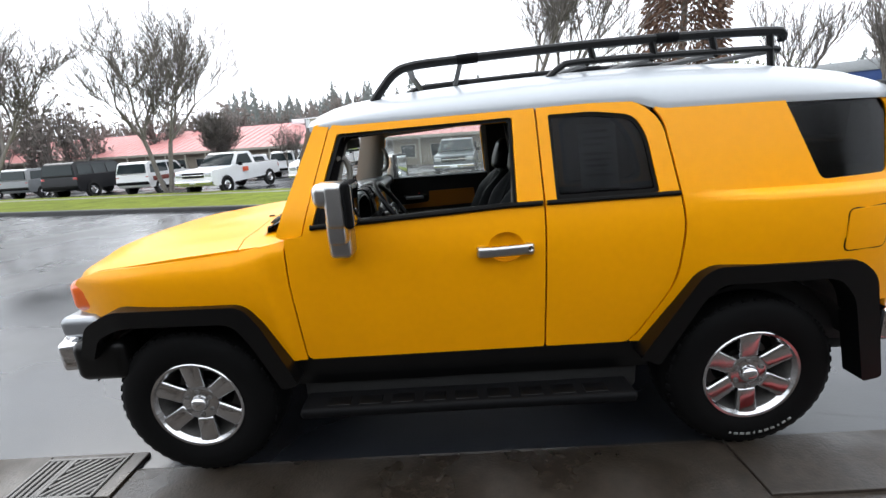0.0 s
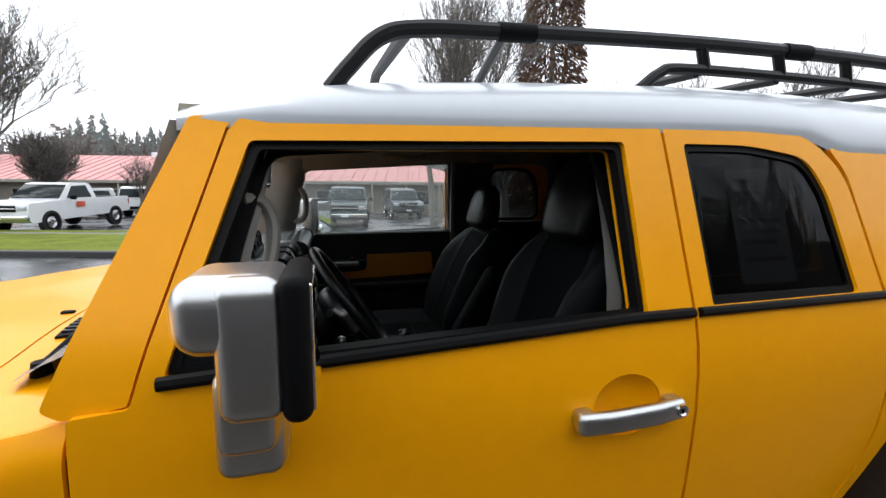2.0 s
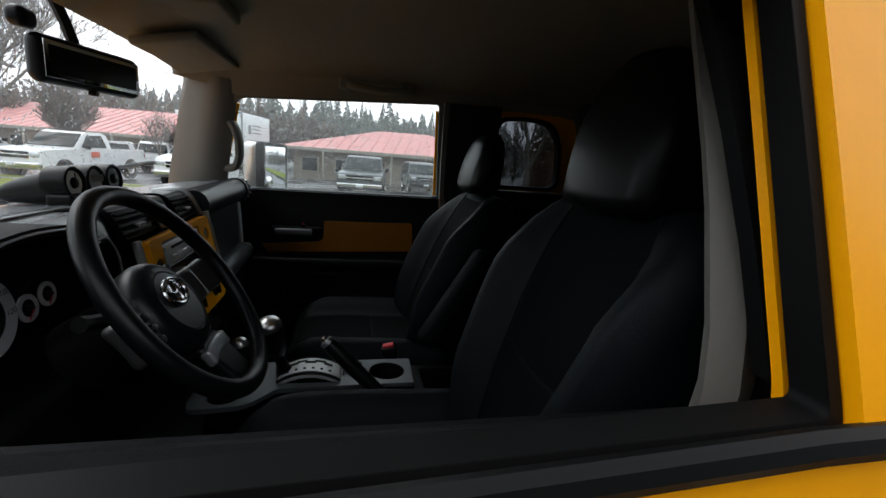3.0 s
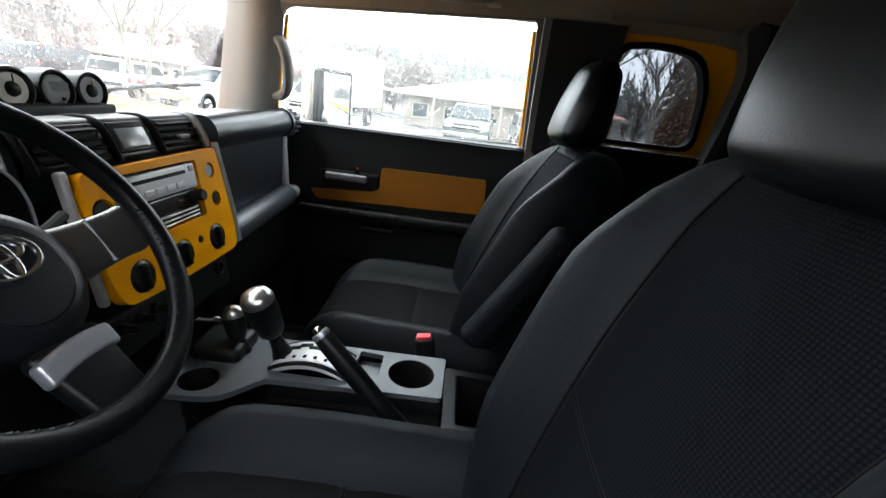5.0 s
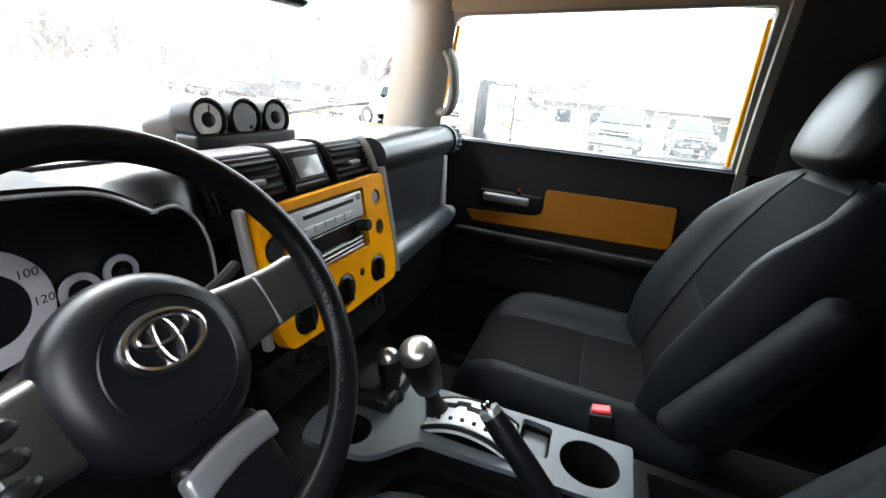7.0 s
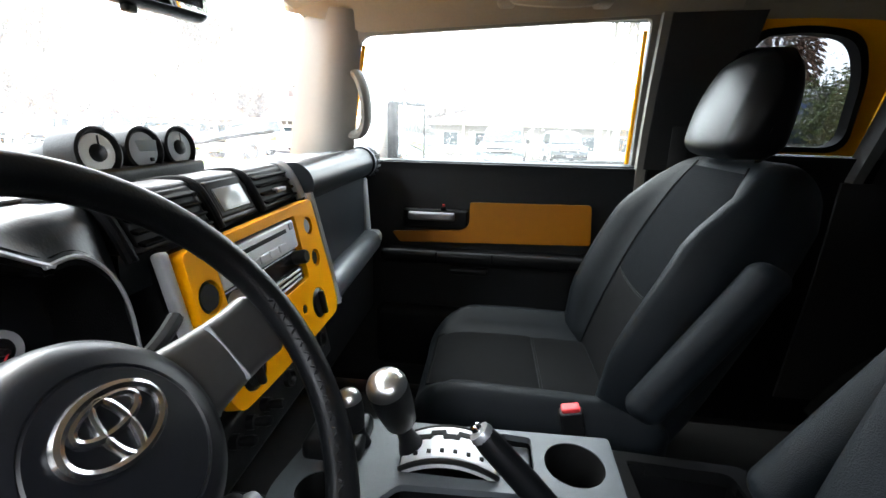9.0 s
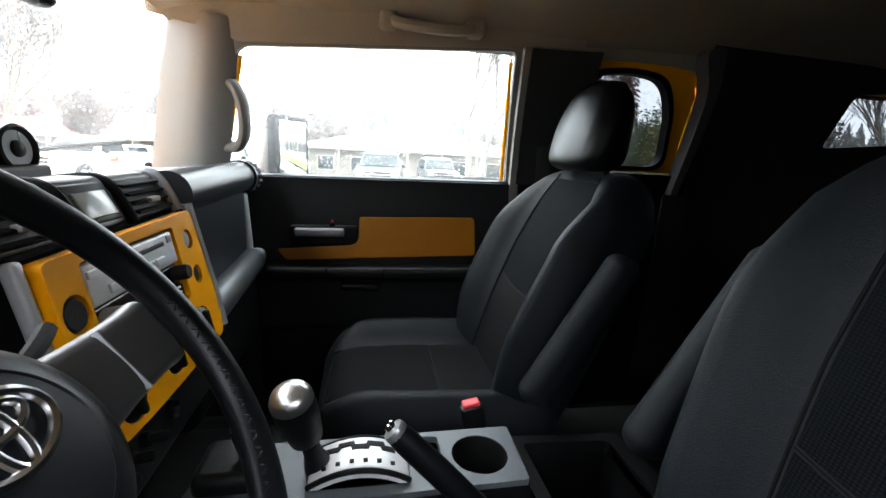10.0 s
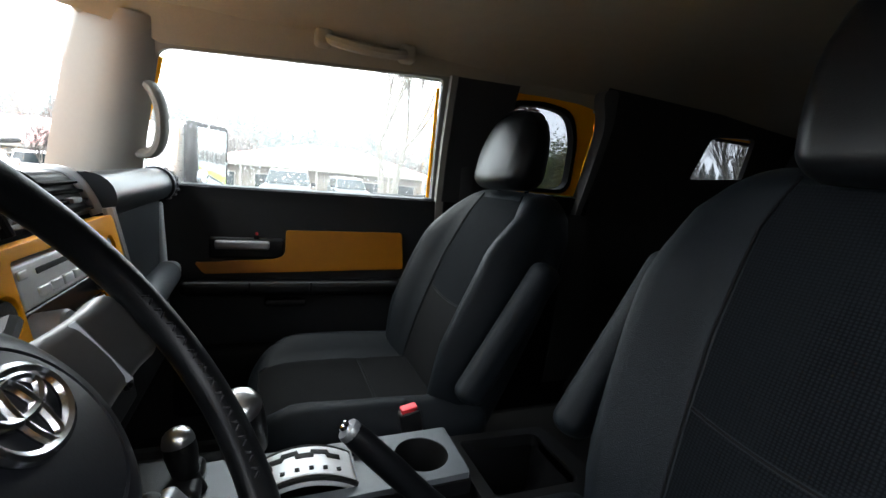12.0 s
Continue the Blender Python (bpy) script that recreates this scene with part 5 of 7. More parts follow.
for y in (-0.10, -0.06, -0.02):
    part("toggle", lathe([(0, 0.022), (0.006, 0.021), (0.0075, 0.015), (0.0065, 0.0), (0.010, -0.001), (0.0105, -0.014)], 14, place(on_stack(y, 0.972, 0.0), axis)), BLACKPLASTIC, dash)
for y in (0.06, 0.20):
    part("socket", lathe([(0, -0.012), (0.010, -0.012), (0.0125, -0.004), (0.0145, -0.004), (0.015, -0.014)], 20, place(on_stack(y, 0.966, 0.0), axis)), BLACKPLASTIC, dash)
part("side_switch", lathe([(0, 0.012), (0.016, 0.012), (0.0195, 0.006), (0.020, -0.005)], 24, place(on_stack(-0.088, 1.172, 0.0), axis)), BLACKPLASTIC, cs)

# vents and display above the stack
SLAT = mat("vent_slat", (0.003, 0.003, 0.0033), 0.75, 0, 0.2, 12, spec=0.08)
lay((-0.60, 0.058, 1.262), (-0.520, 0.012, 1.288), 0.96)
def hooded(y0, y1, kind):
    """A vent or display whose face leans back; its front falls from the top edge to the stack."""
    w, y = y1 - y0, (y0 + y1) / 2
    def face(dz):
        return -0.632 + 0.0425 - 0.034 * (dz / 0.066 + 0.5)
    hood = part("vent_housing" if kind == "vent" else "display_housing", rbox((-0.632, y, 1.262), (0.085, w, 0.066), 0.008, 3, deform=lambda q, p: Vector((p.x - (0.034 * (q.z + 0.5) if q.x > 0.2 else 0), p.y, p.z))), BLACKPLASTIC, dash)
    tilt = Matrix.Rotation(radians(-27), 3, "Y")
    part("recess", rbox((face(0) - 0.003, y, 1.262), (0.012, w - 0.018, 0.056), 0.004, 2, turn=tilt), SEAL, hood)
    if kind == "vent":
        for k in range(4):
            dz = -0.020 + 0.0130 * k
            part("slat", rbox((face(dz) + 0.002, y, 1.262 + dz), (0.020, w - 0.024, 0.0045), 0.0018, 1, turn=Matrix.Rotation(radians(8), 3, "Y")), SLAT, hood)
        part("tab", rbox((face(-0.008) + 0.010, y, 1.256), (0.012, 0.032, 0.008), 0.002, 2), GREYTRIM, hood)
    else:
        part("clock_display", rbox((face(0) + 0.003, y, 1.262), (0.006, w - 0.040, 0.036), 0.002, 1, turn=tilt), SCREEN, hood, "pale grey display")
hooded(-0.145, 0.0, "vent")
hooded(0.008, 0.118, "display")
hooded(0.126, 0.262, "vent")
for y in (-0.152, 0.004, 0.122, 0.272):
    pts = curve_pts([(-0.70, y, 1.284), (-0.645, y, 1.293), (-0.617, y, 1.286), (-0.599, y, 1.259), (-0.586, y, 1.228)], 5)
    part("rib", tube(pts, 0.0068 if y < 0.2 else 0.011, 10), PALESILVER if y > 0.2 else SLAT, dash)

# instrument binnacle
lay()
def visor(arc, x0, x1):
    bm = bmesh.new()
    A = [bm.verts.new((x0, y, z)) for y, z in arc]
    B = [bm.verts.new((x1, y, z)) for k, (y, z) in enumerate(arc)]
    for k in range(len(arc) - 1):
        bm.faces.new((A[k], A[k + 1], B[k + 1], B[k]))
    r = bmesh.ops.extrude_face_region(bm, geom=bm.faces[:])
    bmesh.ops.translate(bm, verts=[v for v in r["geom"] if isinstance(v, bmesh.types.BMVert)], vec=(0, 0, 0.014))
    return bm
ARC = [(p.x, p.y) for p in curve_pts([(-0.625, 1.15, 0), (-0.615, 1.215, 0), (-0.58, 1.266, 0), (-0.51, 1.297, 0), (-0.43, 1.308, 0), (-0.35, 1.304, 0), (-0.31, 1.295, 0), (-0.275, 1.274, 0), (-0.262, 1.267, 0)], 4)]
ARC2 = [(p.x, p.y) for p in curve_pts([(-0.270, 1.268, 0), (-0.243, 1.270, 0), (-0.222, 1.256, 0), (-0.205, 1.23, 0), (-0.196, 1.19, 0), (-0.194, 1.12, 0)], 4)]
part("hood_shell", visor(ARC, -0.63, -0.513), TRIM, dash, "curved instrument hood")
part("hood_shell", visor(ARC2, -0.63, -0.513), TRIM, dash)
def hood_face():
    """The curved face between the edge of the top pad and the hood's lip."""
    bm = bmesh.new()
    both = sorted(ARC[3:]) + sorted(ARC2[2:])
    rows = []
    for y in np.linspace(-0.640, -0.192, 40):
        zl = lin(y, both) + 0.010
        rows.append([bm.verts.new((x, y, 1.3125 if x < -0.57 else 1.317 + (zl - 1.317) * t)) for x, t in ((-0.580, 0.0), (-0.552, 0.0), (-0.537, 0.08), (-0.526, 0.32), (-0.518, 0.66), (-0.511, 1.0))])
    for a, b in zip(rows, rows[1:]):
        for k in range(5):
            bm.faces.new((a[k], a[k + 1], b[k + 1], b[k]))
    return bm
part("hood_face", hood_face(), DASH, dash, angle=80)
# The bright reflection along the hood's edge is drawn as a pale strip.
for arc, x in ((ARC, -0.511), (ARC2, -0.511)):
    part("hood_lip_glint", tube([(x, y, z + 0.008) for y, z in arc], 0.0022, 6), PALESILVER, dash)
lay((-0.655, -0.185, 1.212), (-0.513, -0.267, 1.275), 0.90)
part("binnacle", rbox((-0.775, -0.34, 1.16), (0.03, 0.52, 0.20), 0.01, 2), DIALDARK, dash)
def dial(y, z, r, tilt=0.12, words=()):
    d = part("dial", lathe([(r * 0.64, 0.003), (r, 0.003), (r * 1.02, 0.0), (r * 0.64, 0.0)], 40, place((-0.752, y, z), (1, 0, tilt))), DIAL, dash, "pale ring dial")
    part("dial_face", lathe([(0, 0.002), (r * 0.65, 0.002), (r * 0.65, 0)], 32, place((-0.752, y, z), (1, 0, tilt))), DIALDARK, d)
    part("needle_cap", lathe([(0, 0.012), (r * 0.16, 0.011), (r * 0.2, 0.0)], 20, place((-0.752, y, z), (1, 0, tilt))), BLACKPLASTIC, d)
    part("needle", rbox((-0.741, y - r * 0.25, z - r * 0.35), (0.002, r * 0.06, r * 0.85), 0.0005, 1, turn=Matrix.Rotation(radians(-35), 3, "X")), REDPLASTIC, d)
    for ang, txt in words:
        a = radians(ang)
        fc = bpy.data.curves.new("numeral", "FONT")
        fc.body, fc.size, fc.align_x, fc.align_y = txt, r * 0.20, "CENTER", "CENTER"
        fc.materials.append(SEAL)
        t = new("numeral", fc)
        t.parent = d
        t.matrix_basis = Matrix.Translation(LAY @ Vector((-0.7478, y + r * 0.82 * math.cos(a), z + r * 0.82 * math.sin(a))) - ORIGIN[d]) @ Matrix(((0, 0, 1, 0), (1, 0, 0, 0), (0, 1, 0, 0), (0, 0, 0, 1)))
dial(-0.318, 1.112, 0.068, words=((125, "60"), (75, "80"), (35, "100"), (-5, "120")))
dial(-0.222, 1.098, 0.025)
dial(-0.170, 1.108, 0.023)
dial(-0.440, 1.100, 0.042)

# gauge pod on the dashboard
lay((-0.735, 0.055, 1.318), (-0.657, 0.020, 1.350), 0.95)
pod = thing("gauge_pod", "dark grey pod of three round gauges on the dashboard", "gauges", (-0.77, 0.055, 1.275))
part("pod_body", rbox((-0.805, 0.055, 1.307), (0.125, 0.232, 0.072), 0.030, 5, 4, deform=lambda q, p: Vector((p.x, p.y * (0.96 + 0.08 * q.x), p.z - (0.5 + q.z) * 0.040 * (0.5 - q.x) ** 1.6))), POD, pod)
part("pod_base", rbox((-0.740, 0.058, 1.283), (0.05, 0.240, 0.028), 0.008, 3), BLACKPLASTIC, pod)
GAZE = Vector((0.99, -0.05, 0.10))
for i, y in enumerate((-0.025, 0.055, 0.133)):
    c = Vector((-0.735, y, 1.318))
    tb = part("gauge", lathe([(0.0, 0.004), (0.027, 0.004), (0.0285, 0.009), (0.031, 0.012), (0.035, 0.010), (0.0365, 0.005), (0.0365, -0.035), (0, -0.035)], 36, place(c, GAZE)), BLACKPLASTIC, pod, "round black gauge")
    part("gauge_face", lathe([(0, 0.0065), (0.0258, 0.0065), (0.0258, 0.003)], 32, place(c, GAZE)), PODDIAL if i == 0 else GREYTRIM, tb)
    if i == 1:
        part("gauge_screen", rbox(c + GAZE * 0.0085 + Vector((0, 0, 0.006)), (0.003, 0.034, 0.016), 0.001, 1, turn=Matrix.Rotation(radians(-24), 3, "Z")), SCREEN, tb)
        for yy in (-0.009, 0.009):
            part("gauge_button", rbox(c + GAZE * 0.0085 + Vector((0.4 * yy, 0.9 * yy, -0.015)), (0.004, 0.006, 0.006), 0.001, 1), BLACKPLASTIC, tb)
    else:
        part("gauge_centre", lathe([(0, 0.0135), (0.006, 0.013), (0.011, 0.010), (0.0125, 0.006)], 24, place(c, GAZE)), BLACKPLASTIC, tb)
        part("pointer", rbox(c + GAZE * 0.010 + Vector((0, 0, 0.012)), (0.002, 0.0016, 0.022), 0.0006, 1), SEAL if i == 0 else CHROME, tb)

lay()

# ---- steering wheel ----
NW, XW, YW = Vector((0.8135, 0.0284, 0.581)), Vector((-0.0349, 0.9994, 0.0)), Vector((-0.5807, -0.0203, 0.814))
wheel_thing = thing("steering_wheel", "black leather steering wheel with silver spokes", "steering wheel", (-0.42, -0.385, 1.15))
SW = Matrix.Translation((-0.340, -0.383, 1.231)) @ Matrix((XW, YW, NW)).transposed().to_4x4() @ Matrix.Scale(0.876, 4)
def wheel_rim():
    pts = [(0.1925 * math.cos(2 * math.pi * k / 72), 0.1925 * math.sin(2 * math.pi * k / 72), 0.0) for k in range(72)]
    bm = tube(pts, 0.0165, 16, True, 0.92)
    bm.transform(SW)
    return bm
part("rim", wheel_rim(), LEATHER, wheel_thing, "black leather-wrapped rim")
for side in (-1, 1):
    stitches = []
    for k in range(26):
        a = radians((-62 if side > 0 else -118) + side * k * 2.6)
        b = rbox((0, 0, 0), (0.0022, 0.0018, 0.009), 0.0006, 1)
        b.transform(SW @ Matrix.Rotation(a, 4, "Z") @ Matrix.Translation((0.1790, 0, 0.008)) @ Matrix.Rotation(radians(35 * (1 if k % 2 else -1)), 4, "X"))
        stitches.append(b)
    part("stitching", join(*stitches), LEATHER, wheel_thing)
HUB = SW @ Matrix.Translation((0.0, -0.008, -0.046))
pd = part("hub_pad", lathe([(0, 0.030), (0.030, 0.0297), (0.057, 0.0285), (0.0585, 0.0272), (0.0600, 0.0285), (0.070, 0.0265), (0.080, 0.021), (0.087, 0.011), (0.090, 0.0), (0.088, -0.02), (0.080, -0.04), (0, -0.05)], 64, HUB), HUBPAD, wheel_thing, "round dark grey airbag cover")
def badge_ring(cx, cy, rx, ry, r):
    return tube([SW @ Vector((cx + rx * math.cos(a), cy - 0.018 + ry * math.sin(a), -0.0145)) for a in np.linspace(0, 2 * math.pi, 40, endpoint=False)], r, 8, True)
part("badge", badge_ring(0, 0.028, 0.036, 0.0235, 0.0036), BADGE, pd, "oval chrome badge")
part("badge_loop", badge_ring(0, 0.036, 0.0235, 0.0105, 0.0030), BADGE, pd)
part("badge_loop", badge_ring(0, 0.0265, 0.0095, 0.022, 0.0030), BADGE, pd)
for side in (-1, 1):
    def spoke_at(q, p):
        """Broad at the hub, narrower at mid-way, and rising to meet the rim."""
        o = 0.5 + side * q.x
        return Vector((p.x, -0.006 + p.y * lin(o, [(0, 1.16), (0.5, 1.0), (0.85, 0.96), (1, 1.10)]), p.z + lin(o, [(0, -0.002), (0.35, 0.006), (0.8, 0.020), (1, 0.026)]) - 0.004 * (2 * q.y) ** 2))
    sp = rbox((side * 0.130, 0, -0.048), (0.120, 0.070, 0.028), 0.011, 4, 5, deform=spoke_at)
    sp.transform(SW)
    s_ob = part("side_spoke", sp, SILVER_DARK, wheel_thing, "dark satin spoke")
    gr = rbox((side * 0.128, -0.006, -0.0262), (0.0026, 0.064, 0.006), 0.001, 1)
    gr.transform(SW)
    part("spoke_groove", gr, GREYTRIM, s_ob)
    if side < 0:
        for k, yy in enumerate((0.038, 0.018, -0.002)):
            bt = lathe([(0, 0.007), (0.006, 0.0065), (0.009, 0.004), (0.0095, -0.004)], 20, SW @ Matrix.Translation((-0.118 - 0.003 * k, yy - 0.028, -0.021)) @ Matrix.Diagonal((1.25, 0.85, 1, 1)))
            part("wheel_button", bt, BLACKPLASTIC, s_ob)
low = rbox((0.0, -0.144, -0.036), (0.082, 0.115, 0.026), 0.011, 4, 3, deform=lambda q, p: Vector((p.x * (1.0 + 0.25 * q.y), p.y, p.z + 0.012 * (0.5 - q.y))))
low.transform(SW)
lw = part("lower_spoke", low, LEATHER, wheel_thing)
st = rbox((0.0, -0.107, -0.0262), (0.098, 0.030, 0.018), 0.006, 3, 4, deform=lambda q, p: Vector((p.x, p.y - 0.006 * (2 * q.x) ** 2, p.z)))
st.transform(SW)
part("spoke_trim", st, SILVER, lw, "silver spoke collar")
col = tube([SW @ Vector((0, 0, -0.03)), SW @ Vector((0, 0, -0.20))], 0.055, 20)
part("column", col, BLACKPLASTIC, wheel_thing)
st = tube(curve_pts([SW @ Vector((0.04, 0.02, -0.07)), SW @ Vector((0.11, 0.035, -0.065)), SW @ Vector((0.150, 0.048, -0.065))], 5), 0.0065, 8)
part("stalk", st, SEAL, wheel_thing)
st = tube(curve_pts([SW @ Vector((-0.04, 0.02, -0.07)), SW @ Vector((-0.11, 0.035, -0.065)), SW @ Vector((-0.165, 0.05, -0.06))], 5), 0.010, 8)
part("stalk", st, SEAL, wheel_thing)

# ---- front seats ----
def seat(dx, yc, inner_s, label, head_z=1.45, arm=(0.165, 1.00, 24), lean=23, back_x=0.245, head_x=0.335, head_size=(0.125, 0.275, 0.250), shape=((0, 0.87), (0.25, 0.94), (0.6, 0.97), (0.85, 0.88), (1.0, 0.62))):
    """A front seat; inner_s is the side (+1 or -1) on which the fold-up armrest hangs."""
    st = thing("front_seat", label, "car seat", (dx - 0.02, yc, 0.50), group="front seats")
    lean = radians(lean)
    # backrest: a rounded slab with raised side bolsters
    def back(q, p):
        h = q.z + 0.5
        w = lin(h, list(shape))
        bol = 0.076 * lin(h, [(0, 0.5), (0.3, 1), (0.7, 0.9), (0.95, 0.1), (1, 0)]) * lin(abs(q.y), [(0, 0), (0.28, 0.0), (0.38, 0.85), (0.44, 1), (0.5, 0.7)])
        front = q.x < 0
        return Vector((p.x - (bol if front else 0.0) + 0.02 * (1 - 4 * (h - 0.45) ** 2) * (-1 if front else 0), p.y * w, p.z))
    R = Matrix.Rotation(lean, 3, "Y")
    bk = rbox((0, 0, 0), (0.115, 0.50, 0.62), 0.055, 5, 14, deform=back)
    bk.transform(Matrix.Translation((dx + back_x, yc, 1.03)) @ R.to_4x4())
    b_ob = part("backrest", bk, SEATCLOTH, st, angle=60)
    # centre insert on the backrest in two fields, and the seams round them
    pose_b = Matrix.Translation((dx + back_x, yc, 1.03)) @ R.to_4x4()
    def on_back(qy, h, out):
        return pose_b @ (back(Vector((-0.5, qy, h - 0.5)), Vector((-0.0575, qy * 0.5, (h - 0.5) * 0.62))) - Vector((out, 0, 0)))
    for h0, h1, name in ((0.10, 0.455, "lower_insert"), (0.465, 0.93, "upper_insert")):
        bm = bmesh.new()
        hs = np.linspace(h0, h1, 10)
        vs = [[bm.verts.new(on_back(0.28 * k / 6, h - 0.02 * (1 - (k / 6) ** 2) * (1 if abs(h - 0.46) < 0.02 else 0), 0.0022 - (0.002 if abs(k) == 6 or h in (hs[0], hs[-1]) else 0))) for k in range(-6, 7)] for h in hs]
        for r0, r1 in zip(vs, vs[1:]):
            for k in range(12):
                bm.faces.new((r0[k], r0[k + 1], r1[k + 1], r1[k]))
        r = bmesh.ops.extrude_face_region(bm, geom=bm.faces[:])
        bmesh.ops.translate(bm, verts=[v for v in r["geom"] if isinstance(v, bmesh.types.BMVert)], vec=(0.012, 0, 0))
        part(name, bm, SEATINSERT if name == "upper_insert" or inner_s > 0 else SEATPLAIN, b_ob)
    for o in (-1, 1):
        part("seam", tube([on_back(o * 0.286, h, 0.0) for h in np.linspace(0.08, 0.95, 16)], 0.0021, 6), SEATSEAM, b_ob)
    part("seam", tube([on_back(0.28 * k / 6, 0.46 - 0.02 * (1 - (k / 6) ** 2), 0.0) for k in range(-6, 7)], 0.0015, 6), SEATSEAM, b_ob)
    # cushion
    def cush(q, p):
        bol = 0.056 * lin(abs(q.y), [(0, 0), (0.28, 0), (0.38, 0.9), (0.45, 1), (0.5, 0.6)]) * lin(q.x, [(-0.5, 0.2), (-0.3, 1), (0.5, 1)])
        w = lin(q.x, [(-0.5, 0.72), (-0.42, 0.86), (-0.3, 0.94), (-0.1, 0.98), (0.5, 1.0)])
        return Vector((p.x, p.y * w, p.z + (bol if q.z > 0 else 0) + 0.02 * (0.5 - q.x) - 0.015 * lin(q.x, [(-0.5, 2.0), (-0.35, 0.3), (0, 0)])))
    cu = rbox((dx - 0.085, yc, 0.735), (0.52, 0.50, 0.15), 0.055, 5, 12, deform=cush)
    c_ob = part("cushion", cu, SEATCLOTH, st, angle=60)
    def on_seat(qx, qy, out):
        return Vector((dx - 0.085, yc, 0.735)) + cush(Vector((qx, qy, 0.5)), Vector((qx * 0.52, qy * 0.5, 0.075))) + Vector((0, 0, out))
    for q0, q1 in ((-0.44, 0.035), (0.05, 0.47)):
        bm = bmesh.new()
        qs = np.linspace(q0, q1, 8)
        vs = [[bm.verts.new(on_seat(qx, 0.28 * k / 6, 0.0060 - (0.0058 if abs(k) == 6 or qx in (qs[0], qs[-1]) else 0))) for k in range(-6, 7)] for qx in qs]
        for r0, r1 in zip(vs, vs[1:]):
            for k in range(12):
                bm.faces.new((r0[k], r0[k + 1], r1[k + 1], r1[k]))
        r = bmesh.ops.extrude_face_region(bm, geom=bm.faces[:])
        bmesh.ops.translate(bm, verts=[v for v in r["geom"] if isinstance(v, bmesh.types.BMVert)], vec=(0, 0, -0.012))
        part("cushion_insert", bm, SEATPLAIN, c_ob)
    for o in (-1, 1):
        part("seam", tube([on_seat(qx, o * 0.286, 0.0) for qx in np.linspace(-0.45, 0.48, 12)], 0.0026, 6), SEATSEAM, c_ob)
    for qx in (-0.448, 0.0425):
        part("seam", tube([on_seat(qx, 0.28 * k / 6, -0.0005) for k in range(-6, 7)], 0.0026, 6), SEATSEAM, c_ob)
    part("seat_base", rbox((dx - 0.05, yc, 0.58), (0.46, 0.44, 0.17), 0.02, 2), TRIM, st)
    # headrest on two posts
    hx, hz = dx + head_x, head_z
    def head(q, p):
        h = q.z + 0.5
        return Vector((p.x + 0.014 * (2 * q.y) ** 2 + (0.055 * h ** 1.6 + 0.002 if q.x < 0 else 0.012 * h), p.y * (1 - 0.42 * max(0, 2 * q.z) ** 2 - 0.10 * max(0, -2 * q.z) ** 2), p.z * (1 - 0.05 * (2 * q.y) ** 2)))
    hd = part("headrest", rbox((hx, yc, hz), head_size, 0.036, 5, 6, deform=head), LEATHER, st, "black leather-grained headrest", angle=60)
    for o in (-0.07, 0.07):
        part("headrest_post", tube([(hx + 0.040, yc + o, hz - 0.05), (hx + 0.030, yc + o, hz - 0.17)], 0.006, 8), SEATSEAM, hd)
    # fold-up armrest beside the backrest
    ar = rbox((0, 0, 0), (0.066, 0.056, 0.33), 0.026, 5, 3, deform=lambda q, p: Vector((p.x + 0.02 * q.z, p.y, p.z)))
    ar.transform(Matrix.Translation((arm[0], yc + inner_s * 0.285, arm[1])) @ Matrix.Rotation(radians(arm[2]), 4, "Y"))
    part("armrest", ar, SEATCLOTH, st, "fold-up cloth armrest", angle=60)
    return st

lay((0, 0.455, 0), (0.05, 0.392, 0.025))
seat(0.0, 0.455, -1, "black cloth passenger seat with a folded armrest", 1.425, (0.158, 1.035, 27), 21, 0.225, 0.266, (0.105, 0.245, 0.205))
lay((0, -0.385, 0), (0.105, -0.420, 0.085))
seat(-0.09, -0.385, 1, "black cloth driver's seat with a folded armrest", 1.430, (0.160, 1.045, 27), 18, 0.285, 0.315, (0.12, 0.26, 0.26), ((0, 0.66), (0.25, 0.78), (0.6, 0.93), (0.85, 0.96), (1.0, 0.78)))

lay()

# rear bench
bench = thing("rear_bench", "dark rear bench seat in the shaded back", "car seat", (1.2, 0, 0.5))
part("bench_back", rbox((1.33, 0, 0.98), (0.14, 1.16, 0.56), 0.05, 4, 3, turn=Matrix.Rotation(radians(15), 3, "Y")), SEATCLOTH, bench)
part("bench_cushion", rbox((1.05, 0, 0.68), (0.48, 1.16, 0.16), 0.05, 4, 3), SEATCLOTH, bench)
for y in (-0.32, 0.32):
    part("bench_headrest", rbox((1.42, y, 1.33), (0.10, 0.25, 0.13), 0.045, 4, 2), SEATCLOTH, bench)

# ---- centre console ----
lay((0, 0, 0), (0.0765, -0.078, 0.081))
con = thing("centre_console", "grey plastic centre console with cup holders and levers", "console", (-0.2, 0.06, 0.56))
def top_plate(outline, holes, z0, z1, material, name, parent, label=""):
    bm = fill(outline, holes)
    for v in bm.verts:
        v.co = Vector((v.co.x, v.co.z, z1))
    r = bmesh.ops.extrude_face_region(bm, geom=bm.faces[:])
    for v in r["geom"]:
        if isinstance(v, bmesh.types.BMVert):
            v.co.z = z0
    bmesh.ops.recalc_face_normals(bm, faces=bm.faces)
    rim = [e for e in bm.edges if len(e.link_faces) == 2 and e.calc_face_angle(0) > 1.0 and all(v.co.z > (z0 + z1) / 2 for v in e.verts)]
    bmesh.ops.bevel(bm, geom=rim, offset=0.003, segments=2, affect="EDGES", clamp_overlap=True)
    return part(name, bm, material, parent, label)
CONS = mat("console_plastic", (0.070, 0.079, 0.086), 0.36, 0, 0.08, 14, bump=0.15, bscale=600)
ZT = 0.792
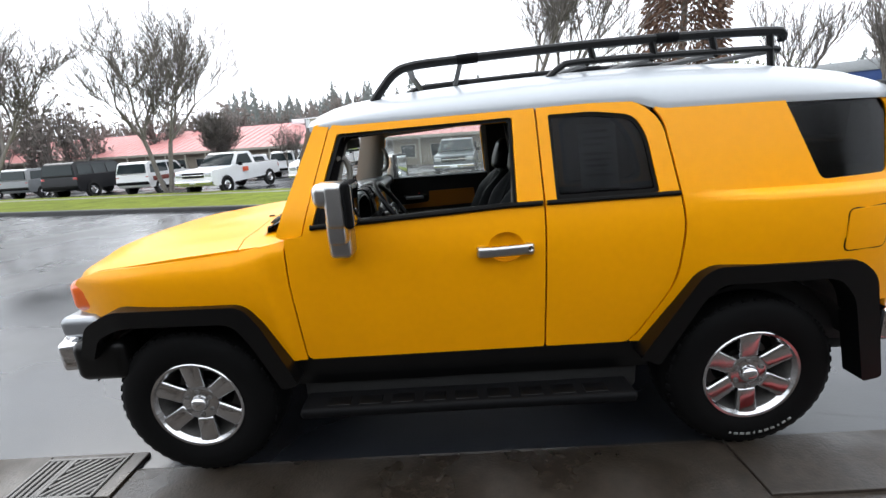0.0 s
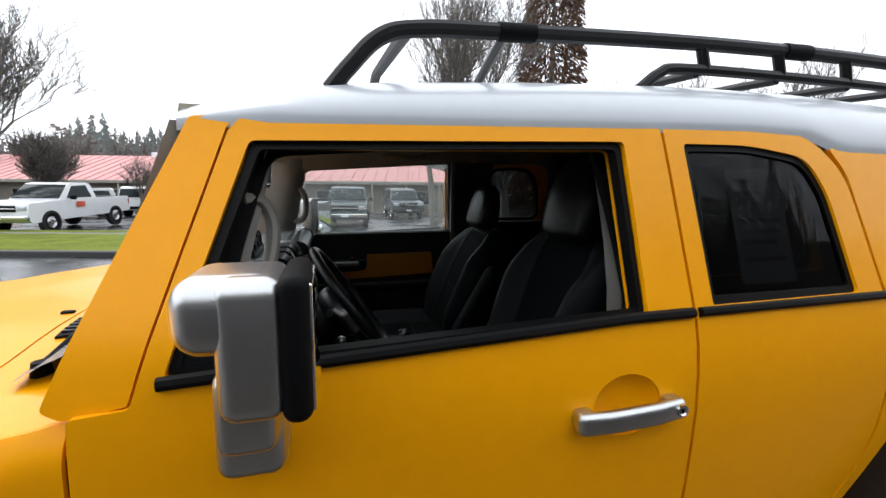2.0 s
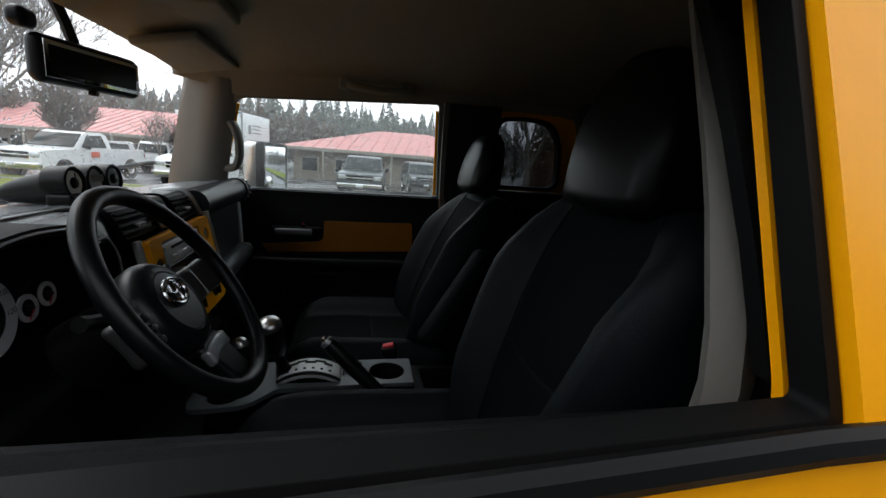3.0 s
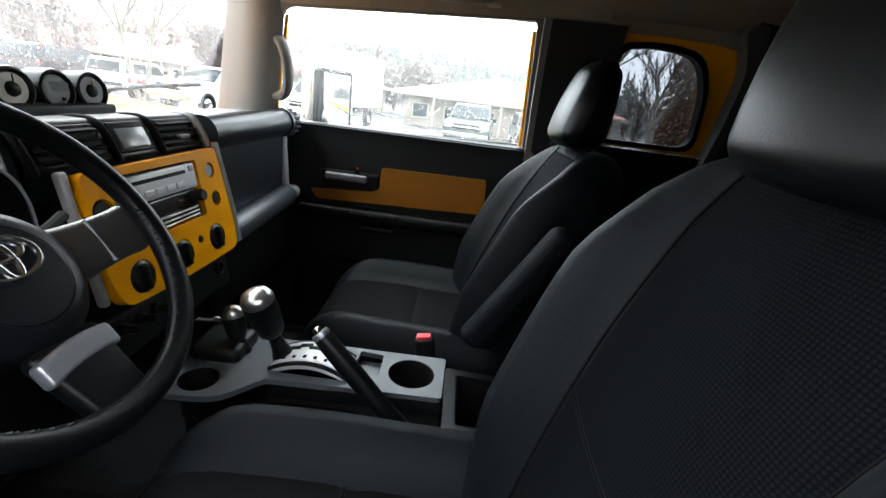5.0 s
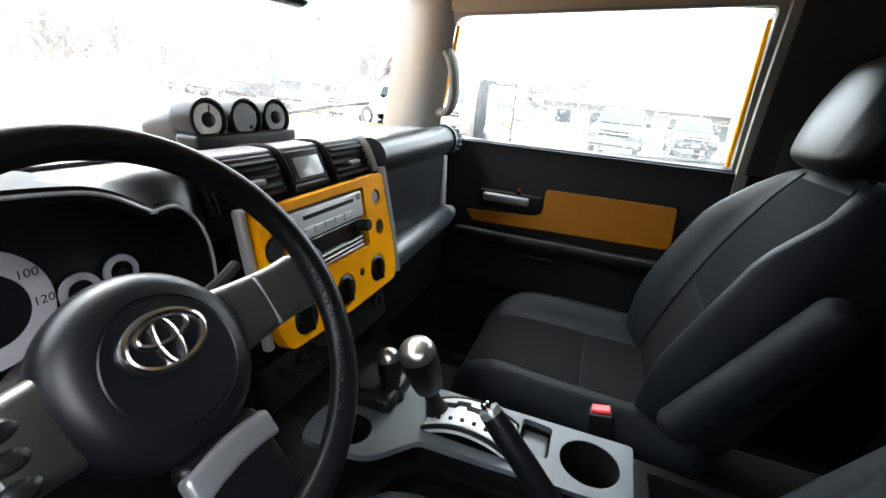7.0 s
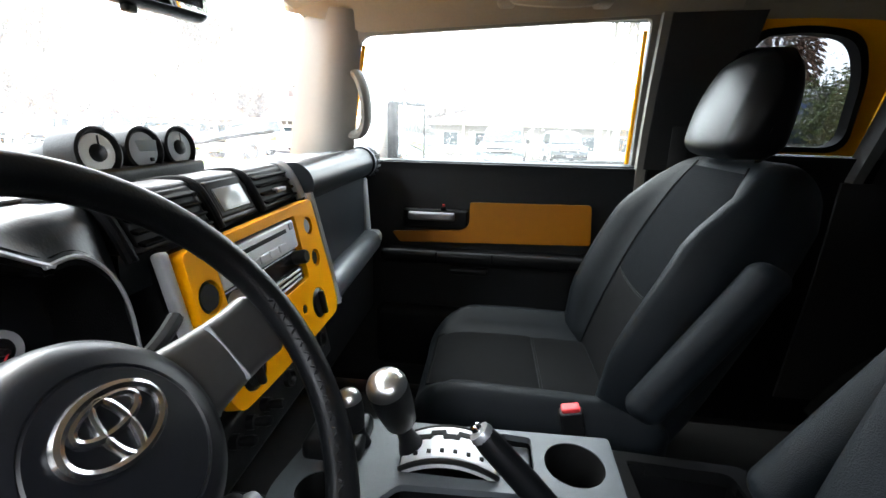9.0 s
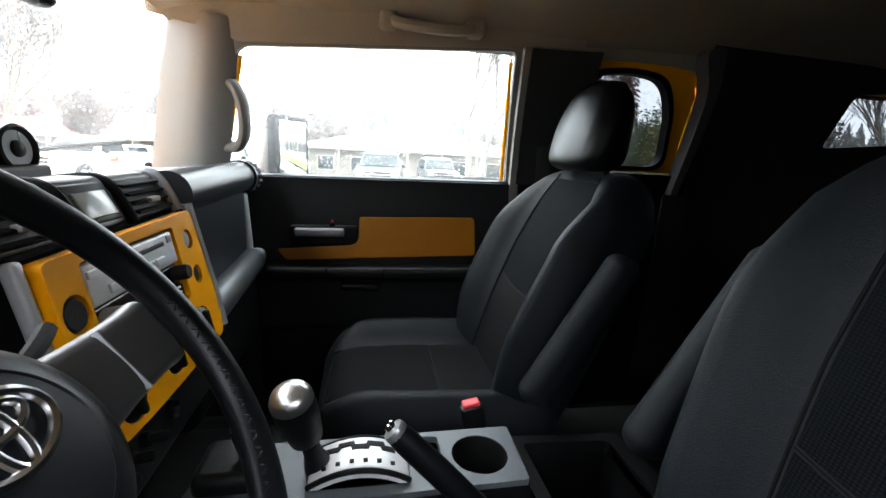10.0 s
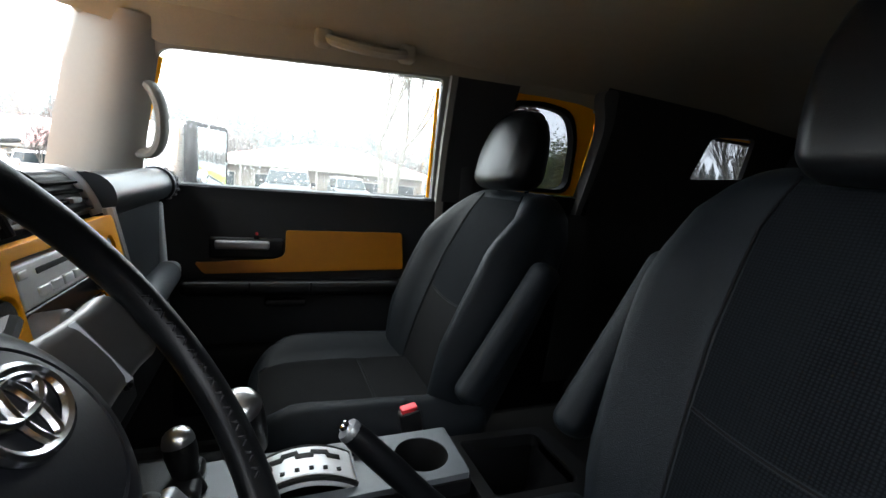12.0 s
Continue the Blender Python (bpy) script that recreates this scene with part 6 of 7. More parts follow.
plate = rpoly([(-0.53, 0.0, 0.03), (-0.50, 0.17, 0.02), (0.005, 0.178, 0.008), (0.0, 0.040, 0.008), (-0.16, 0.036, 0.005), (-0.34, 0.03, 0.01), (-0.40, -0.04, 0.03), (-0.52, -0.05, 0.03)])
cupA, cupB = (-0.066, 0.108, 0.0485), (-0.455, 0.005, 0.036)
holes = [ring_pts(cupA[0], cupA[1], cupA[2], 28), ring_pts(cupB[0], cupB[1], cupB[2], 24), rpoly([(-0.185, 0.085), (-0.185, 0.165), (-0.132, 0.160), (-0.132, 0.085)], 0.008), rpoly([(-0.347, 0.055), (-0.347, 0.138), (-0.189, 0.138), (-0.189, 0.055)], 0.01)]
cp = top_plate(plate, holes, ZT - 0.012, ZT, CONS, "console_top", con, "grey console top with cup holders")
for cx, cy, r in (cupA, cupB):
    part("cup_holder", lathe([(r + 0.0005, 0.0), (r - 0.002, -0.004), (r - 0.004, -0.07), (0, -0.072)], 28, Matrix.Translation((cx, cy, ZT - 0.001))), SEAL, cp)
part("slot_well", rbox((-0.158, 0.124, ZT - 0.035), (0.05, 0.076, 0.03), 0.006, 2), CONS, cp)
def gate_top(x):
    """Height of the arched shift gate over its length."""
    return ZT + 0.007 + 0.024 * (1 - 4 * ((x + 0.268) / 0.156) ** 2)
gate = rbox((-0.268, 0.096, ZT - 0.004), (0.156, 0.076, 0.022), 0.006, 3, 8, deform=lambda q, p: Vector((p.x, p.y, p.z + 0.024 * (1 - 4 * q.x * q.x))))
gt = part("shift_gate", gate, RADIO_SILVER, cp, "silver curved shift gate")
slot = [(-0.325, 0.112), (-0.302, 0.108), (-0.300, 0.116), (-0.280, 0.116), (-0.278, 0.107), (-0.256, 0.107), (-0.254, 0.115), (-0.232, 0.115), (-0.230, 0.106), (-0.212, 0.106)]
part("gate_slot", tube([(x, y, gate_top(x)) for x, y in slot], 0.0075, 6, flat=0.25), SEAL, gt)
for k in range(6):
    x = -0.322 + 0.021 * k
    part("gate_mark", rbox((x, 0.074, gate_top(x) + 0.0005), (0.007, 0.008, 0.002), 0.0005, 1), SEAL, gt)
for yr, r in ((0.0565, 0.0045), (0.1355, 0.0035)):
    rimg = [Vector((x, yr, gate_top(x) - 0.004)) for x in np.linspace(-0.346, -0.190, 14)]
    part("gate_rim", tube(rimg, r, 8), BLACKPLASTIC, gt)
part("console_body", rbox((-0.25, 0.105, 0.635), (0.54, 0.136, 0.145), 0.02, 3), TRIM, con)
for a, b in (((-0.17, 0.037, 0.742), (0.34, 0.006, 0.08)), ((-0.25, 0.172, 0.742), (0.50, 0.006, 0.08)), ((0.0, 0.107, 0.742), (0.006, 0.13, 0.08))):
    part("console_wall", rbox(a, b, 0.002, 1), TRIM, con)
top_plate(rpoly([(-0.42, -0.115, 0.02), (-0.395, -0.045, 0.02), (-0.335, 0.026, 0.01), (0.0, 0.036, 0.005), (0.0, -0.115, 0.01)]), [rpoly([(-0.375, -0.09, 0.02), (-0.36, -0.03, 0.02), (-0.32, 0.012, 0.02), (-0.15, 0.015, 0.02), (-0.15, -0.09, 0.02)])], 0.735, 0.757, TRIM, "side_tray", con)
part("tray_floor", rbox((-0.26, -0.04, 0.70), (0.26, 0.13, 0.01), 0.003, 1), TRIM, con)
part("console_side", rbox((-0.21, -0.04, 0.645), (0.42, 0.15, 0.18), 0.01, 2), TRIM, con)
# rear part: an open box
rear = top_plate(rpoly([(0.006, -0.115, 0.01), (0.006, 0.178, 0.01), (0.23, 0.165, 0.02), (0.25, -0.10, 0.02)]), [rpoly([(0.03, 0.0, 0.01), (0.03, 0.155, 0.01), (0.20, 0.145, 0.02), (0.20, -0.005, 0.02)])], 0.745, 0.770, BLACKPLASTIC, "rear_box", con)
for a, b in (((0.03, 0.075, 0.70), (0.01, 0.16, 0.13)), ((0.205, 0.07, 0.70), (0.01, 0.16, 0.13)), ((0.115, 0.158, 0.70), (0.18, 0.01, 0.13)), ((0.115, -0.008, 0.70), (0.18, 0.01, 0.13)), ((0.115, 0.07, 0.635), (0.19, 0.18, 0.01))):
    part("box_wall", rbox(a, b, 0.003, 1), TRIM, con)
part("rear_skirt", rbox((0.13, 0.03, 0.62), (0.26, 0.28, 0.02), 0.01, 1), TRIM, con)
# shift levers
def lever(base, knob, r, hgt, name, label):
    d = (Vector(knob) - Vector(base))
    lv = part(name, tube([base, Vector(base) + d * 0.75], 0.008, 10), CHROME, con, label)
    part("boot", lathe([(0.022, 0.0), (0.020, 0.012), (0.015, 0.030), (0.013, 0.060)], 20, place(base, d)), LEATHER, lv)
    part("grip", lathe([(r * 0.62, -hgt), (r * 0.80, -hgt * 0.92), (r * 0.93, -hgt * 0.6), (r * 1.0, -0.022), (r * 0.98, -0.008)], 24, place(knob, d)), BLACKPLASTIC, lv)
    part("knob_cap", lathe([(r * 0.98, -0.008), (r * 0.97, -0.002), (r * 0.84, 0.007), (r * 0.62, 0.012), (r * 0.34, 0.015), (0, 0.016)], 28, place(knob, d)), SATIN, lv, "polished metal cap")
lever((-0.332, 0.098, 0.80), (-0.3625, 0.045, 0.954), 0.031, 0.095, "gear_lever", "automatic gear lever with a metal cap")
lever((-0.425, 0.105, 0.79), (-0.4435, 0.113, 0.876), 0.022, 0.060, "transfer_lever", "short transfer-case lever with a metal cap")
part("lever_base", rbox((-0.46, 0.11, 0.80), (0.10, 0.10, 0.04), 0.015, 3), BLACKPLASTIC, con)
# hand brake
hb0, hb1 = Vector((-0.060, -0.045, 0.775)), Vector((-0.2235, -0.017, 0.936))
hb = part("hand_brake", tube([hb0, hb0.lerp(hb1, 0.3), hb0.lerp(hb1, 0.6), hb0.lerp(hb1, 0.92), hb1], [0.020, 0.017, 0.0185, 0.0175, 0.015], 14), LEATHER, con, "black hand brake lever")
part("brake_button", lathe([(0.0075, 0), (0.0075, 0.012), (0.005, 0.014), (0, 0.014)], 14, place(hb1, hb1 - hb0)), CHROME, hb)
part("brake_collar", lathe([(0.0155, -0.008), (0.0165, -0.003), (0.0150, 0.003), (0, 0.004)], 18, place(hb1, hb1 - hb0)), SILVER, hb)
part("brake_slot", rbox((-0.09, -0.045, 0.765), (0.10, 0.055, 0.02), 0.006, 2), BLACKPLASTIC, con)

lay()

# ---- belt buckles and belts ----
def buckle(p, label):
    b = thing("belt_buckle", label, "seat belt", (p[0], p[1], p[2] - 0.10), group="seat belt buckles")
    p = Vector(p)
    tilt = Matrix.Rotation(radians(-12), 3, "Y")
    part("buckle_body", rbox(p - Vector((0, 0, 0.035)), (0.046, 0.026, 0.075), 0.007, 3, turn=tilt), BLACKPLASTIC, b)
    part("release", rbox(p + Vector((-0.008, 0, 0.004)), (0.034, 0.021, 0.010), 0.003, 2, turn=tilt), REDPLASTIC, b, "red release button")
    part("stalk", rbox(p - Vector((-0.01, 0, 0.10)), (0.030, 0.012, 0.09), 0.004, 2, turn=tilt), TRIM, b)
buckle((0.032, 0.156, 0.885), "black belt buckle with a red button beside the passenger seat")
buckle((0.135, -0.115, 0.830), "black belt buckle with a red button beside the driver's seat")
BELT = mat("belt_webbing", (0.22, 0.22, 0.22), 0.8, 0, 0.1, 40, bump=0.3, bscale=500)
for s in (-1, 1):
    b = thing("seat_belt", "grey seat belt hanging at the door pillar", "seat belt", (0.36, s * 0.70, 0.6), group="front seat belts")
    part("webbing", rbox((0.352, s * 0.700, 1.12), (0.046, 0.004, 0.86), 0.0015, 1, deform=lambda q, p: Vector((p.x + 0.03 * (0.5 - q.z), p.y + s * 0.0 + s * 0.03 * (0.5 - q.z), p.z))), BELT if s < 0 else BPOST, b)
    part("guide", rbox((0.345, s * 0.690, 1.53), (0.06, 0.016, 0.03), 0.006, 2), BLACKPLASTIC, b)

# ---- ground details near the car ----
pave = part("pavement", rbox((0.5, -2.6, -0.065), (14, 3.58, 0.10), 0.004, 1), CONCRETE)
tagged(pave, "wet brown concrete apron in slabs", "pavement", kind="structure")
for x0, x1, y0, y1 in ((-6.0, -1.79, -1.98, -1.015), (-6.0, -2.352, -1.010, -0.70), (-1.888, -1.80, -1.010, -0.70), (-2.347, -1.893, -0.728, -0.70), (-1.78, 1.27, -1.98, -0.84), (1.28, 3.2, -1.18, -0.82), (1.28, 7.0, -2.9, -1.36), (3.21, 7.0, -1.18, -0.82), (-6.0, -1.79, -3.2, -1.99), (-1.78, 1.27, -3.2, -1.99)):
    part("slab", rbox(((x0 + x1) / 2, (y0 + y1) / 2, -0.018), (x1 - x0, y1 - y0, 0.040), 0.006, 2), CONCRETE, pave)
kb = part("kerb", rbox((4.12, -1.356, 0.02), (5.56, 0.13, 0.12), 0.02, 3), REDKERB)
tagged(kb, "red-painted concrete kerb, worn and wet", "kerb", kind="structure")

lay((-2.14, -0.88, 0), (-2.12, -0.87, 0), 0.76)
grate = thing("drain_grate", "cast-iron street drain grate set in wet concrete", "drain", (-2.14, -0.88, 0.0))
part("pit", rbox((-2.14, -0.88, -0.045), (0.60, 0.36, 0.05), 0.004, 1), HOLE, grate)
for a, b in (((-2.14, -0.706, -0.004), (0.60, 0.022, 0.03)), ((-2.14, -1.056, -0.004), (0.60, 0.022, 0.03)), ((-2.43, -0.88, -0.004), (0.022, 0.33, 0.03)), ((-1.85, -0.88, -0.004), (0.022, 0.33, 0.03)), ((-2.225, -0.88, -0.004), (0.03, 0.33, 0.03))):
    part("frame_bar", rbox(a, b, 0.004, 2), IRON, grate)
for k in range(4):
    part("bar", rbox((-2.395 + 0.046 * k, -0.88, -0.005), (0.026, 0.33, 0.026), 0.004, 2), IRON, grate)
# slanting bars, cut to their field
sl = Vector((0.64, 0.77))
for k in range(-4, 12):
    c = Vector((-2.21 + 0.058 * k, -1.045))
    t0 = max(0.0, (-2.205 - c.x) / sl.x)
    t1 = min(0.33 / sl.y, (-1.865 - c.x) / sl.x)
    if t1 - t0 > 0.05:
        m = c + sl * (t0 + t1) / 2
        part("bar", rbox((m.x, m.y, -0.005), (t1 - t0, 0.024, 0.026), 0.004, 2, turn=Matrix.Rotation(math.atan2(sl.y, sl.x), 3, "Z")), IRON, grate)
lay()

# ---- parked vehicles across the road ----
VWHITE = mat("white_car_paint", (0.72, 0.73, 0.74), 0.35, 0, 0.05, 2, coat=0.3)
VBLACK = mat("black_car_paint", (0.008, 0.0088, 0.011), 0.34, 0, 0.2, 2, coat=0.06, spec=0.22)
VDARK = mat("blue_grey_paint", (0.035, 0.048, 0.054), 0.3, 0, 0.2, 2, coat=0.3)
VGREY = mat("grey_car_paint", (0.18, 0.19, 0.20), 0.35, 0, 0.1, 2, coat=0.3)
VRED = mat("maroon_panel", (0.16, 0.03, 0.02), 0.5, 0, 0.1, 2)
VORANGE = mat("red_decal", (0.55, 0.08, 0.03), 0.5, 0, 0.1, 4)
PLATE = mat("plate_white", (0.6, 0.62, 0.64), 0.5, 0, 0.05, 10)

def prism(outline, width, taper=None, bev=0.04):
    """A body from a side outline in x and z, as wide as width; taper(z) scales its width."""
    bm = fill(outline)
    for v in bm.verts:
        v.co.y = -width / 2
    r = bmesh.ops.extrude_face_region(bm, geom=bm.faces[:])
    for v in r["geom"]:
        if isinstance(v, bmesh.types.BMVert):
            v.co.y = width / 2
    bmesh.ops.recalc_face_normals(bm, faces=bm.faces)
    if bev:
        rim = [e for e in bm.edges if len(e.link_faces) == 2 and e.calc_face_angle(0) > 0.9 and abs(e.verts[0].co.y - e.verts[1].co.y) < 1e-6]
        bmesh.ops.bevel(bm, geom=rim, offset=bev, segments=2, affect="EDGES", clamp_overlap=True)
    if taper:
        for v in bm.verts:
            v.co.y *= taper(v.co.z)
    return bm

KINDS = {
    # length, width, wheel centres, lower outline, cabin outline, side windows, windscreen line, rear glass line
    "pickup": dict(w=1.95, wheels=(-1.80, 1.75), r=0.38,
        low=[(-2.75, 0.50), (-2.78, 0.85), (-2.70, 1.10), (-1.25, 1.18), (-1.0, 1.20), (2.75, 1.22), (2.78, 0.55), (-2.6, 0.40)],
        cab=[(-1.30, 1.15), (-0.60, 1.78), (-0.35, 1.83), (0.35, 1.83), (0.55, 1.75), (0.70, 1.15)],
        win=[[(-0.92, 1.24), (-0.50, 1.70), (0.28, 1.73), (0.42, 1.24)]], front=((-1.22, 1.24), (-0.66, 1.73)), back=((0.68, 1.25), (0.58, 1.68))),
    "suv": dict(w=1.95, wheels=(-1.60, 1.55), r=0.38,
        low=[(-2.55, 0.48), (-2.58, 0.85), (-2.50, 1.08), (-1.2, 1.16), (2.50, 1.18), (2.56, 0.60), (2.45, 0.42), (-2.4, 0.40)],
        cab=[(-1.25, 1.12), (-0.55, 1.76), (-0.30, 1.84), (2.20, 1.86), (2.38, 1.76), (2.52, 1.14)],
        win=[[(-0.86, 1.22), (-0.45, 1.68), (0.30, 1.71), (0.32, 1.22)], [(0.42, 1.22), (0.40, 1.71), (1.25, 1.72), (1.28, 1.22)], [(1.38, 1.22), (1.35, 1.72), (2.15, 1.70), (2.30, 1.22)]], front=((-1.16, 1.22), (-0.60, 1.70)), back=((2.51, 1.22), (2.37, 1.72))),
    "van": dict(w=2.02, wheels=(-1.45, 3.0), r=0.38,
        low=[(-2.30, 0.50), (-2.34, 0.92), (-2.22, 1.16), (-1.45, 1.28), (0.55, 1.30), (0.60, 0.60), (0.55, 0.42), (-2.2, 0.42)],
        cab=[(-1.55, 1.22), (-0.80, 1.98), (-0.52, 2.08), (0.40, 2.10), (0.56, 2.04), (0.58, 1.22)],
        win=[[(-1.05, 1.32), (-0.62, 1.92), (0.10, 1.95), (0.12, 1.32)]], front=((-1.46, 1.31), (-0.84, 1.93)), back=((0.57, 1.32), (0.57, 1.95))),
    "wagon": dict(w=1.75, wheels=(-1.35, 1.30), r=0.33,
        low=[(-2.15, 0.45), (-2.18, 0.78), (-2.08, 0.98), (-1.05, 1.05), (2.10, 1.06), (2.16, 0.55), (2.05, 0.38), (-2.0, 0.36)],
        cab=[(-1.08, 1.02), (-0.50, 1.58), (-0.28, 1.64), (1.75, 1.66), (1.92, 1.58), (2.12, 1.03)],
        win=[[(-0.74, 1.09), (-0.40, 1.51), (0.35, 1.54), (0.36, 1.09)], [(0.46, 1.09), (0.45, 1.54), (1.70, 1.53), (1.86, 1.09)]], front=((-1.0, 1.09), (-0.55, 1.53)), back=((2.11, 1.10), (1.93, 1.54))),
}

def vehicle(kind, paint, label, u, v, heading, category="car", band=None, boxed=False, decal=False):
    k = KINDS[kind]
    w = k["w"]
    top = thing("pickup_truck" if kind == "pickup" else "box_truck" if boxed else "parked_car", label, category)
    part("body", prism(rpoly(k["low"], 0.10, 3), w, lambda z: lin(z, [(0.3, 0.94), (0.7, 1.0), (1.2, 0.965)]), 0.05), paint, top)
    if kind == "pickup":
        part("bed_floor", rbox((1.72, 0, 1.216), (1.95, w * 0.82, 0.02), 0.004, 1), TRIM, top)
    taper = lambda z: lin(z, [(1.0, 0.95), (1.3, 0.93), (1.9, 0.78)])
    part("cabin", prism(rpoly(k["cab"], 0.08, 3), w, taper, 0.05), paint, top)
    for poly in k["win"]:
        for s in (-1, 1):
            bm = fill(rpoly(poly, 0.04, 3))
            r = bmesh.ops.extrude_face_region(bm, geom=bm.faces[:])
            far = {q for q in r["geom"] if isinstance(q, bmesh.types.BMVert)}
            for q in bm.verts:
                q.co.y = s * (w / 2 * taper(q.co.z) + (0.004 if q in far else -0.02))
            part("side_window", bm, CARGLASS, top)
    for nm, (a, b), sgn in (("windscreen", k["front"], -1), ("rear_window", k["back"], 1)):
        if boxed and sgn > 0:
            continue
        d = Vector((b[0] - a[0], 0, b[1] - a[1]))
        nrm = Vector((-d.z, 0, d.x)).normalized() * (1 if (-d.z) * sgn > 0 else -1)
        bm = bmesh.new()
        vs = []
        for (x, z), wd in ((a, w * 0.86), (b, w * 0.76)):
            for s in (-1, 1):
                vs.append(bm.verts.new(Vector((x, s * wd / 2, z)) + nrm * 0.035))
        bm.faces.new((vs[0], vs[1], vs[3], vs[2]))
        r = bmesh.ops.extrude_face_region(bm, geom=bm.faces[:])
        bmesh.ops.translate(bm, verts=[q for q in r["geom"] if isinstance(q, bmesh.types.BMVert)], vec=-nrm * 0.05)
        part(nm, bm, CARGLASS, top)
    f, bk = k["low"][1][0], k["low"][-3][0] if kind == "pickup" else k["low"][4][0]
    zf = 0.92 if kind != "wagon" else 0.76
    part("grille", rbox((f - 0.005, 0, zf), (0.06, w * 0.56, 0.22), 0.02, 2), TRIM, top)
    part("grille_bar", rbox((f - 0.03, 0, zf), (0.04, w * 0.58, 0.045), 0.012, 2), CHROME, top)
    part("front_bumper", rbox((f - 0.02, 0, 0.60), (0.18, w * 0.98, 0.18), 0.05, 3), CHROME if kind in ("pickup", "van") else TRIM, top)
    part("rear_bumper", rbox((bk + 0.0, 0, 0.60), (0.18, w * 0.96, 0.16), 0.04, 3), TRIM, top)
    part("number_plate", rbox((f - 0.115, 0, 0.60), (0.01, 0.30, 0.10), 0.003, 1), PLATE, top)
    for s in (-1, 1):
        part("headlamp", rbox((f + 0.02, s * w * 0.385, zf + 0.02), (0.08, w * 0.16, 0.17), 0.03, 3), LENSCLEAR, top)
        part("tail_lamp", rbox((bk - 0.02, s * w * 0.44, 0.98 if kind != "wagon" else 0.82), (0.08, w * 0.10, 0.24), 0.02, 2), LENSRED, top)
        part("wing_mirror", rbox((k["win"][0][0][0] + 0.12, s * (w / 2 + 0.10), 1.26), (0.10, 0.20, 0.16), 0.03, 2), TRIM, top)
        for x in k["wheels"]:
            m = place((x, s * (w / 2 - 0.13), k["r"]), (0, s, 0))
            wh = part("wheel", lathe([(0.2, 0.10), (k["r"] * 0.92, 0.12), (k["r"], 0.08), (k["r"], -0.08), (0.2, -0.1)], 24, m), TYRE, top)
            part("hub", lathe([(0, 0.10), (0.08, 0.11), (0.19, 0.07), (0.21, 0.115), (0.22, 0.10)], 20, m), ALLOY, wh)
            part("arch", lathe([(k["r"] * 0.9, 0.125), (k["r"] * 1.14, 0.125), (k["r"] * 1.14, -0.05)], 24, m), UNDER, top)
    if band:
        for s in (-1, 1):
            part("side_band", rbox((0, s * (w / 2 - 0.008), 0.80), (3.6, 0.03, 0.22), 0.01, 1), band, top)
    if decal:
        for s in (-1, 1):
            part("door_decal", rbox((-0.30, s * (w / 2 - 0.002), 0.98), (0.45, 0.012, 0.22), 0.004, 1), VORANGE, top)
    if boxed:
        bx = part("cargo_box", rbox((2.55, 0, 2.10), (3.9, 2.34, 2.30), 0.04, 2), VWHITE, top, "white cargo box")
        part("box_trim", rbox((0.60, 0, 3.23), (0.07, 2.38, 0.07), 0.01, 1), ALLOY, bx)
        for s in (-1, 1):
            part("box_edge", rbox((0.61, s * 1.165, 2.10), (0.09, 0.06, 2.28), 0.01, 1), GREYTRIM, bx)
            part("box_mark", rbox((1.55, s * 1.172, 2.55), (0.36, 0.012, 0.42), 0.10, 2), GREYTRIM, bx)
            for z, ln in ((2.75, 1.3), (2.60, 1.1), (2.42, 1.3), (2.05, 1.5), (1.88, 1.0)):
                part("text_bar", rbox((1.35 + (0.55 if z > 2.2 else 0) + ln / 2, s * 1.172, z), (ln, 0.010, 0.06), 0.003, 1), GREYTRIM, bx)
        part("chassis", rbox((2.4, 0, 0.78), (4.2, 0.9, 0.28), 0.02, 1), UNDER, top)
    p = road_at(u, v)
    top.matrix_basis = Matrix.Translation(p) @ Matrix.Rotation(radians(heading), 4, "Z")
    return top

vehicle("pickup", VWHITE, "white pickup truck with a red decal, nose to the grass", -15.1, 16.5, 80, "truck", decal=True)
vehicle("wagon", VWHITE, "white estate car with maroon sides, parked tail out", -20.4, 17.2, -91, band=VRED)
vehicle("suv", VBLACK, "black long SUV parked with its tail to the road", -24.4, 16.9, -91, "SUV")
vehicle("wagon", VGREY, "grey estate car parked tail out in the row", -28.6, 17.2, -92)
vehicle("wagon", VWHITE, "white car at the far end of the lot", -32.4, 17.2, -92)
vehicle("van", VWHITE, "white box truck parked facing the road", -10.3, 17.6, 83, "truck", boxed=True)
vehicle("suv", VWHITE, "white SUV parked behind the pickup", -18.2, 27.5, -95, "SUV")
vehicle("wagon", VWHITE, "white car parked behind the row", -21.0, 24.5, 20)
vehicle("pickup", VDARK, "blue-grey pickup facing the road on the driveway", -4.1, 20.2, 84, "truck")
vehicle("suv", VDARK, "blue-grey SUV parked far up the driveway", -1.9, 27.0, 90, "SUV")

# ---- buildings ----
ROOFRED = mat("red_metal_roof", (0.48, 0.20, 0.19), 0.55, 0, 0.12, 1.2)
WALLTAN = mat("tan_wall", (0.19, 0.165, 0.13), 0.8, 0, 0.12, 1, bump=0.2, bscale=30)
WALLGREY = mat("grey_wall", (0.42, 0.44, 0.45), 0.8, 0, 0.1, 1)
FASCIA = mat("tan_fascia", (0.27, 0.25, 0.21), 0.7, 0, 0.1, 2)
BLUEBAND = mat("blue_fascia", (0.03, 0.07, 0.22), 0.5, 0, 0.1, 1)

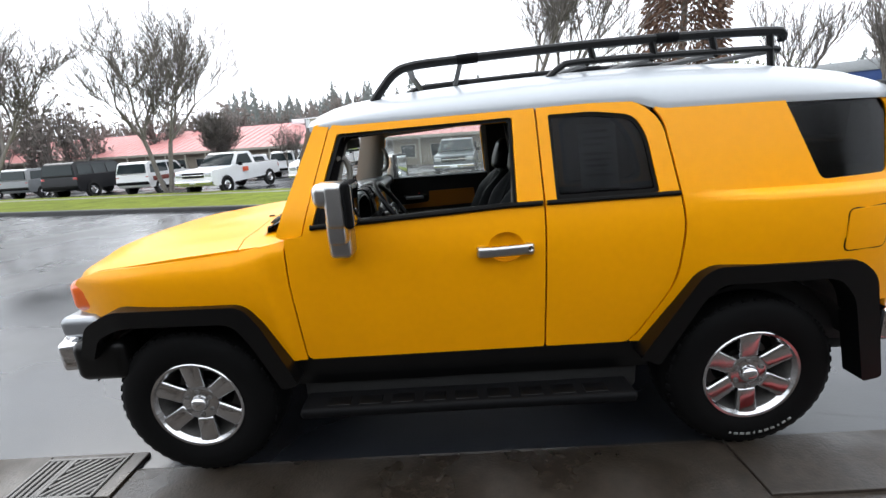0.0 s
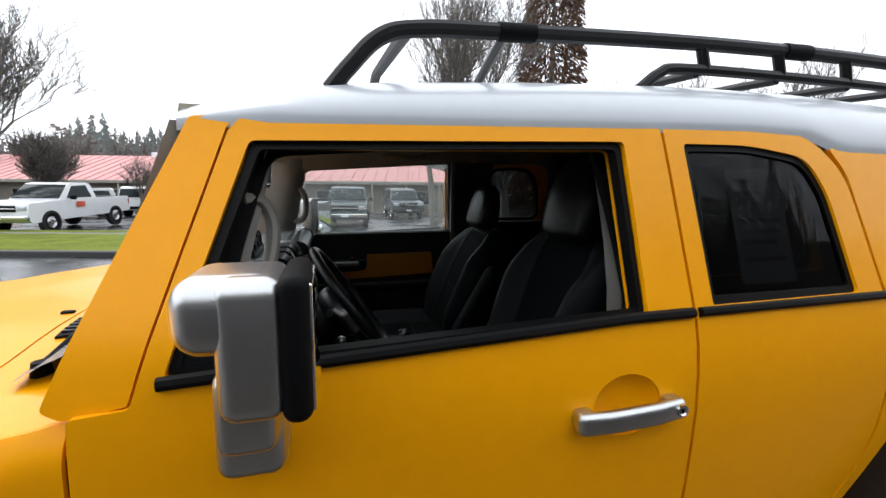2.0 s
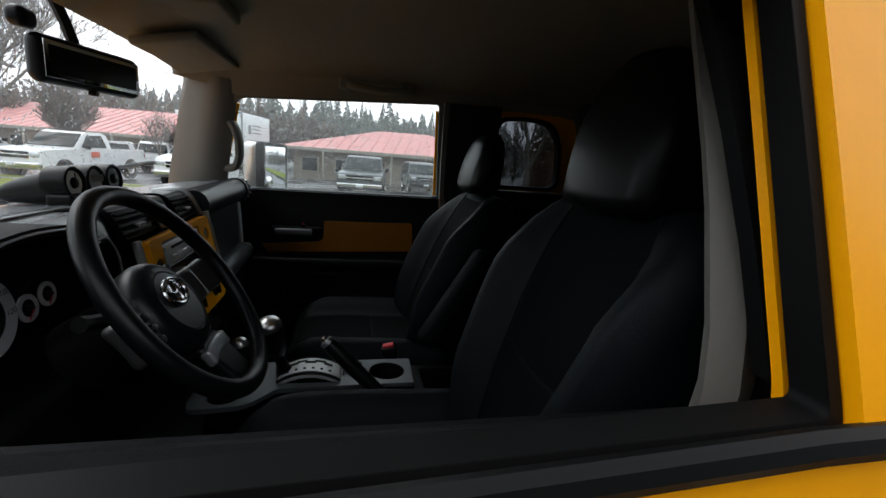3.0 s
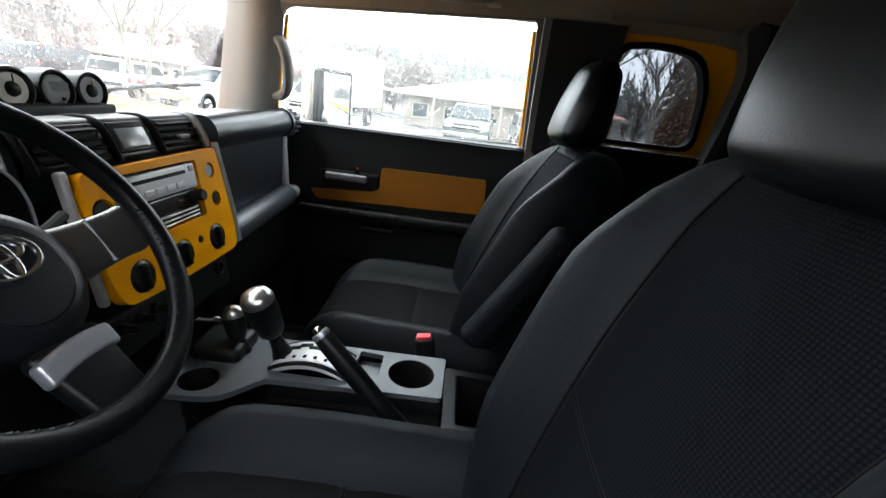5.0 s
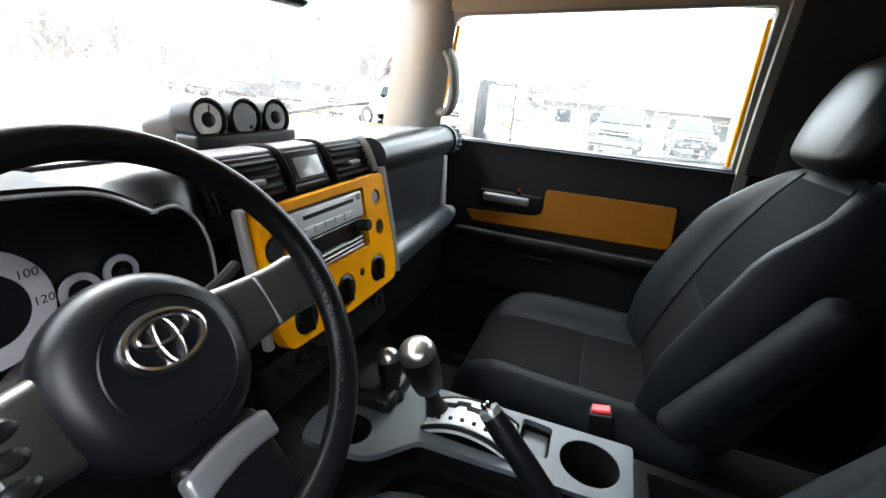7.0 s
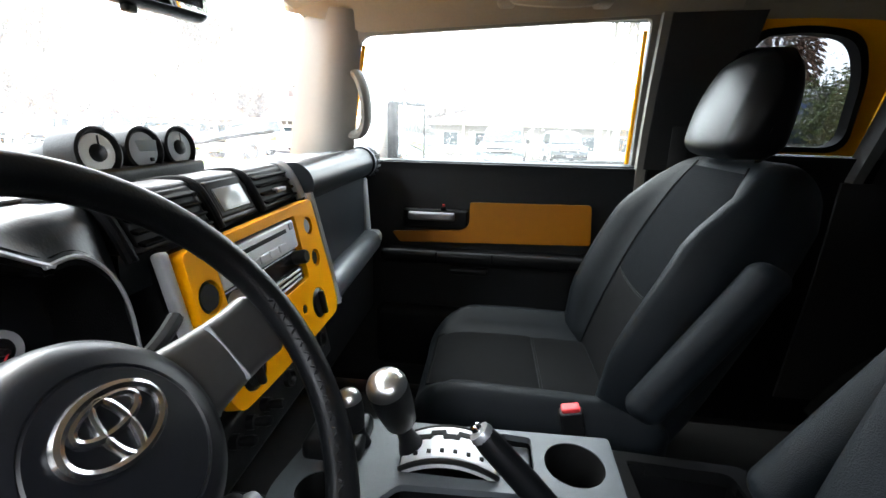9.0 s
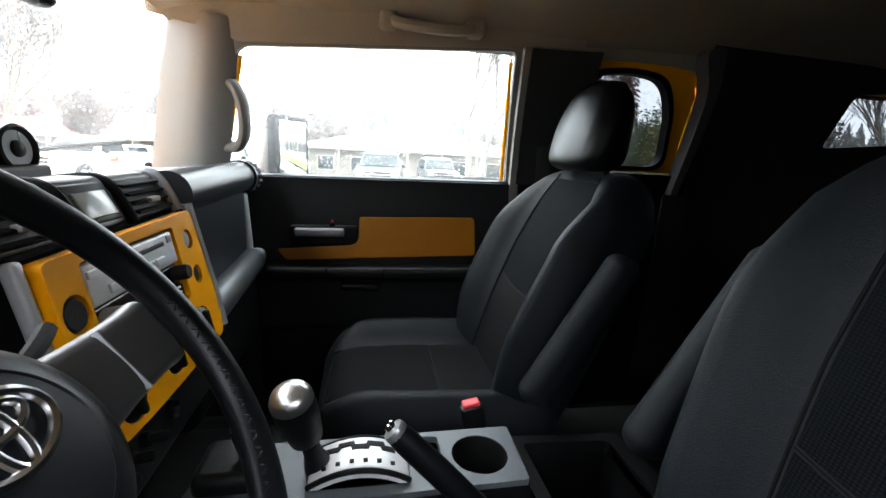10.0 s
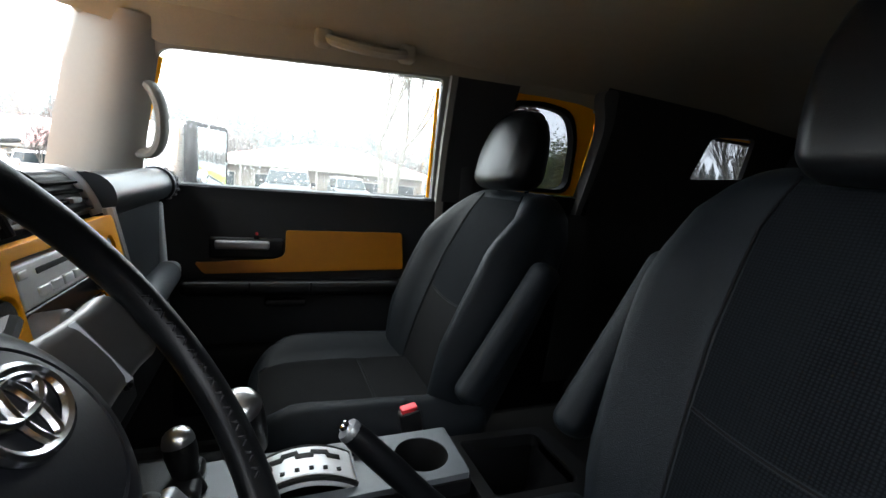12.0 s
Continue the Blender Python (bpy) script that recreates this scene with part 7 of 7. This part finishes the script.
def building(label, u0, u1, v0, v1, wall_h, ridge, drop=0.0, win=2.6):
    b = thing("building", label, "building", tuple(road_at((u0 + u1) / 2, (v0 + v1) / 2, -drop)))
    base = gv((v0 + v1) / 2) - drop
    turn = Matrix.Rotation(ROAD, 3, "Z")
    def at(u, v, z):
        p = RU * u + RV * v
        return Vector((p.x, p.y, base + z))
    part("wall", rbox(at((u0 + u1) / 2, (v0 + v1) / 2, wall_h / 2), (u1 - u0, v1 - v0, wall_h), 0.02, 1, turn=turn), WALLTAN, b)
    o, mid = 0.9, (v0 + v1) / 2
    hip = (v1 - v0) / 2 + o
    bm = bmesh.new()
    q = [at(u0 - o, v0 - o, wall_h), at(u1 + o, v0 - o, wall_h), at(u1 + o, v1 + o, wall_h), at(u0 - o, v1 + o, wall_h), at(u0 - o + hip, mid, ridge), at(u1 + o - hip, mid, ridge)]
    vs = [bm.verts.new(p) for p in q]
    for f in ((0, 1, 5, 4), (1, 2, 5), (2, 3, 4, 5), (3, 0, 4), (3, 2, 1, 0)):
        bm.faces.new([vs[i] for i in f])
    rf = part("roof", bm, ROOFRED, b, "red ribbed metal roof", flat=True)
    ribs = []
    n = int((u1 - u0) / 0.9)
    for k in range(1, n):
        u = u0 + (u1 - u0) * k / n
        t = min(1, (u - u0 + o) / hip, (u1 + o - u) / hip)
        a, c = at(u, v0 - o, wall_h + 0.02), at(u, v0 - o + (mid - v0 + o) * t, wall_h + (ridge - wall_h) * t + 0.02)
        ribs.append(tube([a, c], 0.045, 4))
    part("roof_ribs", join(*ribs), ROOFRED, rf)
    part("fascia", rbox(at((u0 + u1) / 2, v0 - o, wall_h - 0.12), (u1 - u0 + 2 * o, 0.06, 0.26), 0.01, 1, turn=turn), FASCIA, b)
    m = max(2, int((u1 - u0) / win))
    for k in range(m):
        u = u0 + (u1 - u0) * (k + 0.5) / m
        wd = part("window", rbox(at(u, v0 - 0.03, wall_h * 0.50), (win * 0.55, 0.08, wall_h * 0.45), 0.01, 1, turn=turn), FASCIA, b)
        part("pane", rbox(at(u, v0 - 0.06, wall_h * 0.50), (win * 0.48, 0.05, wall_h * 0.38), 0.005, 1, turn=turn), CARGLASS, wd)
        part("post", rbox(at(u + win * 0.5, v0 - o + 0.1, wall_h * 0.48), (0.14, 0.14, wall_h * 0.96), 0.01, 1, turn=turn), FASCIA, b)
    return b

building("long low tan building with a red metal roof", -82, -22, 38, 52, 2.7, 5.2)
building("low tan building with a red hipped roof and a porch", -13.0, 3.6, 35, 47, 2.7, 4.7)
ac = thing("roof_unit", "white rooftop vent unit on the red roof", "vent", tuple(road_at(-27, 44, 4.9)))
part("unit", rbox(road_at(-27, 44, 5.2), (2.2, 0.9, 0.5), 0.04, 2), VWHITE, ac)

hall = thing("building", "pale building with a blue fascia band", "building", (29, 33.5, -0.6))
ht = Matrix.Rotation(radians(-45), 3, "Z")
part("wall", rbox((29, 33.5, 1.6), (14, 10, 4.4), 0.05, 1, turn=ht), WALLGREY, hall)
part("fascia", rbox(Vector((29, 33.5, 3.3)), (14.6, 10.6, 0.9), 0.04, 1, turn=ht), BLUEBAND, hall)
part("parapet", rbox(Vector((29, 33.5, 4.1)), (14.8, 10.8, 0.7), 0.04, 1, turn=ht), WALLGREY, hall)
for k in range(4):
    c = Vector((29, 33.5, 1.5)) + ht @ Vector((-5.25 + 3.5 * k, -5.03, 0))
    wd = part("window", rbox(c, (2.4, 0.10, 1.7), 0.01, 1, turn=ht), FASCIA, hall)
    part("pane", rbox(c + ht @ Vector((0, -0.03, 0)), (2.2, 0.08, 1.5), 0.005, 1, turn=ht), CARGLASS, wd)

# ---- trees ----
BARK = mat("grey_bark", (0.17, 0.155, 0.135), 0.9, 0, 0.3, 6, bump=0.5, bscale=40)
TWIG = mat("twigs", (0.19, 0.17, 0.155), 0.9, 0, 0.3, 6, island=0.3, thin=0.3)
MOSS = mat("green_leaves", (0.10, 0.12, 0.05), 0.9, 0, 0.3, 6, island=0.4, thin=0.4)
NEEDLE = mat("dark_needles", (0.118, 0.130, 0.120), 0.9, 0, 0.3, 3, island=0.35, thin=0.6)
# Haze over the far trees is painted as a faint emission.
HAZE_GLOW_WOOD = mat("haze_glow_hillside", (0.10, 0.115, 0.11), 0.95, 0, 0.3, 3, island=0.3)
mb = HAZE_GLOW_WOOD.node_tree.nodes["Principled BSDF"]
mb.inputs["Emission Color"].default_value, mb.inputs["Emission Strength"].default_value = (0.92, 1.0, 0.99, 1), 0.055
REDWOOD = mat("rusty_needles", (0.12, 0.070, 0.045), 0.9, 0, 0.3, 3, island=0.5, thin=0.3)

def strand(bm, a, b, ra, rb, n=4):
    d = (b - a)
    if d.length < 1e-4:
        return
    d.normalize()
    u = d.orthogonal().normalized()
    w = d.cross(u)
    ra_ = [bm.verts.new(a + (u * math.cos(2 * math.pi * k / n) + w * math.sin(2 * math.pi * k / n)) * ra) for k in range(n)]
    rb_ = [bm.verts.new(b + (u * math.cos(2 * math.pi * k / n) + w * math.sin(2 * math.pi * k / n)) * rb) for k in range(n)]
    for k in range(n):
        bm.faces.new((ra_[k], ra_[(k + 1) % n], rb_[(k + 1) % n], rb_[k]))

def leaf(bm, p, size, rng):
    d = Vector((rng.uniform(-1, 1), rng.uniform(-1, 1), rng.uniform(-0.7, 0.7))).normalized() * size
    e = Vector((rng.uniform(-1, 1), rng.uniform(-1, 1), rng.uniform(-1, 1))).normalized() * size * 0.45
    vs = [bm.verts.new(p), bm.verts.new(p + d * 0.5 + e), bm.verts.new(p + d), bm.verts.new(p + d * 0.5 - e)]
    bm.faces.new(vs)

def bare_tree(base, height, label, seed, trunks=1, spread=0.55, leaves=0, leafmat=None, fork=0.3, depth=5, r0=0.16):
    rng = random.Random(seed)
    tr = thing("tree", label, "tree", tuple(base))
    wood, twigs, lv = bmesh.new(), bmesh.new(), bmesh.new()
    def grow(p, d, length, r, level):
        steps = 3
        for k in range(steps):
            nd = (d + Vector((rng.uniform(-0.16, 0.16), rng.uniform(-0.16, 0.16), rng.uniform(-0.02, 0.14)))).normalized()
            q = p + nd * length / steps
            r1 = r * (0.88 if level else 0.93)
            strand(wood if level < 3 else twigs, p, q, r, r1, 7 if level < 2 else 4 if level < 3 else 3)
            if level > 0 and level < depth and k < steps - 1:
                side(q, nd, length * 0.62, r1 * 0.55, level + 1)
            p, d, r = q, nd, r1
        if level < depth:
            for _ in range(2 if level else 3):
                side(p, d, length * rng.uniform(0.68, 0.85), r * 0.72, level + 1)
        if leaves and level >= depth - 1:
            for _ in range(leaves):
                leaf(lv, p + Vector((rng.uniform(-0.25, 0.25), rng.uniform(-0.25, 0.25), rng.uniform(-0.25, 0.25))), rng.uniform(0.05, 0.11), rng)
    def side(p, d, length, r, level):
        t = Vector((rng.uniform(-1, 1), rng.uniform(-1, 1), rng.uniform(-0.2, 0.5)))
        grow(p, (d + t * spread).normalized(), length, max(r, 0.010), level)
    for k in range(trunks):
        a = 2 * math.pi * k / max(1, trunks) + rng.uniform(0, 1)
        d = Vector((math.cos(a) * 0.22, math.sin(a) * 0.22, 1)).normalized() if trunks > 1 else Vector((0.02, 0.02, 1))
        grow(Vector(base) + Vector((math.cos(a), math.sin(a), 0)) * (0.12 if trunks > 1 else 0), d, height * fork, r0, 0)
    trunk = part("trunk", wood, BARK, tr, normals=False)
    if len(twigs.faces):
        part("crown", twigs, TWIG, tr, "fine bare twigs", flat=True, normals=False)
    if leaves:
        part("foliage", lv, leafmat, tr, flat=True, normals=False)
    return tr

def polar(eye, az, dist):
    x, y = eye[0] + dist * math.sin(radians(az)), eye[1] + dist * math.cos(radians(az))
    v = Vector((x, y, 0)).dot(RV)
    return Vector((x, y, gv(v)))

E0 = (-0.07, -2.74)
bare_tree(polar(E0, -33.0, 26), 10.0, "tall bare tree with wide open limbs and two stems", 3, 2, 0.78, 0, None, 0.26, 6, 0.115)
bare_tree(polar(E0, -27.5, 30), 4.6, "bushy bare tree beside the parking lot", 8, 3, 0.9, 0, None, 0.27, 6, 0.08)
bare_tree(polar(E0, -47.5, 26), 9.5, "tall bare tree with fine upright twigs", 5, 2, 0.65, 0, None, 0.25, 6, 0.10)
bare_tree(polar(E0, -19.5, 33), 3.6, "small leafless tree before the building", 11, 2, 0.7, 0, None, 0.3, 5, 0.07)
bare_tree(polar(E0, 12.0, 20), 11.5, "leafless street tree with spreading limbs", 14, 2, 0.62, 0, None, 0.27, 6, 0.14)
bare_tree(polar((-0.46, -0.58), 24.5, 17), 7.0, "leafless tree with a forked trunk", 21, 1, 0.6, 0, None, 0.24, 5, 0.16)
bare_tree(polar(E0, 37, 34), 9.5, "tall thin bare tree", 31, 2, 0.4, 0, None, 0.3, 5, 0.12)
bare_tree(polar(E0, 44, 36), 10.0, "tall thin bare tree", 33, 3, 0.4, 0, None, 0.3, 5, 0.12)
bare_tree(polar(E0, 52, 30), 9.0, "tall thin bare tree", 37, 2, 0.4, 0, None, 0.3, 5, 0.12)
bare_tree(polar(E0, 31, 15), 3.4, "leafy shrub beside the drive", 41, 4, 0.8, 6, MOSS, 0.3, 4, 0.05)

def conifer(wood, bm, base, h, r, rng, dens=70, droop=0.25, size=0.5, power=0.8):
    strand(wood, Vector(base), Vector(base) + Vector((0, 0, h)), h * 0.016, 0.02, 5)
    for k in range(dens):
        t = (k + rng.random()) / dens
        z = h * (0.10 + 0.90 * t)
        reach = r * (1 - t) ** power * rng.uniform(0.55, 1.1) + 0.15
        a = rng.uniform(0, 2 * math.pi)
        d = Vector((math.cos(a), math.sin(a), -droop * rng.uniform(0.4, 1.3)))
        s = Vector((-math.sin(a), math.cos(a), 0))
        p = Vector(base) + Vector((0, 0, z))
        e = p + d * reach
        wdt = size * (0.35 + 0.65 * (1 - t)) * rng.uniform(0.6, 1.2)
        m = p + d * reach * 0.55
        vs = [bm.verts.new(p), bm.verts.new(m + s * wdt + Vector((0, 0, -0.1))), bm.verts.new(e), bm.verts.new(m - s * wdt + Vector((0, 0, -0.1)))]
        bm.faces.new(vs)
        vs = [bm.verts.new(p + Vector((0, 0, 0.2))), bm.verts.new(m + Vector((0, 0, wdt * 0.6))), bm.verts.new(e), bm.verts.new(m - Vector((0, 0, wdt)))]
        bm.faces.new(vs)

def woods(name, label, count, az0, az1, d0, d1, h0, h1, material, seed, dens=60, size=0.9):
    rng = random.Random(seed)
    wood, bm = bmesh.new(), bmesh.new()
    for k in range(count):
        az = az0 + (az1 - az0) * (k + rng.random()) / count
        b = polar(E0, az, rng.uniform(d0, d1))
        h = rng.uniform(h0, h1) * (1.15 if rng.random() < 0.15 else 1)
        conifer(wood, bm, b, h, h * rng.uniform(0.18, 0.30), rng, dens, 0.3, size)
    ob = tagged(part(name, bm, material, flat=True, normals=False), label, "trees", kind="structure" if name == "backdrop" else "stuff")
    part("trunks", wood, BARK if material is NEEDLE else material, ob, normals=False, flat=True)
    return ob
woods("backdrop", "grey-green hillside of far conifers with a painted haze glow", 300, -26, 14, 220, 300, 17, 31, HAZE_GLOW_WOOD, 4, 200, 1.5)
woods("backdrop", "grey-green line of far conifers with a painted haze glow", 160, -75, -26, 220, 300, 10, 18, HAZE_GLOW_WOOD, 6, 160, 1.5)
woods("backdrop", "far conifers beyond the street with a painted haze glow", 170, 14, 80, 200, 280, 14, 26, HAZE_GLOW_WOOD, 7, 160, 1.5)

def brush(name, label, count, az0, az1, d0, d1, h0, h1, material, seed, size=0.7):
    """A far belt of leafless trees, as fine upright sprays."""
    rng = random.Random(seed)
    bm = bmesh.new()
    for k in range(count):
        b = polar(E0, az0 + (az1 - az0) * (k + rng.random()) / count, rng.uniform(d0, d1))
        h = rng.uniform(h0, h1)
        for j in range(46):
            a, t = rng.uniform(0, 2 * math.pi), rng.random()
            p = b + Vector((0, 0, h * rng.uniform(0.05, 0.55)))
            q = p + Vector((math.cos(a) * h * 0.22 * rng.random(), math.sin(a) * h * 0.22 * rng.random(), h * rng.uniform(0.2, 0.45)))
            strand(bm, p, q, 0.1 * size, 0.028 * size, 3)
            for _ in range(3):
                leaf(bm, p.lerp(q, rng.random()), rng.uniform(0.4, 1.0) * size, rng)
    return tagged(part(name, bm, material, flat=True, normals=False), label, "trees", kind="stuff")
brush("bare_wood", "brown leafless wood behind the buildings", 170, -75, -2, 62, 95, 7.5, 11.5, TWIG, 9)
brush("bare_wood", "brown leafless wood along the street", 60, 10, 85, 55, 85, 6, 11, TWIG, 10)

big = thing("tree", "tall rusty-brown conifer with a broad column of foliage", "tree", tuple(polar(E0, 27.2, 59)))
rng = random.Random(77)
wood, bm = bmesh.new(), bmesh.new()
base = polar(E0, 27.2, 59)
strand(wood, base, base + Vector((0, 0, 39)), 0.5, 0.05, 8)
for _ in range(26000):
    t = rng.random() ** 1.2
    a, reach = rng.uniform(0, 2 * math.pi), (4.5 * (1 - t) ** 0.5 + 0.2) * (0.25 + 0.85 * math.sqrt(rng.random()))
    p = base + Vector((math.cos(a) * reach, math.sin(a) * reach, 1.0 + 39 * t - 0.22 * reach + 0.35 * math.sin(5 * a + 9 * t)))
    q = p + Vector((math.cos(a) * 0.35, math.sin(a) * 0.35, -0.30)) * rng.uniform(0.8, 2.0) + Vector((rng.uniform(-0.2, 0.2), rng.uniform(-0.2, 0.2), 0))
    e = Vector((rng.uniform(-1, 1), rng.uniform(-1, 1), rng.uniform(-1, 1))).normalized() * 0.13
    bm.faces.new([bm.verts.new(c) for c in (p, p.lerp(q, 0.5) + e, q, p.lerp(q, 0.5) - e)])
part("trunk", wood, BARK, big, normals=False)
part("foliage", bm, REDWOOD, big, flat=True, normals=False)

# trees on the near side of the street, mirrored in the car's glass
brush("bare_wood", "brown leafless wood on the near side of the street", 120, 115, 245, 13, 20, 8, 13, TWIG, 15, 0.30)
for x, y, h, seed in ((1.5, -15, 11.0, 51), (6.5, -13.5, 10.0, 53), (-4.5, -14, 10.5, 57), (13, -15, 11.0, 59)):
    bare_tree(Vector((x, y, 0.0)), h, "tall bare street tree behind the wall", seed, 2, 0.5, 0, None, 0.28, 5, 0.13)

# ---- price sheet in the rear side window ----
sheet_ob = thing("paper_sheet", "white paper sheet taped inside the tinted window", "paper", (0.615, -0.77, 1.34))
PAPER = mat("paper", (0.75, 0.76, 0.76), 0.8, 0, 0.04, 10)
bm = sheet(rpoly([(0.535, 1.335), (0.535, 1.605), (0.70, 1.605), (0.70, 1.335)], 0.004), lambda x, z: half(x, z) - 0.022, 0.002, zc=[1.38, 1.45, 1.52, 1.58], side=-1, bevel=0)
part("page", bm, PAPER, sheet_ob)
for k, (w, z) in enumerate(((0.11, 1.575), (0.12, 1.545), (0.09, 1.52), (0.12, 1.48), (0.12, 1.455), (0.10, 1.43), (0.12, 1.39))):
    bm = sheet(rpoly([(0.555, z - 0.005), (0.555, z + 0.005), (0.555 + w, z + 0.005), (0.555 + w, z - 0.005)], 0), lambda x, zz: half(x, zz) - 0.0205, 0.001, side=-1, bevel=0)
    part("text_bar", bm, GREYTRIM, sheet_ob)

# ---- an unseen wall, added behind the camera to block low sky light ----
back = part("sky_block_wall", rbox((0, -7.2, 2.1), (60, 0.4, 4.6), 0.02, 1), BACKWALL)
tagged(back, "unseen dark wall added to block low sky light", "wall", kind="structure")

# ---- rain on the glass ----
DROP = bpy.data.materials.new("rain_water")
DROP.use_nodes = True
pb = DROP.node_tree.nodes["Principled BSDF"]
pb.inputs["Transmission Weight"].default_value, pb.inputs["IOR"].default_value, pb.inputs["Roughness"].default_value = 1.0, 1.33, 0.0

def drops(spots, out, seed, r0=0.0010, r1=0.0032):
    """Flattened beads of water at spots, each standing out along out(p)."""
    rng = random.Random(seed)
    bm = bmesh.new()
    for p in spots:
        n = out
        u = n.orthogonal().normalized()
        w = n.cross(u)
        r = r0 + (r1 - r0) * rng.random() ** 2.2
        rim = [bm.verts.new(p + (u * math.cos(a) + w * math.sin(a)) * r * rng.uniform(0.8, 1.2)) for a in [k * math.pi / 3 for k in range(6)]]
        mid = [bm.verts.new(p + n * r * 0.45 + (u * math.cos(a) + w * math.sin(a)) * r * 0.6) for a in [k * math.pi / 3 for k in range(6)]]
        tip = bm.verts.new(p + n * r * 0.6)
        for k in range(6):
            bm.faces.new((rim[k], rim[(k + 1) % 6], mid[(k + 1) % 6], mid[k]))
            bm.faces.new((mid[k], mid[(k + 1) % 6], tip))
    return bm
rng = random.Random(5)
spots = []
while len(spots) < 2600:
    x, z = rng.uniform(-0.64, 0.28), rng.uniform(1.29, 1.665)
    if x > -0.655 + (z - 1.256) * 0.29:
        spots.append(Vector((x, half(x, z) - 0.0295, z)))
rain = part("rain_drops", drops(spots, Vector((0, 0.96, 0.28)), 1), DROP, normals=False)
tagged(rain, "rain drops on the passenger window", "water drops", kind="stuff")
spots = []
for _ in range(3200):
    t, q = rng.random(), rng.uniform(-0.97, 0.97)
    w = 0.740 + (0.668 - 0.740) * t
    spots.append(Vector((-0.845 + 0.19 * t - 0.07 * (1 - q * q) - 0.0005, w * q, 1.215 + 0.47 * t)))
rain = part("rain_drops", drops(spots, Vector((-0.93, 0, 0.37)), 2), DROP, normals=False)
tagged(rain, "rain drops on the windscreen", "water drops", kind="stuff")
spots = []
while len(spots) < 900:
    x, z = rng.uniform(0.44, 0.90), rng.uniform(1.32, 1.64)
    spots.append(Vector((x, half(x, z) - 0.0135, z)))
rain = part("rain_drops", drops(spots, Vector((0, 0.96, 0.28)), 3), DROP, normals=False)
tagged(rain, "rain drops on the tinted side window", "water drops", kind="stuff")
